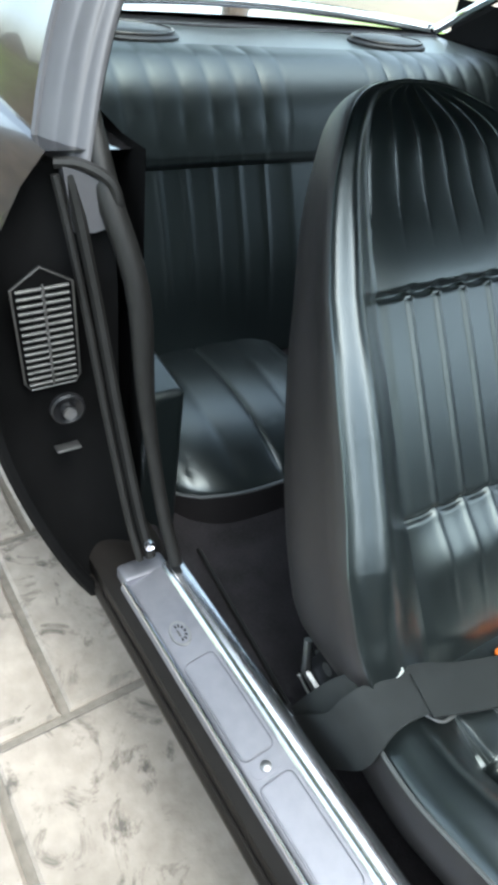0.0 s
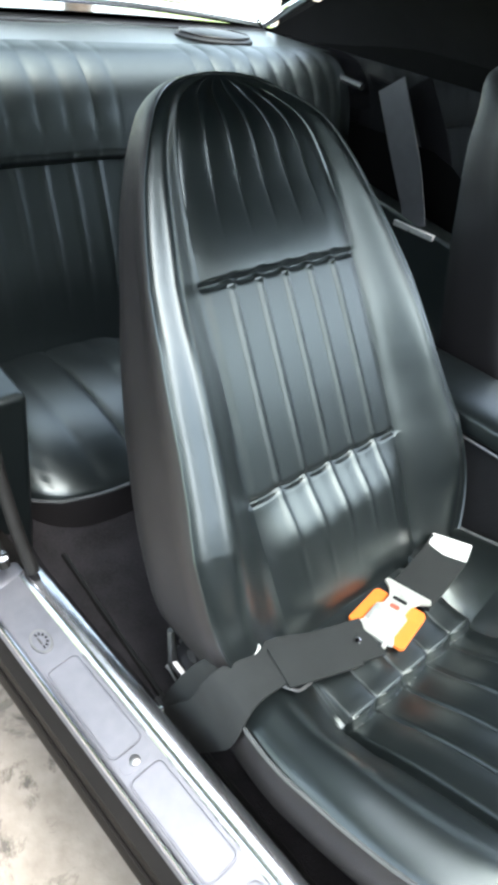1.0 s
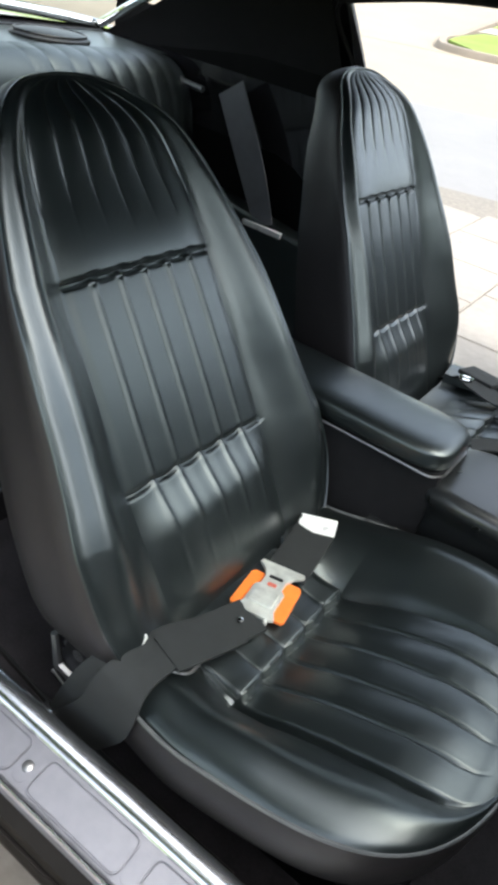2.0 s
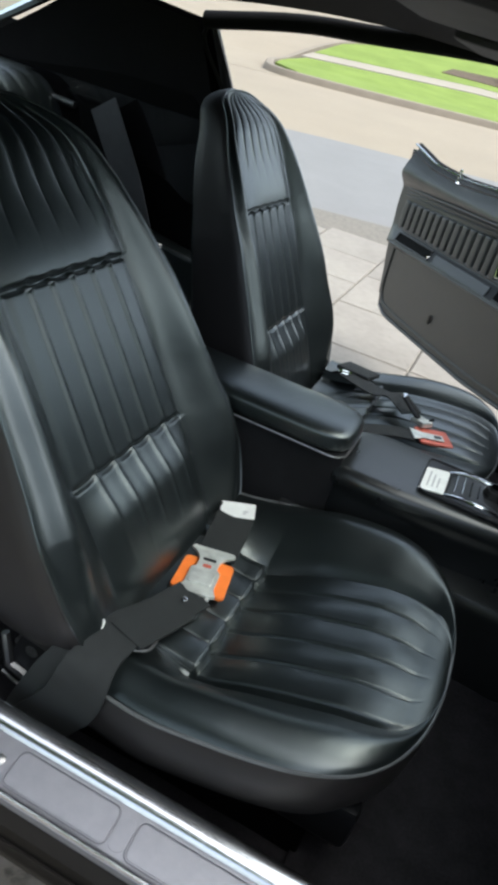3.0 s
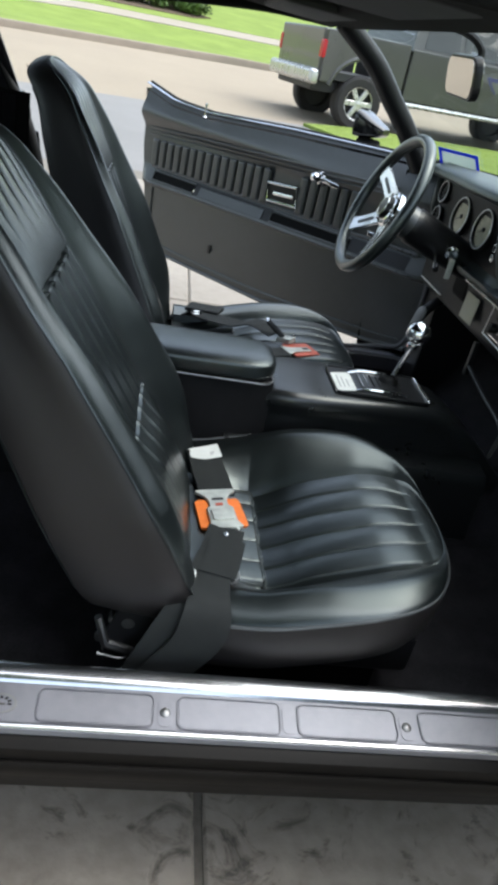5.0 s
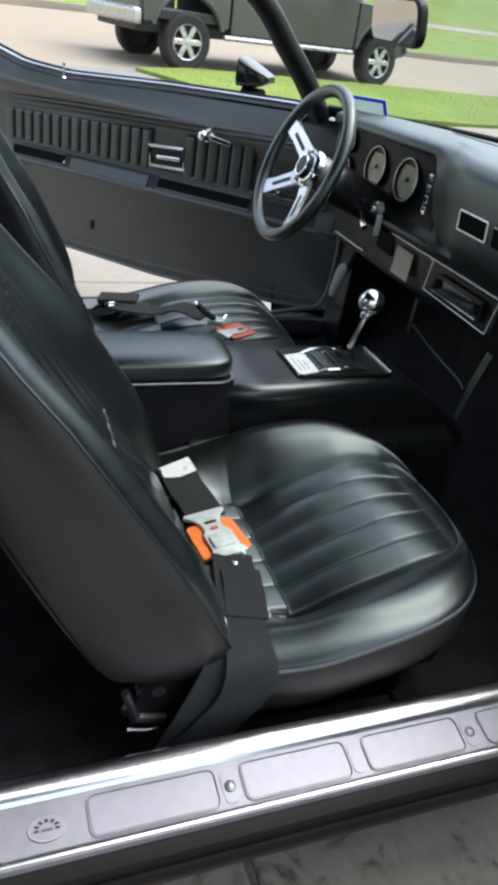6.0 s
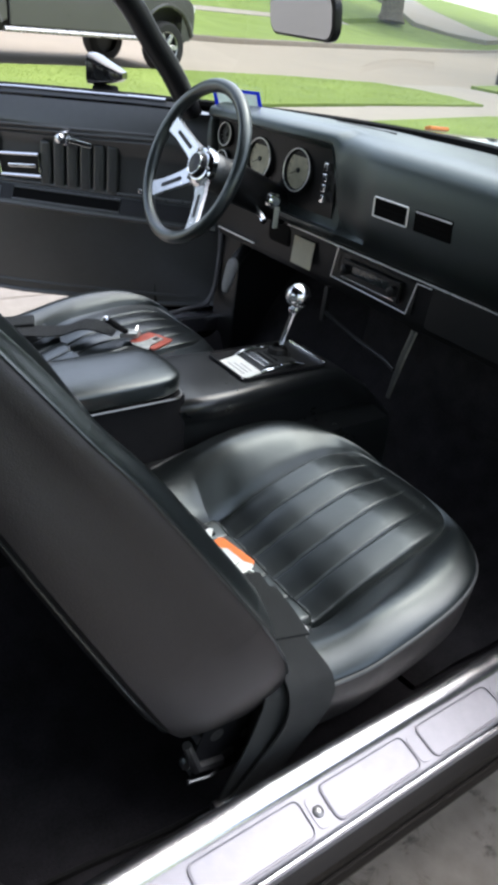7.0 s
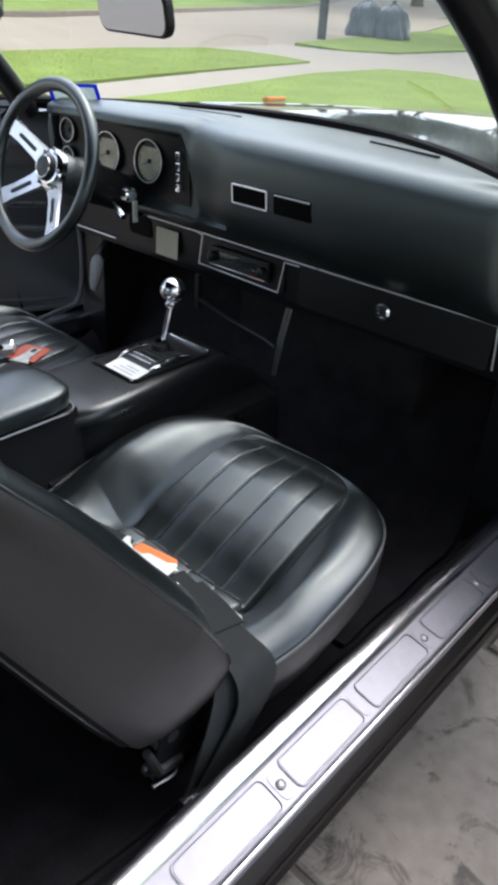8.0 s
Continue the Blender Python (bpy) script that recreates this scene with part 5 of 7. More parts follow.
mt = axes((0.566, 0.276, 0.5158), (0.90, 0.42, 0.0), (-0.42, 0.90, 0))
part("tongue", plate([(-0.045, -0.024), (-0.020, -0.013), (0.012, -0.0115), (0.03, -0.0115), (0.03, 0.0115), (0.012, 0.0115), (-0.020, 0.013), (-0.045, 0.024)], 0.003, mt, 0.0008), BUCKLE, dbelt, "steel tongue")
part("tongue_slot", plate(round_rect(0.018, 0.011, 0.003, 3, 0.016, 0), 0.0006, mt @ Matrix.Translation((0, 0, 0.0032))), PLASTIC, dbelt)
bd = part("buckle", box(-0.022, 0.022, -0.016, 0.016, 0, 0.014, 0.004, 2, axes((0.535, 0.322, 0.515), (0.7, -0.6, 0.15), (0.6, 0.7, 0))), BUCKLE, dbelt, "small bright buckle")
part("buckle_arm", tube([(0.478, 0.330, 0.562), (0.500, 0.326, 0.545), (0.525, 0.322, 0.527)], [0.007, 0.0075, 0.007], 8), SATIN, bd)
part("buckle_tip", lathe([(0.006, 0), (0.008, 0.004), (0.006, 0.009), (0.001, 0.010)], Matrix.Translation((0.477, 0.330, 0.559)), 12), CHROME, bd)
part("buckle_pin", tube([(0.545, 0.318, 0.526), (0.557, 0.33, 0.534)], 0.004, 7), CHROME, bd)

# ---- rear seat ----
rear = thing("back_bench", (-0.6, 0, 0.24), "black vinyl rear bench with two pleated hollows", "car seat")


REAR_CURVE = curve([(0.0, -0.585, 0.345), (0.25, -0.625, 0.50), (0.5, -0.668, 0.64), (0.66, -0.700, 0.742), (0.72, -0.703, 0.765), (0.80, -0.713, 0.818), (0.87, -0.734, 0.866), (0.93, -0.766, 0.903), (0.97, -0.806, 0.925), (1.0, -0.86, 0.932)], 5)
REAR_X, REAR_Z = [(p.x, p.y) for p in REAR_CURVE], [(p.x, p.z) for p in REAR_CURVE]


def rear_back(y, t):
    """t from 0 at the cushion to 1 over the top roll."""
    x, z = interp(t, REAR_X), interp(t, REAR_Z)
    hollow = 0.0
    fold = smooth(0.655, 0.668, t)
    for c in (-0.365, 0.365):
        d = y - c
        if abs(d) < 0.25:
            hollow -= 0.010 * math.cos(math.pi * d / 0.50) ** 0.4 * (1 - fold)
            # welts below the cross seam, rolled pleats with narrow grooves above it
            hollow += 0.0032 * welts(d, 0.25, 8, 0.0052) * (1 - fold) * smooth(0.05, 0.3, t)
            hollow += 0.0090 * (ribs(d, 0.25, 8) ** 0.45 - 0.8) * fold * smooth(0.66, 0.86, t)
            hollow += 0.0020 * welts(d, 0.25, 8, 0.005) * fold * smooth(0.80, 0.67, t)
    n = hollow - 0.0035 * bell(t - 0.662, 0.006) + 0.004 * fold * smooth(0.80, 0.67, t)
    n += 0.012 * math.sin(math.pi * min(1, t / 0.66))
    n -= 0.02 * smooth(0.58, 0.66, abs(y))
    return (x + 0.9 * n, y, z + 0.42 * n)


ts = lin(0, 0.6, 20) + lin(0.6, 0.76, 22)[1:] + lin(0.76, 1.0, 26)[1:]
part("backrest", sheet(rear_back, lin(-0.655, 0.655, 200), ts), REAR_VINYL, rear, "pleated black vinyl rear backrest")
part("back_core", box(-0.92, -0.76, -0.65, 0.65, 0.3, 0.80, 0.02), VINYL_SHELL, rear)


def rear_cushion(sg):
    c = sg * 0.37
    x0, x1 = -0.62, -0.225
    def w(x):
        k = max(0, (x + 0.45) / (x1 + 0.45))
        return 0.245 * (1 - k ** 4) ** 0.4
    def pt(x, b):
        y = b * w(x)
        rise = (1 - (1 - min(1, (x1 - x) / 0.30)) ** 2) ** 0.75
        z = 0.300 + 0.088 * rise * max(0, 1 - abs(b) ** 4) ** 0.5
        if abs(y) < 0.18:
            z -= 0.006 * (1 - ribs(y, 0.18, 4) ** 0.5) * smooth(x1, x1 - 0.03, x)
        return (x, c + y, z)
    xs = lin(x0, -0.30, 18) + lin(-0.30, -0.232, 10)[1:] + [-0.2285, -0.2256]
    bs = lin(-1, 1, 64)
    cu = part("cushion", sheet(pt, xs, bs), VINYL, rear, "black vinyl rear seat cushion with welted edge")
    line = [(x, -1) for x in xs] + [(x, 1) for x in xs[::-1]]
    part("piping", tube([Vector(pt(x, b)) for x, b in line], 0.004, 6), PIPING, cu)
    part("skirt", loft([[Vector(pt(x, b)) + Vector((0.006 * f, 0, -0.11 * f)) for x, b in line] for f in (0, 0.5, 1)], True, True), VINYL_SHELL, cu)


rear_cushion(-1)
rear_cushion(1)
part("centre_hump", box(-0.62, -0.27, -0.115, 0.115, 0.22, 0.335, 0.03, 3), VINYL_SHELL, rear)

# shoulder belt and buckles hanging at the far quarter
sb = thing("shoulder_belt", (-0.62, 0.635, 0.55), "grey shoulder belt hanging on the side trim", "seat belt")
run = curve([(-0.60, 0.640, 0.90), (-0.545, 0.630, 0.825), (-0.47, 0.626, 0.71), (-0.40, 0.620, 0.592)], 6)
part("strap", ribbon(run, [(1, 0, 0.45)] * len(run), [0.085 - 0.02 * smooth(0.5, 1.0, i / len(run)) for i in range(len(run))], 0.003), BELT_GREY, sb)
part("guide", box(-0.465, -0.335, 0.606, 0.622, 0.580, 0.596, 0.003), TRIM, sb)
part("hook", tube([(-0.80, 0.648, 0.885), (-0.76, 0.63, 0.878), (-0.68, 0.625, 0.875)], 0.009, 8), DULL_METAL, sb)

# ---- centre console with armrest and shifter ----
con = thing("centre_console", (0.5, 0, 0.22), "black centre console with padded armrest lid between the seats", "console")
part("console_bin", loft([[(x, s * w, z) for s, w, z in ((-1, 0.118, 0.20), (-1, 0.080, 0.572), (1, 0.060, 0.572), (1, 0.110, 0.20))] for x in (-0.12, 0.0, 0.2, 0.442)], True, True), HEADLINER, con, "black moulded bin")


def lid(u, v):
    """u fore and aft, v round the pad."""
    a = 2 * math.pi * v
    c, s = math.cos(a), math.sin(a)
    e = 0.38
    y = 0.077 * math.copysign(abs(c) ** e, c)
    zc = 0.593 + 0.0215 * math.copysign(abs(s) ** e, s) + 0.004 * s * (1 - (y / 0.077) ** 2)
    k = abs(2 * u - 1)
    f, g = (1 - k ** 13) ** 0.42, (1 - k ** 22) ** 0.5
    return (-0.13 + 0.578 * u, -0.012 + y * (0.12 + 0.88 * f), 0.593 + (zc - 0.593) * (0.15 + 0.85 * g))


bm = sheet(lid, [0.0, 0.0015, 0.004, 0.008, 0.013, 0.02, 0.03, 0.045] + lin(0.07, 0.93, 24) + [0.955, 0.97, 0.98, 0.987, 0.992, 0.996, 0.9985, 1.0], lin(0, 1, 64))
bmesh.ops.remove_doubles(bm, verts=bm.verts, dist=1e-5)
bmesh.ops.holes_fill(bm, edges=[e for e in bm.edges if e.is_boundary], sides=0)
part("armrest_lid", bm, VINYL, con, "padded black vinyl armrest lid")
part("lid_trim", tube([(x, y, 0.571) for x, y in round_rect(0.572, 0.150, 0.03, 6, 0.158, -0.012)], 0.0024, 6, True), DULL_METAL, con)
half_prof = [(0.100, 0.22), (0.094, 0.40), (0.090, 0.505), (0.094, 0.520), (0.103, 0.532), (0.106, 0.545), (0.103, 0.557), (0.096, 0.5635), (0.086, 0.5662), (0.04, 0.567)]
deck_prof = [(-y, z) for y, z in half_prof] + half_prof[::-1]
part("console_deck", loft([[(x, y * w, z if z < 0.3 else z - d) for y, z in deck_prof] for x, w, d in ((0.43, 0.78, 0.010), (0.45, 0.90, 0.004), (0.475, 0.97, 0.001), (0.50, 1.0, 0.0), (0.56, 0.99, 0.0), (0.68, 0.88, 0.0), (0.79, 0.76, 0.002), (0.84, 0.74, 0.012), (0.93, 0.72, 0.07), (1.02, 0.72, 0.15))], True, True), CONSOLE, con, "glossy black moulded console deck")
part("console_skirt", loft([[(x, s * w, z) for s, w, z in ((-1, 0.150, 0.20), (-1, 0.142, 0.425), (-1, 0.132, 0.446), (-1, 0.085, 0.452), (1, 0.085, 0.452), (1, 0.132, 0.446), (1, 0.142, 0.425), (1, 0.150, 0.20))] for x in (0.36, 0.50, 0.72, 0.95)], True, True), CONSOLE, con, "lower flared console side")
sp = part("shift_plate", plate(round_rect(0.215, 0.135, 0.012, 4), 0.005, Matrix.Translation((0.690, 0.0, 0.566)), 0.002), SATIN, con, "black shift plate with bright edge")
part("shift_frame", tube([(0.690 + x, y, 0.572) for x, y in round_rect(0.215, 0.135, 0.012, 4)], 0.0022, 6, True), SATIN, sp)
part("ratchet_cover", loft([[(x, y - 0.014, z) for y, z in ((-0.05 * w, 0.570), (-0.042 * w, 0.570 + h), (0.042 * w, 0.570 + h), (0.05 * w, 0.570))] for x, w, h in ((0.632, 0.86, 0.004), (0.645, 0.86, 0.012), (0.71, 0.86, 0.014), (0.735, 0.8, 0.006))], True, True), CONSOLE, sp, "black stepped shift cover")
for y in (-0.062, 0.034):
    part("cover_edge", tube(curve([(0.618, y * 0.9 - 0.004, 0.575), (0.65, y, 0.583), (0.70, y, 0.584), (0.745, y * 0.82 - 0.002, 0.574)], 5), [0.002 + 0.0035 * math.sin(math.pi * k / 15) for k in range(16)], 7, flat=0.6), CHROME, sp, "polished side bead of the shift cover")
for k in range(4):
    part("cover_rib", box(0.640 + 0.014 * k, 0.6425 + 0.014 * k, -0.050 + 0.004 * k, 0.022 - 0.004 * k, 0.582, 0.5865, 0.001), CHROME if k < 2 else SATIN, sp)
part("front_trim", box(0.790, 0.799, -0.062, 0.062, 0.568, 0.576, 0.003), CHROME, sp)
pl = part("shift_label", plate(round_rect(0.046, 0.090, 0.005, 3), 0.003, Matrix.Translation((0.604, -0.020, 0.5735)) @ Matrix.Rotation(radians(-9), 4, "Y"), 0.001), LABEL, con, "white shift-pattern label")
for k in range(3):
    part("print_bar", box(-0.011 + 0.009 * k, -0.008 + 0.009 * k, -0.029, 0.029 - 0.010 * k, 0.003, 0.0035, 0, 1, Matrix.Translation((0.604, -0.020, 0.5735)) @ Matrix.Rotation(radians(-9), 4, "Y")), INK, pl)
sh = part("shift_lever", tube(curve([(0.712, 0.0, 0.575), (0.728, -0.002, 0.635), (0.741, -0.004, 0.685)], 6), 0.0055, 8), CHROME, con, "chromed shift lever")
bm = bmesh.new()
bmesh.ops.create_uvsphere(bm, u_segments=24, v_segments=16, radius=0.0265)
bmesh.ops.translate(bm, verts=bm.verts, vec=(0.743, -0.004, 0.704))
part("shift_knob", bm, CHROME, sh, "round chrome shift knob")
part("knob_collar", lathe([(0.012, 0), (0.013, 0.008), (0.009, 0.012)], Matrix.Translation((0.7385, -0.004, 0.670)), 16), CHROME, sh)
bm = sheet(lambda u, v: (0.712 + 0.032 * math.cos(v) * (1 - 0.6 * u), 0.03 * math.sin(v) * (1 - 0.6 * u), 0.572 + 0.03 * u + 0.004 * math.sin(12 * u)), lin(0, 1, 8), lin(0, 2 * math.pi, 20))
part("shift_boot", bm, RUBBER, con)

# ---- dashboard ----
dash = thing("dashboard", (1.0, 0, 0.75), "padded black dashboard with round gauges and bright trim", "dashboard")
PAD = [(1.3, 0.985), (1.0, 1.000), (0.905, 0.996), (0.870, 0.980), (0.858, 0.948), (0.857, 0.90), (0.868, 0.855), (0.893, 0.812), (0.930, 0.780), (0.955, 0.765), (1.02, 0.765)]
HOOD = [(1.3, 0.985), (1.0, 1.002), (0.925, 1.000), (0.890, 0.992), (0.880, 0.980), (0.886, 0.967), (0.948, 0.957), (0.958, 0.80), (0.925, 0.79), (0.950, 0.765), (1.02, 0.765)]

PAD, HOOD = [[(p.x, p.z) for p in curve([(x, 0, z) for x, z in q], 4)] for q in (PAD, HOOD)]


def pad_ring(y):
    k = smooth(0.105, 0.148, y) * smooth(0.70, 0.66, y)
    end = smooth(0.60, 0.66, abs(y))
    far = screen_base(y) - 0.012
    ring = []
    for i, (a, b) in enumerate(zip(PAD, HOOD)):
        x = a[0] + (b[0] - a[0]) * k + 0.05 * end
        if i <= 29:
            x += 0.042 * smooth(-0.04, 0.13, y) * (1 - k) * smooth(4, 9, i)
        if i <= 20:
            x += 0.022 * smooth(0.30, 0.14, y) * k * smooth(4, 9, i)
        ring.append([x, y, a[1] + (b[1] - a[1]) * k - 0.012 * end - 0.010 * (y / 0.66) ** 2])
    for i in range(8, -1, -1):
        ring[i][0] = max(ring[i + 1][0] + 0.002, min(ring[i][0], far - 0.0125 * i))
    return ring


ys = lin(-0.665, -0.6, 4) + lin(-0.6, 0.08, 20)[1:] + lin(0.08, 0.10, 3)[1:] + lin(0.10, 0.148, 12)[1:] + lin(0.148, 0.64, 14)[1:] + lin(0.64, 0.71, 6)[1:]
bm = loft([pad_ring(y) for y in ys], True, True)
pad = part("dash_pad", bm, DASH, dash, "grained black dash pad")
for y0, y1, x0, x1 in ((0.12, 0.285, 1.03, 1.057), (-0.425, -0.226, 1.04, 1.0)):
    part("defrost_slot", box(-0.085, 0.085, -0.004, 0.004, -0.004, 0.0025, 0.0008, 1, axes(((x0 + x1) / 2, (y0 + y1) / 2, 0.9965), (x0 - x1, y1 - y0, 0), (1, 0, 0))), SATIN, pad)
part("lower_panel", loft([[(0.962, y, 0.762), (0.968, y, 0.74), (0.972, y, 0.672), (0.985, y, 0.645), (1.03, y, 0.64), (1.05, y, 0.762)] for y in lin(-0.64, 0.66, 12)], True, True), PLASTIC, dash, "black lower dash panel")
part("trim_strip", box(0.957, 0.965, -0.62, 0.325, 0.754, 0.757, 0.001), TRIM, dash, "thin bright trim strip")
part("trim_strip", box(0.9625, 0.968, 0.465, 0.64, 0.667, 0.6705, 0.001), TRIM, dash)
part("glovebox_edge", tube([(0.9665, -0.60, 0.752), (0.968, -0.604, 0.71), (0.970, -0.606, 0.668)], 0.002, 6), TRIM, dash)
glove = part("glovebox_door", plate(round_rect(0.44, 0.086, 0.008, 3), 0.004, axes((0.9665, -0.378, 0.708), (0, -1, 0), (0.045, 0, 1)), 0.0015), PLASTIC, dash, "black glovebox lid")
part("lock_button", lathe([(0.017, 0), (0.017, 0.006), (0.013, 0.010), (0.011, 0.010), (0.009, 0.006), (0.001, 0.006)], axes((0.962, -0.372, 0.713), (0, -1, 0), (0, 0, 1)), 22), CHROME, glove, "round chrome lock")
part("key_slot", box(0.9515, 0.9545, -0.3735, -0.3705, 0.705, 0.721), SATIN, glove)
# radio with its bright stepped surround
rad = part("radio_surround", plate([(-0.122, -0.034), (0.135, -0.034), (0.135, 0.045), (-0.122, 0.045)], 0.004, axes((0.966, 0.008, 0.712), (0, 1, 0), (0.03, 0, 1)), 0.001), SATIN, dash, "black radio surround edged in chrome")
for a, b in (((0.131, 0.752), (0.142, 0.683)), ((0.142, 0.683), (-0.104, 0.678)), ((-0.104, 0.678), (-0.118, 0.748)), ((-0.118, 0.748), (-0.158, 0.749)), ((0.16, 0.757), (0.131, 0.752))):
    part("surround_edge", tube([(0.9585, a[0], a[1]), (0.9585, b[0], b[1])], 0.0016, 6), TRIM, rad)
rf = part("radio_face", box(0.954, 0.962, -0.078, 0.105, 0.690, 0.736, 0.003), PLASTIC, rad, "black radio face")
part("radio_dial", box(0.9525, 0.9545, -0.045, 0.070, 0.708, 0.728, 0.001), DARK_GLASS, rf)
part("radio_line", box(0.9515, 0.955, -0.07, 0.10, 0.694, 0.6965), CHROME, rf)
for y in (-0.063, 0.089):
    part("radio_knob", lathe([(0.012, 0), (0.011, 0.012), (0.006, 0.014), (0.001, 0.014)], axes((0.954, y, 0.714), (0, -1, 0), (0, 0, 1)), 16), SATIN, rf)
# air vents; flush plate and slats are near-black for the shade inside the openings
for y0, y1, bright in ((-0.143, -0.053, 1), (-0.252, -0.160, 0)):
    c = (y0 + y1) / 2
    mvv = axes((0.8605, c, 0.8915), (0, -1, 0), (-0.10, 0, 1))
    v = part("air_vent", plate(round_rect(y1 - y0, 0.040, 0.003, 2), 0.006, mvv @ Matrix.Translation((0, 0, -0.003)), 0.001), JAMB, dash, "rectangular air vent")
    if bright:
        part("vent_frame", tube([mvv @ Vector((x, y, 0.004)) for x, y in round_rect(y1 - y0, 0.036, 0.002, 2)], 0.0018, 6, True), TRIM, v, "bright vent frame")
    else:
        part("vent_frame", tube([mvv @ Vector((x, 0.016, 0.004)) for x in (-0.042, 0.042)], 0.0016, 6), TRIM, v)
    for k in range(3):
        part("vent_slat", box(-0.040, 0.040, -0.011 + 0.0095 * k, -0.009 + 0.0095 * k, 0.001, 0.004, 0, 1, mvv), JAMB, v)
# gauges
def gauge(y, z, r, big):
    m = axes((0.951, y, z), (0, -1, 0), (0.10, 0, 1))
    g = part("gauge", lathe([(r + 0.004, 0), (r + 0.004, 0.008), (r, 0.012), (r - 0.004, 0.010), (r - 0.004, 0.003), (0.001, 0.003)], m, 32), SATIN, dash, "round instrument with bright ring")
    part("gauge_ring", tube([m @ Vector(((r + 0.001) * math.cos(a), (r + 0.001) * math.sin(a), 0.011)) for a in np.linspace(0, 2 * math.pi, 36, endpoint=False)], 0.0019 if big else 0.0016, 6, True), TRIM, g)
    part("gauge_face", lathe([(r - 0.004, 0.0035), (r - 0.004, 0.0045), (0.001, 0.0045)], m, 28), DIAL if big else PLASTIC, g)
    for k in range(11):
        a = radians(220 - 26 * k)
        part("tick", box(-0.0006, 0.0006, r * 0.72, r * 0.85, 0.0046, 0.005, 0, 1, m @ Matrix.Rotation(a - radians(90), 4, "Z")), SATIN if big else LABEL, g)
    part("needle", box(-0.0007, 0.0007, -0.006, r * 0.7, 0.0052, 0.006, 0, 1, m @ Matrix.Rotation(radians(115), 4, "Z")), SATIN, g)
    part("needle_hub", lathe([(0.006, 0.0046), (0.0055, 0.008), (0.001, 0.009)], m, 12), SATIN, g)


part("cluster_panel", loft([[(0.9475, y, 0.951), (0.9565, y, 0.806), (0.960, y, 0.806), (0.951, y, 0.951)] for y in (0.172, 0.655)], True, True), PLASTIC, dash, "matt black instrument panel")
gauge(0.455, 0.884, 0.046, True)
gauge(0.300, 0.887, 0.046, True)
gauge(0.615, 0.915, 0.027, False)
gauge(0.62, 0.848, 0.025, False)
for k in range(4):
    z = 0.846 + 0.023 * k
    part("rocker_switch", box(0.938, 0.953, 0.188, 0.204, z - 0.009, z + 0.009, 0.003), CHROME, dash)
part("dash_knob", lathe([(0.004, 0), (0.004, 0.02), (0.010, 0.022), (0.011, 0.034), (0.001, 0.036)], axes((0.952, 0.60, 0.79), (0, -1, 0), (0, 0, 1)), 14), CHROME, dash)
part("paper_tag", plate(round_rect(0.078, 0.066, 0.002, 2), 0.001, axes((0.9605, 0.257, 0.7035), (0, -1, 0), (0.05, 0, 1))), TAN, dash, "small tan card on the panel")
# cables, bracket and vent duct below the dash
under = part("under_bracket", tube(curve([(0.95, 0.135, 0.60), (0.955, 0.03, 0.575), (0.95, -0.08, 0.565), (0.94, -0.125, 0.56)], 5), 0.005, 6), SATIN, dash, "dark under-dash bracket")
part("bracket_leg", tube([(0.962, -0.138, 0.65), (0.945, -0.135, 0.58), (0.935, -0.130, 0.495)], [0.009, 0.009, 0.006], 8, flat=0.5), GRILLE, under)
part("bracket_post", box(0.945, 0.957, 0.128, 0.142, 0.575, 0.66, 0.002), SATIN, under)
part("air_duct", lathe([(0.004, -0.052), (0.013, -0.048), (0.019, -0.03), (0.022, 0.0), (0.024, 0.022), (0.020, 0.038), (0.010, 0.046), (0.002, 0.048)], Matrix.Translation((0.958, 0.552, 0.556)) @ Matrix.Rotation(radians(14), 4, "Y") @ Matrix.Diagonal((0.55, 1, 1, 1)), 24), DUCT, dash, "grey air duct end")
part("duct_neck", tube(curve([(0.962, 0.556, 0.565), (0.99, 0.565, 0.60), (1.03, 0.575, 0.63)], 5), [0.016] * 11, 12), SATIN, dash)
part("heater_box", box(1.12, 1.28, -0.40, 0.16, 0.42, 0.66, 0.02), CARPET, dash)

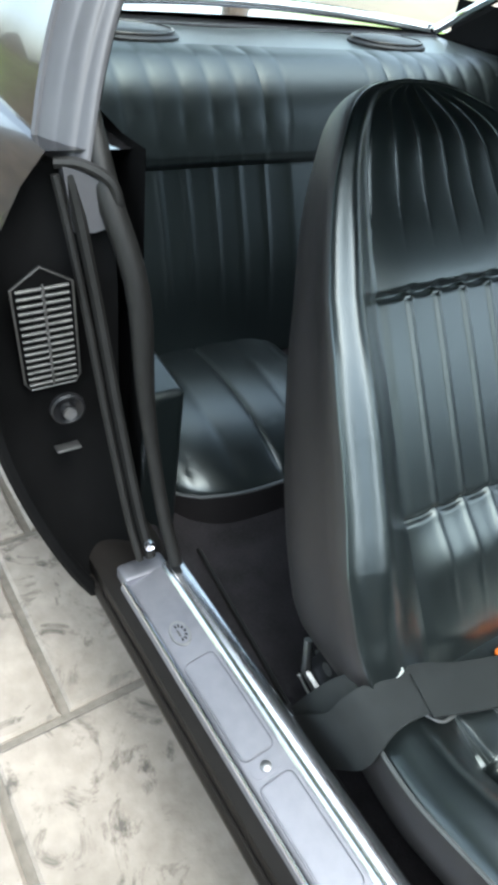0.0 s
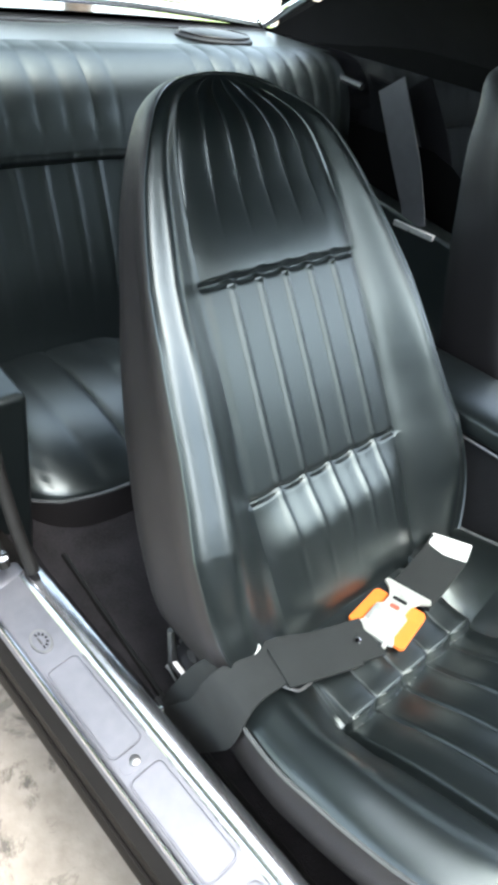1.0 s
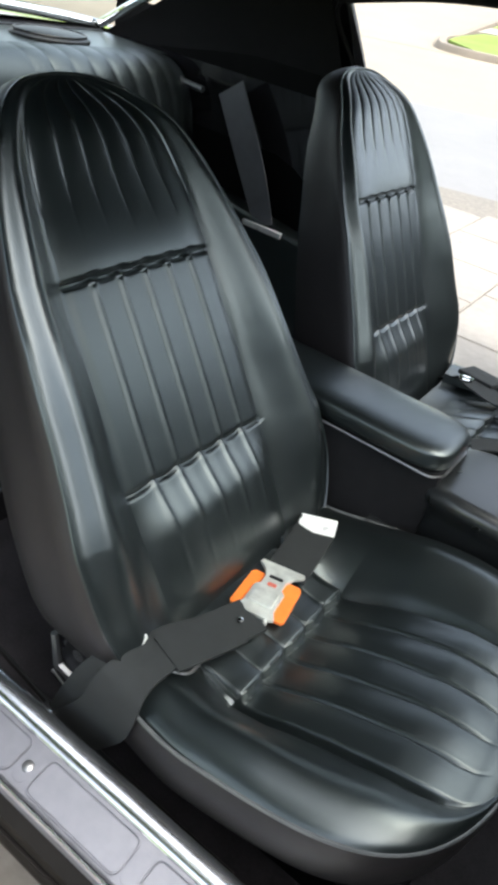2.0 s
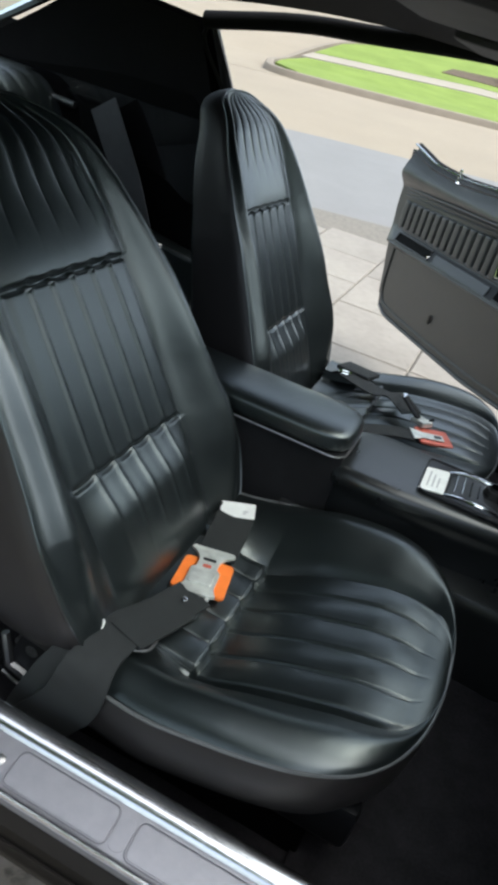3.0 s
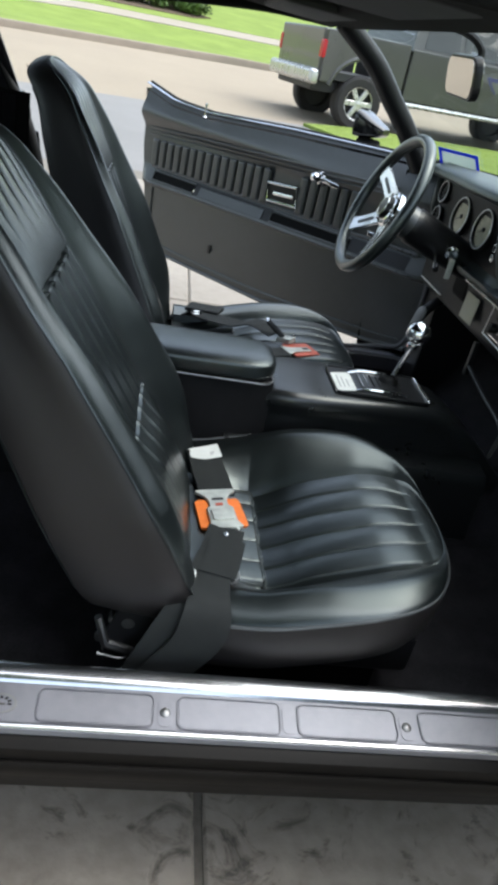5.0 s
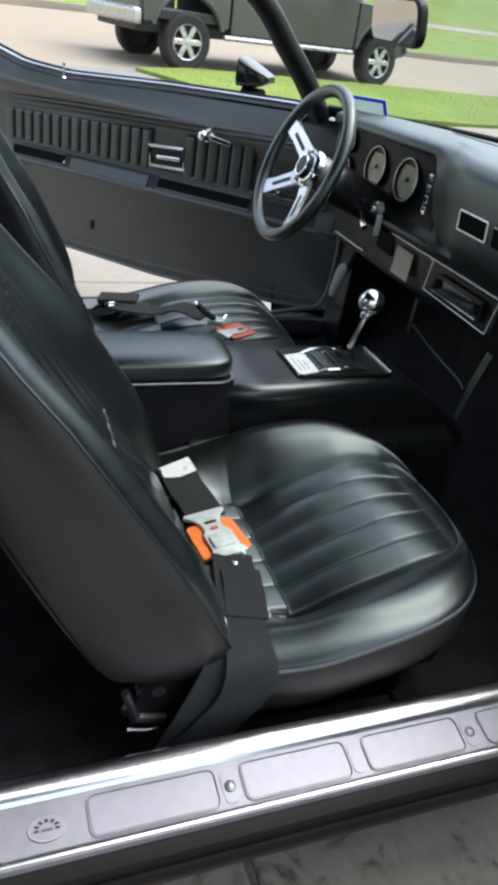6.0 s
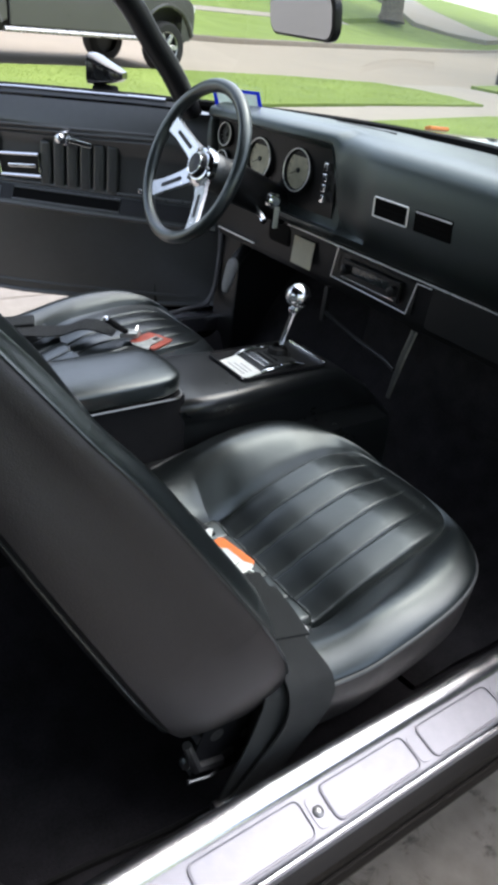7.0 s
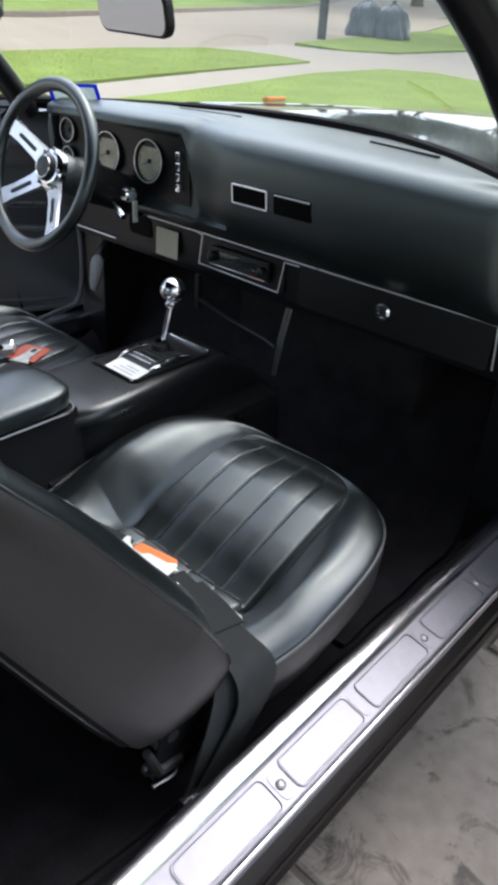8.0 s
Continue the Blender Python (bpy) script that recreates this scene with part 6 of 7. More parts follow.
# ---- steering column and wheel ----
TILT_W = radians(21)
hub = Vector((0.703, 0.374, 0.889))
w_up = Vector((math.sin(TILT_W), 0, math.cos(TILT_W)))
w_rt = Vector((0, -1, 0))
w_ax = Vector((math.cos(TILT_W), 0, -math.sin(TILT_W)))
wheel = thing("steering_wheel", hub, "black three-spoke steering wheel with polished spokes", "steering wheel")
RW = 0.169
bm = tube([hub + RW * (math.cos(a) * w_rt + math.sin(a) * w_up) for a in np.linspace(0, 2 * math.pi, 64, endpoint=False)], 0.0145, 12, True)
part("wheel_rim", bm, VINYL, wheel, "padded black rim")
for deg in (155, 215, 302):
    a = radians(deg)
    d = math.cos(a) * w_rt + math.sin(a) * w_up
    tn = -math.sin(a) * w_rt + math.cos(a) * w_up
    o = hub + w_ax * 0.03
    ms = Matrix(((d.x, tn.x, -w_ax.x, o.x), (d.y, tn.y, -w_ax.y, o.y), (d.z, tn.z, -w_ax.z, o.z), (0, 0, 0, 1)))
    rings = []
    for t, wd, lift in ((0.03, 0.030, 0.0), (0.07, 0.024, 0.004), (0.12, 0.022, 0.016), (0.162, 0.026, 0.028)):
        rings.append([ms @ Vector((t, s * wd * 0.92, lift + h)) for s, h in ((-1, 0), (-0.8, 0.005), (0.8, 0.005), (1, 0))])
    spk = part("spoke", loft(rings, True, True), SPOKE, wheel, "polished metal spoke")
    part("spoke_slot", plate(round_rect(0.060, 0.009, 0.0044, 4), 0.0012, ms @ Matrix.Translation((0.098, 0, 0.0157)) @ Matrix.Rotation(radians(-13.5), 4, "Y")), SATIN, spk)
part("hub_ring", lathe([(0.046, 0), (0.046, 0.012), (0.040, 0.018), (0.030, 0.020)], axes(hub + w_ax * 0.035, w_rt, w_up), 28), CHROME, wheel)
part("horn_cap", lathe([(0.030, 0.010), (0.029, 0.024), (0.022, 0.032), (0.001, 0.034)], axes(hub + w_ax * 0.035, w_rt, w_up), 24), SATIN, wheel, "black horn button")
part("horn_ring", tube([axes(hub + w_ax * 0.035, w_rt, w_up) @ Vector((0.023 * math.cos(a), 0.023 * math.sin(a), 0.031)) for a in np.linspace(0, 6.283, 24, endpoint=False)], 0.002, 6, True), CHROME, wheel)
for k in range(6):
    a = k * 1.047
    part("hub_bolt", lathe([(0.004, 0.018), (0.0035, 0.023), (0.001, 0.024)], axes(hub + w_ax * 0.035 + 0.038 * (math.cos(a) * w_rt + math.sin(a) * w_up), w_rt, w_up), 8), DULL_METAL, wheel)
col = thing("steering_column", (0.95, 0.366, 0.75), "black steering column under the dashboard", "steering column")
part("column_tube", tube([hub + w_ax * 0.04, hub + w_ax * 0.09, hub + w_ax * 0.10, hub + w_ax * 0.20, hub + w_ax * 0.36], [0.034, 0.040, 0.047, 0.045, 0.040], 18), SATIN, col)
part("hub_adapter", lathe([(0.043, -0.05), (0.040, -0.03), (0.043, -0.02), (0.038, 0.0)], axes(hub + w_ax * 0.036, w_rt, w_up), 20), DOOR_VINYL, col)
ig = part("ignition_lock", lathe([(0.017, 0), (0.017, 0.018), (0.012, 0.022), (0.001, 0.022)], axes(hub + w_ax * 0.20 + Vector((0, -0.055, 0.0)), (1, 0, 0), (0, 0, 1)), 18), CHROME, col, "chrome ignition lock")
part("key", box(-0.008, 0.008, -0.002, 0.002, -0.05, 0.0, 0.002, 1, Matrix.Translation(hub + w_ax * 0.20 + Vector((0, -0.085, -0.01)))), BUCKLE, ig)
part("turn_stalk", tube([hub + w_ax * 0.12 + Vector((0, 0.04, 0)), hub + w_ax * 0.11 + Vector((0, 0.15, 0.01))], [0.004, 0.007], 8), CHROME, col)
part("gear_stalk", tube([hub + w_ax * 0.17 + Vector((0, -0.04, -0.03)), hub + w_ax * 0.16 + Vector((0, -0.09, -0.055))], [0.005, 0.008], 8), CHROME, col)
part("column_bracket", box(0.965, 1.03, 0.31, 0.42, 0.69, 0.80, 0.02, 3), JAMB, col)

# ---- rear-view mirror and sticker on the windscreen ----
mir = thing("rear_view_mirror", (0.63, 0.01, 1.19), "small rectangular rear-view mirror with black rim", "mirror")
mm = axes((0.672, 0.008, 1.190), (0.10, 1, 0.02), (-0.17, 0.0, 1))
part("mirror_shell", plate(round_rect(0.202, 0.070, 0.024, 6), 0.016, mm @ Matrix.Translation((0, 0, -0.008)), 0.004), SATIN, mir)
part("mirror_glass", plate(round_rect(0.190, 0.060, 0.020, 6), 0.001, mm @ Matrix.Translation((0, 0, -0.0092))), MIRROR, mir, "silvered glass")
part("mirror_glass", plate(round_rect(0.190, 0.060, 0.020, 6), 0.001, mm @ Matrix.Translation((0, 0, 0.0082))), MIRROR, mir)
part("mirror_arm", tube(curve([(0.684, 0.012, 1.20), (0.692, 0.012, 1.235), (0.65, 0.012, 1.258), (0.56, 0.012, 1.258)], 4), 0.007, 8), SATIN, mir)
st = thing("windscreen_sticker", (1.0, 0.6, 1.02), "blue-bordered pale sticker on the windscreen", "sticker")
o = Vector(screen(0.86, 0.085)) + Vector((-0.008, -0.004, -0.006))
xa = (Vector(screen(0.95, 0.085)) - Vector(screen(0.77, 0.085))).normalized()
ya = (Vector(screen(0.86, 0.2)) - Vector(screen(0.86, 0.0))).normalized()
mst = axes(o, xa, ya)
part("sticker_field", plate(round_rect(0.108, 0.066, 0.002, 2), 0.0004, mst), PALE, st)
for k, (w, h, cx2, cy2) in enumerate(((0.126, 0.010, 0, 0.038), (0.126, 0.010, 0, -0.038), (0.010, 0.066, 0.058, 0), (0.010, 0.066, -0.058, 0))):
    part("sticker_border", plate(round_rect(w, h, 0.001, 1, cx2, cy2), 0.0005, mst), BLUE, st)

# ---- driver's door, standing open ----
DN, DD = Vector((0.733, 0.68, 0)), Vector((-0.68, 0.733, 0))


def dpt(s, z, n=0.0):
    """s along the door from its hinge, n out from the trim face towards the cabin."""
    return DD * s + DN * (1.255 - n) + Vector((0, 0, z))


md = Matrix(((DD.x, 0, -DN.x, DN.x * 1.255), (DD.y, 0, -DN.y, DN.y * 1.255), (0, 1, 0, 0), (0, 0, 0, 1)))
REAR_S = [(0.31, 1.13), (0.40, 1.165), (0.55, 1.225), (0.72, 1.262), (0.85, 1.268), (0.95, 1.265)]


def bottom_z(s):
    return interp(s, [(-0.22, 0.40), (0.0, 0.362), (0.5, 0.322), (1.06, 0.318), (1.10, 0.326), (1.13, 0.346), (1.3, 0.40)])


def top_z(s):
    return interp(s, [(-0.22, 0.965), (0.1, 0.955), (0.5, 0.935), (0.9, 0.905), (1.1, 0.91), (1.27, 0.945)])


LEDGE = 0.027


def door_face(u, v):
    lo_s = -0.19
    s_mid = lo_s + (1.26 - lo_s) * u
    z = bottom_z(s_mid) + (top_z(s_mid) - bottom_z(s_mid)) * v
    hi_s = interp(z, REAR_S)
    s = lo_s + (hi_s - lo_s) * u
    z = bottom_z(s) + (top_z(s) - bottom_z(s)) * v
    n = 0.032 * smooth(0.79, 0.855, z) - 0.046 * max(0.0, (v - 0.76) / 0.24) ** 2
    zz = z - 0.028 * (1.2 - s)
    ends = smooth(1.0, 0.965, u) * smooth(0.0, 0.03, u)
    n += LEDGE * ends * smooth(0.580, 0.588, zz) * max(0.0, min(1.0, (0.655 - zz) / 0.058)) - 0.004
    n -= 0.020 * smooth(0.012, 0.0, 1 - u) * 1.0
    return dpt(s, z, n)


rings = []
for u in lin(0, 1, 20):
    s_mid = -0.19 + 1.45 * u
    zb, zt = bottom_z(s_mid), top_z(s_mid)
    sb_ = -0.19 + (interp(zb, REAR_S) + 0.19) * u
    st_ = -0.19 + (interp(zt, REAR_S) + 0.19) * u
    sm_ = -0.19 + (interp(0.6, REAR_S) + 0.19) * u
    rings.append([dpt(sb_, zb, -0.004), dpt(sm_, 0.6, -0.02), dpt(st_, zt - 0.012, -0.006), dpt(st_, zt - 0.012, -0.085), dpt(sm_, 0.72, -0.17), dpt(sb_, zb, -0.12)])
door = part("door", loft(rings, True, True), PAINT, car, "open driver door, black painted shell")
trim_panel = part("trim_panel", sheet(door_face, lin(0, 1, 70), lin(0, 1, 90)), DOOR_VINYL, door, "black vinyl trim panel with pocket ledge")
moulding = part("window_moulding", tube([dpt(s, top_z(s) + 0.004, -0.018) for s in lin(0.03, 1.27, 24)], 0.0075, 8, flat=0.6), CHROME, door, "bright window moulding")
part("window_seal", tube([dpt(s, top_z(s) + 0.006, -0.034) for s in lin(0.0, 1.27, 24)], 0.008, 6), RUBBER, door)
# stitched upper panel: lines and vertical pads
for dz in (0.0, 0.013, 0.026):
    run = [(s, 0.772 + dz + 0.062 * (1.2 - s)) for s in lin(0.02, 1.205, 24)]
    part("stitch_line", tube([dpt(s, z, 0.032 * smooth(0.79, 0.855, z) - 0.003) for s, z in run], 0.0036, 6), DOOR_VINYL, door)
for k in range(24):
    s = 1.155 - 0.0425 * k
    if 0.40 < s < 0.555:
        continue
    tilt = 0.062 * (1.2 - s)
    pd = box(s - 0.0180, s + 0.0180, 0.657 + 0.45 * tilt, 0.757 + tilt, -0.006, 0.012, 0.0085, 3, md)
    part("pleat_pad", pd, DOOR_VINYL, door)
# pull handle in its bright square frame
hx = [(0.541, 0.753), (0.410, 0.765), (0.402, 0.703), (0.532, 0.693)]
part("release_frame", tube([dpt(s, z, 0.016) for s, z in hx], 0.0055, 6, True), CHROME, door, "bright square handle surround")
part("release_cup", plate([(s, z) for s, z in hx], 0.012, md, 0.002), SATIN, door)
part("release_lever", box(-0.046, 0.046, -0.006, 0.006, 0.012, 0.022, 0.003, 2, md @ Matrix.Translation((0.462, 0.727, 0)) @ Matrix.Rotation(radians(-5.2), 4, "Z")), CHROME, door, "bright release lever")
part("window_crank", lathe([(0.026, 0), (0.025, 0.014), (0.018, 0.024), (0.001, 0.028)], md @ Matrix.Translation((0.318, 0.823, 0.006)), 18), CHROME, door, "chrome window crank")
part("crank_arm", box(-0.085, 0.0, -0.008, 0.008, 0.018, 0.026, 0.003, 2, md @ Matrix.Translation((0.318, 0.823, 0.006)) @ Matrix.Rotation(radians(6), 4, "Z")), CHROME, door)
part("crank_knob", lathe([(0.008, 0.02), (0.016, 0.032), (0.018, 0.044), (0.012, 0.056), (0.002, 0.060)], md @ Matrix.Translation((0.322, 0.825, 0.004)), 14), CHROME, door)
part("lock_pin", lathe([(0.009, 0), (0.004, 0.004), (0.0035, 0.035), (0.006, 0.038), (0.006, 0.046), (0.001, 0.048)], Matrix.Translation(dpt(0.905, top_z(0.905) - 0.012, 0.012)), 12), CHROME, door, "chrome lock pin")
# pocket ledge with two recesses, their shade laid on as flat near-black pieces
def slope(s, zz, lift):
    """A place on the ledge's sloping top."""
    return dpt(s, zz + 0.028 * (1.2 - s), LEDGE * (0.655 - zz) / 0.058 - 0.004 + lift)


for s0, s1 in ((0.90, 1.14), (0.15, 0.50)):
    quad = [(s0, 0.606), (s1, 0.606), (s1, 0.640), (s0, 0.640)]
    part("pocket", loft([[slope(a, b, h) for a, b in quad] for h in (-0.004, 0.0012)], True, True), JAMB, door, "near-black piece for the shade in a pocket")
    part("pocket_edge", tube([slope(a, b, 0.0020) for a, b in quad], 0.0036, 6, True), PIPING, door)
# dark sheet added over the sloping top to darken it like a shaded hollow
part("ledge_shade", loft([[slope(a, b, h) for a, b in ((-0.08, 0.602), (1.125, 0.602), (1.125, 0.645), (-0.08, 0.645))] for h in (-0.004, 0.0006)], True, True), PLASTIC, door, "dark sheet for the shade along the ledge")
part("ledge_pad", loft([[slope(a, b, h) for a, b in ((0.54, 0.604), (0.87, 0.604), (0.87, 0.636), (0.54, 0.636))] for h in (-0.003, 0.005)], True, True), DOOR_VINYL, door)
part("ledge_edge", tube([dpt(s, 0.592 + 0.028 * (1.2 - s), LEDGE - 0.003) for s in lin(-0.1, 1.165, 14)], 0.0050, 8), PIPING, door)
part("ledge_edge", tube([dpt(s, 0.656 + 0.030 * (1.2 - s), 0.003) for s in lin(-0.1, 1.165, 14)], 0.0055, 8), PIPING, door)
part("ledge_screw", lathe([(0.005, 0), (0.004, 0.003), (0.001, 0.0035)], md @ Matrix.Translation((0.885, 0.628, 0.030)), 10), CHROME, door)
# welt round the lower panel, and the rolled edge along the door's foot
inset = curve([(1.155, 0.572, 0), (1.148, 0.45, 0), (1.128, 0.385, 0), (1.08, 0.358, 0), (0.9, 0.352, 0), (0.5, 0.358, 0), (0.0, 0.398, 0), (-0.12, 0.415, 0)], 6)
part("panel_welt", tube([dpt(p.x, p.y, -0.003) for p in inset], 0.0045, 6), DOOR_VINYL, door, "sewn welt round the lower panel")
part("foot_roll", tube([dpt(s, bottom_z(s) + 0.004, -0.004) for s in lin(-0.15, 1.125, 30)], 0.008, 8), DOOR_VINYL, door)
part("panel_plug", plate(round_rect(0.012, 0.034, 0.005, 3, 0.783, 0.43), 0.003, md), SATIN, door)
part("inner_switch", box(0.05, 0.09, 0.70, 0.716, 0.004, 0.02, 0.003, 2, md), CHROME, door)
# outside mirror
def mirror_ring(s, top, low, half):
    sq = lambda q: math.copysign(abs(q) ** 0.45, q)
    return [dpt(s, (top + low) / 2 + (top - low) / 2 * sq(math.sin(a)), -0.075 + half * sq(math.cos(a))) for a in np.linspace(0, 2 * math.pi, 32, endpoint=False)]


om = part("door_mirror", loft([mirror_ring(*q) for q in ((0.278, 1.047, 0.975, 0.044), (0.275, 1.052, 0.970, 0.050), (0.255, 1.046, 0.971, 0.050), (0.222, 1.031, 0.976, 0.044), (0.190, 1.018, 0.985, 0.034), (0.176, 1.011, 0.994, 0.020))], True, True), PAINT, door, "squared black wedge-shaped door mirror")
part("mirror_foot", box(0.205, 0.270, 0.930, 0.972, -0.11, -0.05, 0.01, 2, md), HEADLINER, door)
part("mirror_pane", loft([[dpt(sx, 1.011 + 0.031 * math.sin(a), -0.075 + 0.039 * math.cos(a)) for a in np.linspace(0, 2 * math.pi, 18, endpoint=False)] for sx in (0.2781, 0.2792)], True, True), MIRROR, om)
part("opening_seal", tube(curve([(0.55, 0.700, 0.378), (0.797, 0.700, 0.390), (0.915, 0.700, 0.406), (0.978, 0.700, 0.414), (1.004, 0.700, 0.448), (1.014, 0.698, 0.51), (1.014, 0.695, 0.60), (1.00, 0.69, 0.75)], 6), 0.0075, 8), BELT_GREY, car, "worn grey seal round the driver door opening")
# hinges and check strap
for z in (0.46, 0.80):
    part("hinge", tube([dpt(-0.19, z, -0.03), dpt(-0.225, z, -0.035), (1.065, 0.70, z)], 0.016, 8), SATIN, door)
part("edge_seal", tube([dpt(-0.185, z, 0.0) for z in lin(0.40, 0.95, 10)], 0.012, 8), RUBBER, door)

# ---- passenger's door, standing wide open ----
hinge_at = Vector((1.06, -0.76, 0))
swing = Matrix.Translation(hinge_at) @ Matrix.Rotation(radians(30), 4, "Z") @ Matrix.Translation(-hinge_at) @ Matrix.Diagonal((1, -1, 1, 1))


def mirrored(source, name, mat, parent, label=""):
    """The other door's piece, on this side and swung wider."""
    bm = bmesh.new()
    bm.from_mesh(source.data)
    origin, up = Vector((0, 0, 0)), source.parent
    while up is not None:
        origin += up.location
        up = up.parent
    bmesh.ops.translate(bm, verts=bm.verts, vec=origin)
    bmesh.ops.transform(bm, matrix=swing, verts=bm.verts)
    return part(name, bm, mat, parent, label)


other = mirrored(door, "door", PAINT, car, "open passenger door, black painted shell")
mirrored(trim_panel, "trim_panel", DOOR_VINYL, other, "black vinyl trim panel with pocket ledge")
mirrored(moulding, "window_moulding", CHROME, other, "bright window moulding")

# ---- pick-up truck parked in the street ----
TA = math.atan2(0.70, 3.33)
TO = Vector((2.78, 9.62, 0))
TO.z = ground_z(TO.x, TO.y) - 0.085
slope = math.atan2(ground_z(6.1, 10.3) - 0.085 - TO.z, 3.4)
truck = thing("pickup_truck", TO, "grey double-cab pick-up truck parked along the street", "truck")
mt = Matrix.Translation(TO) @ Matrix.Rotation(TA, 4, "Z") @ Matrix.Rotation(-slope, 4, "Y")
WB, TW = 3.38, 1.62


def tpart(name, bm, mat, parent=None, label="", smooth_it=True):
    bmesh.ops.transform(bm, matrix=mt, verts=bm.verts)
    return part(name, bm, mat, parent or truck, label, smooth_it)


def arch_side(x0, x1, zb, zt, arches, y):
    """Outline of a side panel with wheel arches."""
    pts = [(x0, zb)]
    for c, r in arches:
        if x0 < c < x1:
            a0 = math.asin(min(1, max(0, (zb - 0.39) / r)))
            pts += [(c - r * math.cos(a), 0.39 + r * math.sin(a)) for a in np.linspace(a0, math.pi - a0, 14)]
    pts += [(x1, zb), (x1, zt), (x0, zt)]
    return pts


MSIDE = Matrix(((1, 0, 0, 0), (0, 0, 1, 0), (0, 1, 0, 0), (0, 0, 0, 1)))
for y in (-0.10, TW + 0.04):
    flip = Matrix.Translation((0, y, 0)) @ MSIDE
    tpart("bed_side", plate(arch_side(-0.66, 0.62, 0.55, 1.20, [(0, 0.50)], y), 0.06, flip, 0.028), TRUCK_PAINT, None, "grey bed side")
    tpart("cab_side", plate(arch_side(0.65, 2.82, 0.50, 1.16, [], y), 0.06, flip, 0.028), TRUCK_PAINT, None, "grey cab side")
    nose = arch_side(2.84, 3.89, 0.50, 1.13, [(WB, 0.50)], y)[:-2] + [(3.93, 0.62), (3.94, 0.80), (3.92, 0.94), (3.84, 1.02), (3.66, 1.075), (3.3, 1.11), (2.84, 1.13)]
    tpart("front_wing", plate(nose, 0.07, flip, 0.03), TRUCK_PAINT, None, "grey front wing")
tpart("bed_floor", box(-0.64, 0.62, -0.05, TW + 0.05, 0.60, 0.70), TRUCK_TRIM)
tpart("tailgate", box(-0.69, -0.62, -0.04, TW + 0.06, 0.62, 1.20, 0.03, 3), TRUCK_PAINT)
tpart("rear_bumper", box(-0.81, -0.66, -0.08, TW + 0.08, 0.50, 0.70, 0.05, 3), RIM, None, "bright rear bumper")
for y in (-0.095, TW - 0.03):
    tpart("tail_lamp", box(-0.70, -0.60, y, y + 0.12, 0.84, 1.06, 0.02), TAIL, None, "red tail lamp")
tpart("underbody", box(-0.70, 3.94, 0.1, TW - 0.1, 0.42, 0.58, 0.03), TRUCK_TRIM)
prof = [(0.66, 1.14), (0.74, 1.56), (0.86, 1.70), (1.5, 1.76), (2.05, 1.74), (2.28, 1.62), (2.90, 1.13)]
tpart("cab_roof", loft([[(x, y + (0.16 if z > 1.2 else 0) * (1 if y < 0.5 else -1), z) for x, z in prof] for y in (-0.06, TW + 0.06)], True, True), TRUCK_PAINT, None, "grey cab roof")
for y in (-0.055, TW + 0.055):
    e = 1 if y < 0.5 else -1
    off = lambda z: y + e * (0.15 * (z - 1.14) / 0.4 - 0.012)
    for quad in (((0.84, 1.19), (1.42, 1.19), (1.42, 1.64), (0.94, 1.62)), ((1.50, 1.19), (2.62, 1.19), (2.24, 1.58), (1.50, 1.64))):
        bm = bmesh.new()
        a = [bm.verts.new((x, off(z), z)) for x, z in quad]
        b = [bm.verts.new((x, off(z) + e * 0.02, z)) for x, z in quad]
        bm.faces.new(a), bm.faces.new(b)
        for i in range(4):
            bm.faces.new((a[i], a[(i + 1) % 4], b[(i + 1) % 4], b[i]))
        tpart("side_window", bm, DARK_GLASS, None, "tinted side window", False)
    tpart("side_step", tube([(0.55, y - e * 0.05, 0.46), (2.80, y - e * 0.05, 0.46)], 0.035, 8), RIM, None, "bright tubular side step")
    for x in (0.99, 1.60):
        tpart("door_handle", box(x, x + 0.14, y - e * 0.02 - 0.012, y - e * 0.02 + 0.012, 1.02, 1.05, 0.006), TRUCK_PAINT)
    tpart("door_gap", box(1.455, 1.463, y - e * 0.006 - 0.004, y - e * 0.006 + 0.004, 0.55, 1.15), TRUCK_TRIM)
    tpart("arch_flare", tube([(0.53 * math.cos(a), y - e * 0.03, 0.40 + 0.53 * math.sin(a)) for a in np.linspace(0.25, math.pi - 0.25, 16)], 0.035, 8), TRUCK_PAINT)
    tpart("arch_flare", tube([(WB + 0.53 * math.cos(a), y - e * 0.03, 0.40 + 0.53 * math.sin(a)) for a in np.linspace(0.25, math.pi - 0.25, 16)], 0.035, 8), TRUCK_PAINT)
tpart("hood", loft([[(x, y * w + TW / 2, z + c) for y, c in ((-1, -0.08), (-0.85, 0.0), (0, 0.03), (0.85, 0.0), (1, -0.08))] + [(x, TW / 2 * 1.7, 0.7), (x, TW / 2 * 0.3, 0.7)] for x, w, z in ((2.78, 0.86, 1.15), (3.4, 0.84, 1.12), (3.74, 0.82, 1.065), (3.87, 0.78, 1.0), (3.93, 0.74, 0.92))], True, True), TRUCK_PAINT, None, "grey bonnet")
tpart("front_bumper", loft([[(x + 0.04 - 0.12 * abs(k) ** 4, TW / 2 + k * (TW / 2 + 0.07), z) for x, z in ((3.76, 0.46), (3.93, 0.46), (3.99, 0.54), (4.0, 0.66), (3.96, 0.76), (3.76, 0.78))] for k in lin(-1, 1, 17)], True, True), TRUCK_PAINT)
tpart("grille", box(3.86, 3.965, 0.36, TW - 0.36, 0.80, 0.98, 0.03, 2), TRUCK_TRIM, None, "dark front grille")
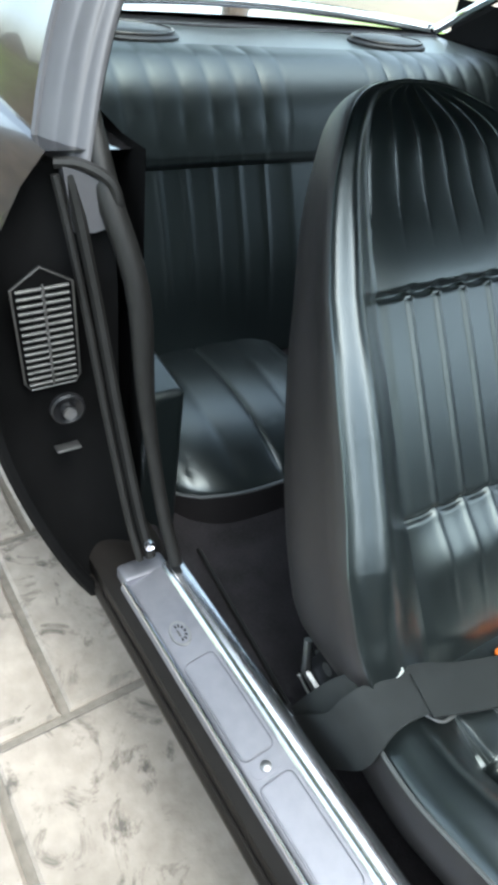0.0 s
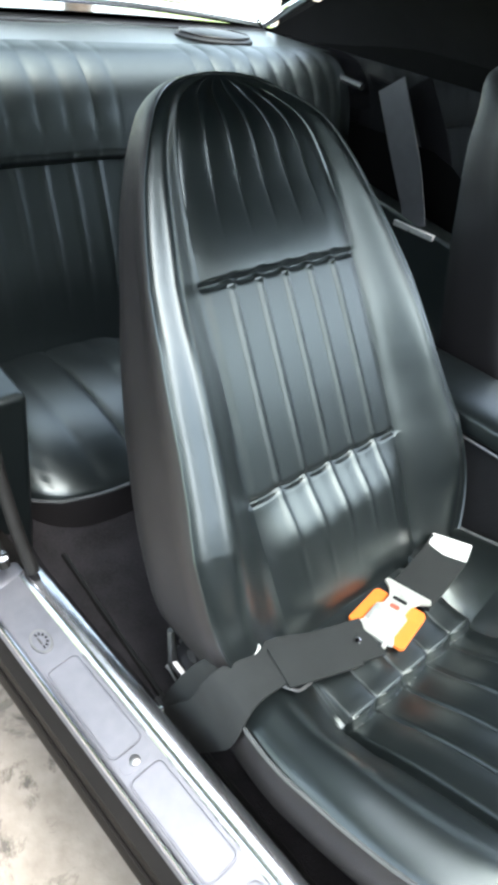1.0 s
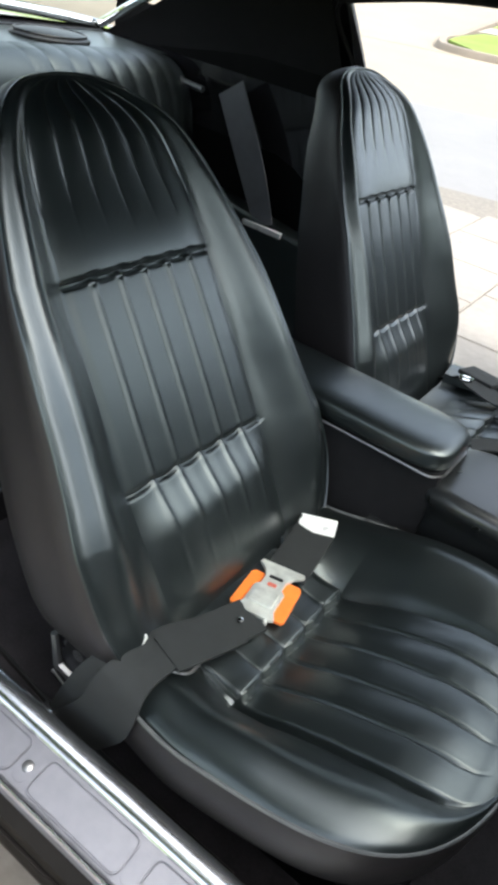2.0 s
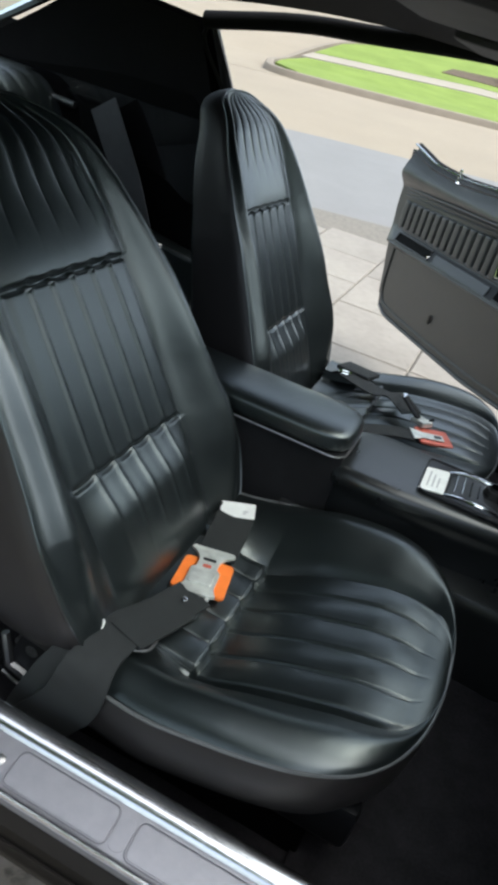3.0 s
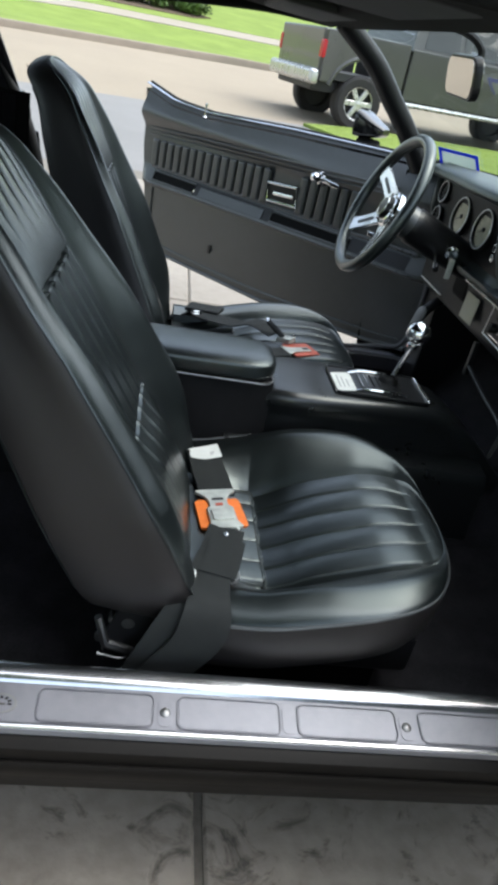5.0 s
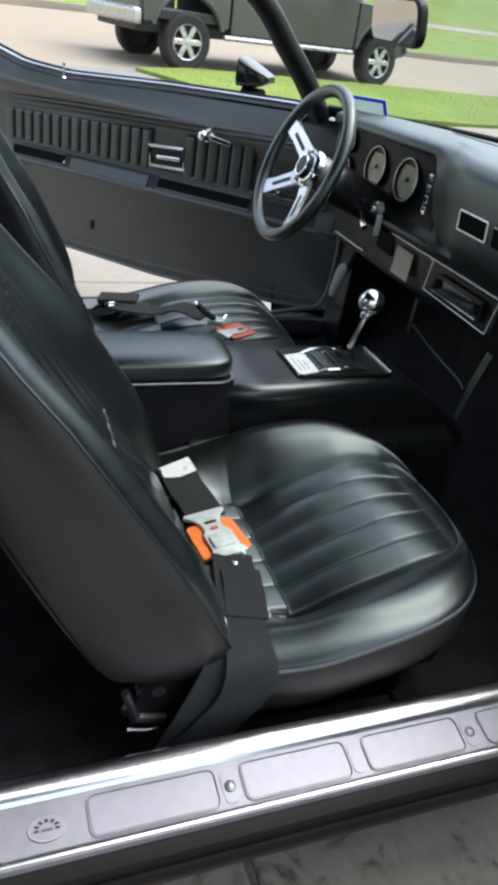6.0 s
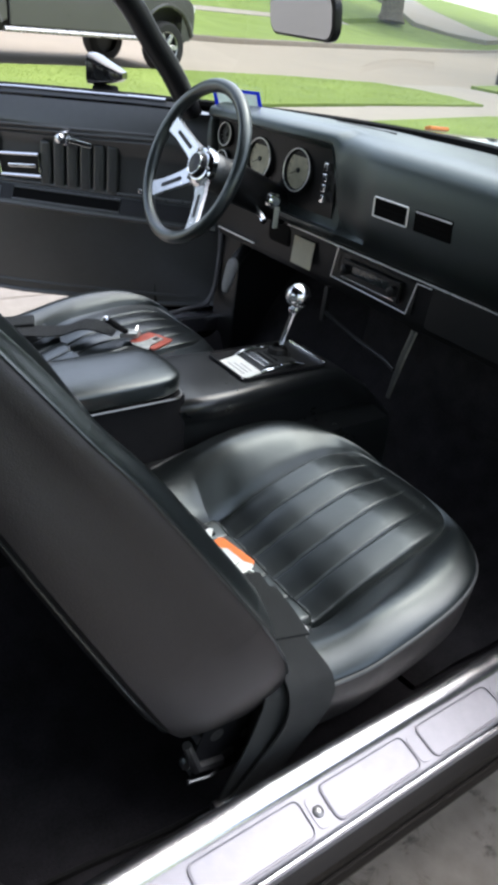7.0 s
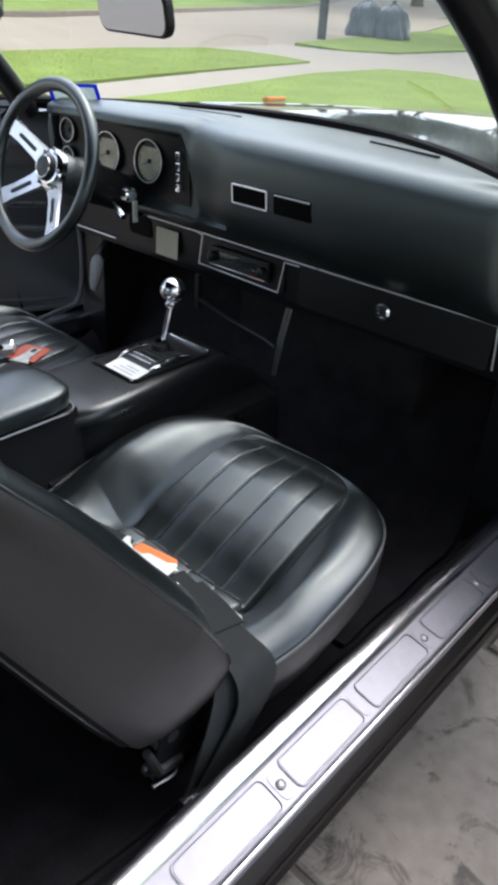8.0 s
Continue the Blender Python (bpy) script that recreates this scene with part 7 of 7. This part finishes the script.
for y in (-0.06, TW - 0.16):
    tpart("headlamp", box(3.76, 3.955, y - 0.035, y + 0.27, 0.82, 0.965, 0.045, 3), LABEL, None, "clear headlamp")
tpart("wing_mirror", box(2.42, 2.56, -0.34, -0.12, 1.14, 1.34, 0.04, 3), TRUCK_TRIM, None, "dark side mirror")
for x in (0, WB):
    for y, e in ((0.02, -1), (TW - 0.02, 1)):
        m = Matrix.Translation((x, y, 0.357)) @ Matrix.Rotation(radians(90), 4, "X")
        wl = tpart("wheel", lathe([(0.22, -0.12), (0.315, -0.125), (0.348, -0.10), (0.357, -0.05), (0.357, 0.05), (0.348, 0.10), (0.315, 0.125), (0.22, 0.12), (0.21, 0.0), (0.22, -0.12)], m, 36, None, False), TYRE, None, "black all-terrain tyre")
        bm = lathe([(0.02, -0.03), (0.21, -0.03), (0.215, 0.0), (0.21, 0.03), (0.02, 0.03)], m, 32)
        tpart("rim", bm, TRUCK_TRIM, wl)
        for k in range(6):
            tpart("rim_spoke", box(0.03, 0.215, -0.036, 0.036, -0.02, 0.02, 0.01, 1, m @ Matrix.Translation((0, 0, -0.085 if e > 0 else 0.085)) @ Matrix.Rotation(k * 1.0472, 4, "Z")), RIM, wl, "alloy spoke")
        tpart("rim_lip", tube([m @ Vector((0.215 * math.cos(a), 0.215 * math.sin(a), 0.10 if e < 0 else -0.10)) for a in np.linspace(0, 6.283, 30, endpoint=False)], 0.012, 6, True), RIM, wl)
        tpart("hub_cap", lathe([(0.06, 0), (0.055, 0.03), (0.02, 0.04)], m @ Matrix.Translation((0, 0, 0.07)) if e < 0 else m @ Matrix.Translation((0, 0, -0.10)), 14), RIM, wl)

# ---- rubbish bags, post and far house ----
def bag(x, y, r, h, seed):
    z = ground_z(x, y)
    rng = random.Random(seed)
    ph = [rng.uniform(0, 6.28) for _ in range(4)]
    t = thing("rubbish_bag", (x, y, z), "full blue-grey rubbish bag tied at the top on the grass", "bag", "rubbish bags")
    def pt(u, v):
        a, k = 2 * math.pi * u, v
        sq = (abs(math.cos(a)) ** 3.2 + abs(math.sin(a)) ** 3.2) ** (-1 / 3.2)
        rad = r * sq * interp(k, [(0, 1.10), (0.08, 1.12), (0.35, 1.0), (0.6, 0.93), (0.78, 0.80), (0.90, 0.52), (0.96, 0.26), (1.0, 0.08)])
        rad *= 1 + 0.06 * math.sin(5 * a + ph[0] + 3 * k) + 0.05 * math.sin(9 * a + 8 * k + ph[1]) + 0.03 * math.sin(17 * a - 5 * k + ph[3])
        return (x + rad * math.cos(a), y + rad * math.sin(a), z + 0.02 + h * k + 0.02 * math.sin(7 * a + ph[2]) * k)
    bm = sheet(pt, lin(0, 1, 36), lin(0, 1, 18))
    bmesh.ops.remove_doubles(bm, verts=bm.verts, dist=1e-4)
    part("sack", bm, BAG, t)
    part("tied_neck", lathe([(0.07 * r, 0), (0.10 * r, 0.05), (0.17 * r, 0.11), (0.02, 0.12)], Matrix.Translation((x, y, z + h * 0.97)), 12), BAG, t)


bag(18.55, 11.85, 0.42, 0.86, 1)
bag(18.9, 11.25, 0.42, 0.82, 2)
px, py = 17.2, 12.3
post = thing("post", (px, py, ground_z(px, py)), "dark wooden sign post on the grass island", "post")
part("pole", tube([(px, py, ground_z(px, py) - 0.2), (px, py, ground_z(px, py) + 2.6)], 0.12, 10), POST, post)


def house(x, y, w, d, h, rot, label):
    z = ground_z(x, y) - 0.3
    t = thing("house", (x, y, z), label, "house", "far houses")
    m = Matrix.Translation((x, y, z)) @ Matrix.Rotation(radians(rot), 4, "Z")
    part("wall", box(-w / 2, w / 2, -d / 2, d / 2, 0, h, 0, 1, m), WALL_FAR, t, "", False)
    prof = [(-d / 2 - 0.5, h), (d / 2 + 0.5, h), (0, h + d * 0.32)]
    part("roof", loft([[m @ Vector((s * (w / 2 + 0.5 - (1.5 if zz > h else 0)), yy, zz)) for yy, zz in prof] for s in (-1, 1)], True, True), SHINGLE, t, "", False)
    for k in range(4):
        wx = -w / 2 + (k + 0.5) * w / 4
        win = part("window", box(wx - 0.6, wx + 0.6, -d / 2 - 0.04, -d / 2 + 0.02, 0.9, 2.2, 0, 1, m), DARK_GLASS, t, "", False)
        part("window_frame", box(wx - 0.68, wx + 0.68, -d / 2 - 0.03, -d / 2 + 0.02, 0.82, 0.9, 0, 1, m), LABEL, win, "", False)


house(-2, 78, 20, 10, 3.2, 8, "low brick house beyond the far lawn")
house(42, 66, 18, 10, 3.2, 24, "low brick house behind a shade tree")

# ---- stamped concrete slabs of the driveway ----
SLAB_MESH = {}


def slab_mesh(w, d, mat):
    key = (round(w, 3), round(d, 3), mat.name)
    if key not in SLAB_MESH:
        bm = box(-w / 2, w / 2, -d / 2, d / 2, -0.03, 0.0)
        bmesh.ops.bevel(bm, geom=[e for e in bm.edges if all(v.co.z > -0.001 for v in e.verts)], offset=0.006, segments=1, affect="EDGES", profile=0.5)
        me = bpy.data.meshes.new("slab")
        bm.to_mesh(me)
        bm.free()
        me.materials.append(mat)
        SLAB_MESH[key] = me
    return SLAB_MESH[key]


drive = strip_poly([(-2.8, -2.6), (3.4, -2.6), (3.4, 4.25), (-0.2, 4.25), (-2.8, 3.5)], 0.004, JOINT, "driveway", "stamped stone-pattern concrete driveway with sunken joints")
rng = random.Random(4)
COLUMNS = ((-2.75, -2.05, 0.1), (-2.05, -1.55, -0.2), (-1.55, -1.08, 0.05), (-1.08, -0.61, -0.76), (-0.61, -0.14, -0.85), (-0.14, 0.365, -0.993), (0.365, 1.04, -0.993), (1.04, 1.55, -0.72), (1.55, 2.2, -0.9), (2.2, 2.75, -0.65), (2.75, 3.35, -0.85))
for k, (x0, x1, at) in enumerate(COLUMNS):
    pitch = (0.50, 0.62, 0.58, 0.54, 0.50, 0.55, 0.55, 0.60, 0.52, 0.57, 0.62)[k]
    y0 = at - pitch * math.ceil((at + 2.55) / pitch) + pitch
    limit = 4.2 if x0 > -0.3 else 4.2 + (x0 + 0.3) * 0.27
    while y0 + pitch < limit:
        gap, mat = (0.007, SLAB_PALE) if y0 > 0.55 else (0.016, SLAB)
        ob = new("slab", slab_mesh(x1 - x0 - gap, pitch - gap, mat))
        cx, cyy = (x0 + x1) / 2, y0 + pitch / 2
        ob.matrix_basis = Matrix.Translation((cx, cyy, ground_z(cx, cyy) + 0.016 + rng.uniform(-0.0015, 0.0015))) @ Matrix.Rotation(math.atan(0.0405), 4, "X") @ Matrix.Rotation(-math.atan(0.015), 4, "Y")
        ob.parent = drive
        y0 += pitch
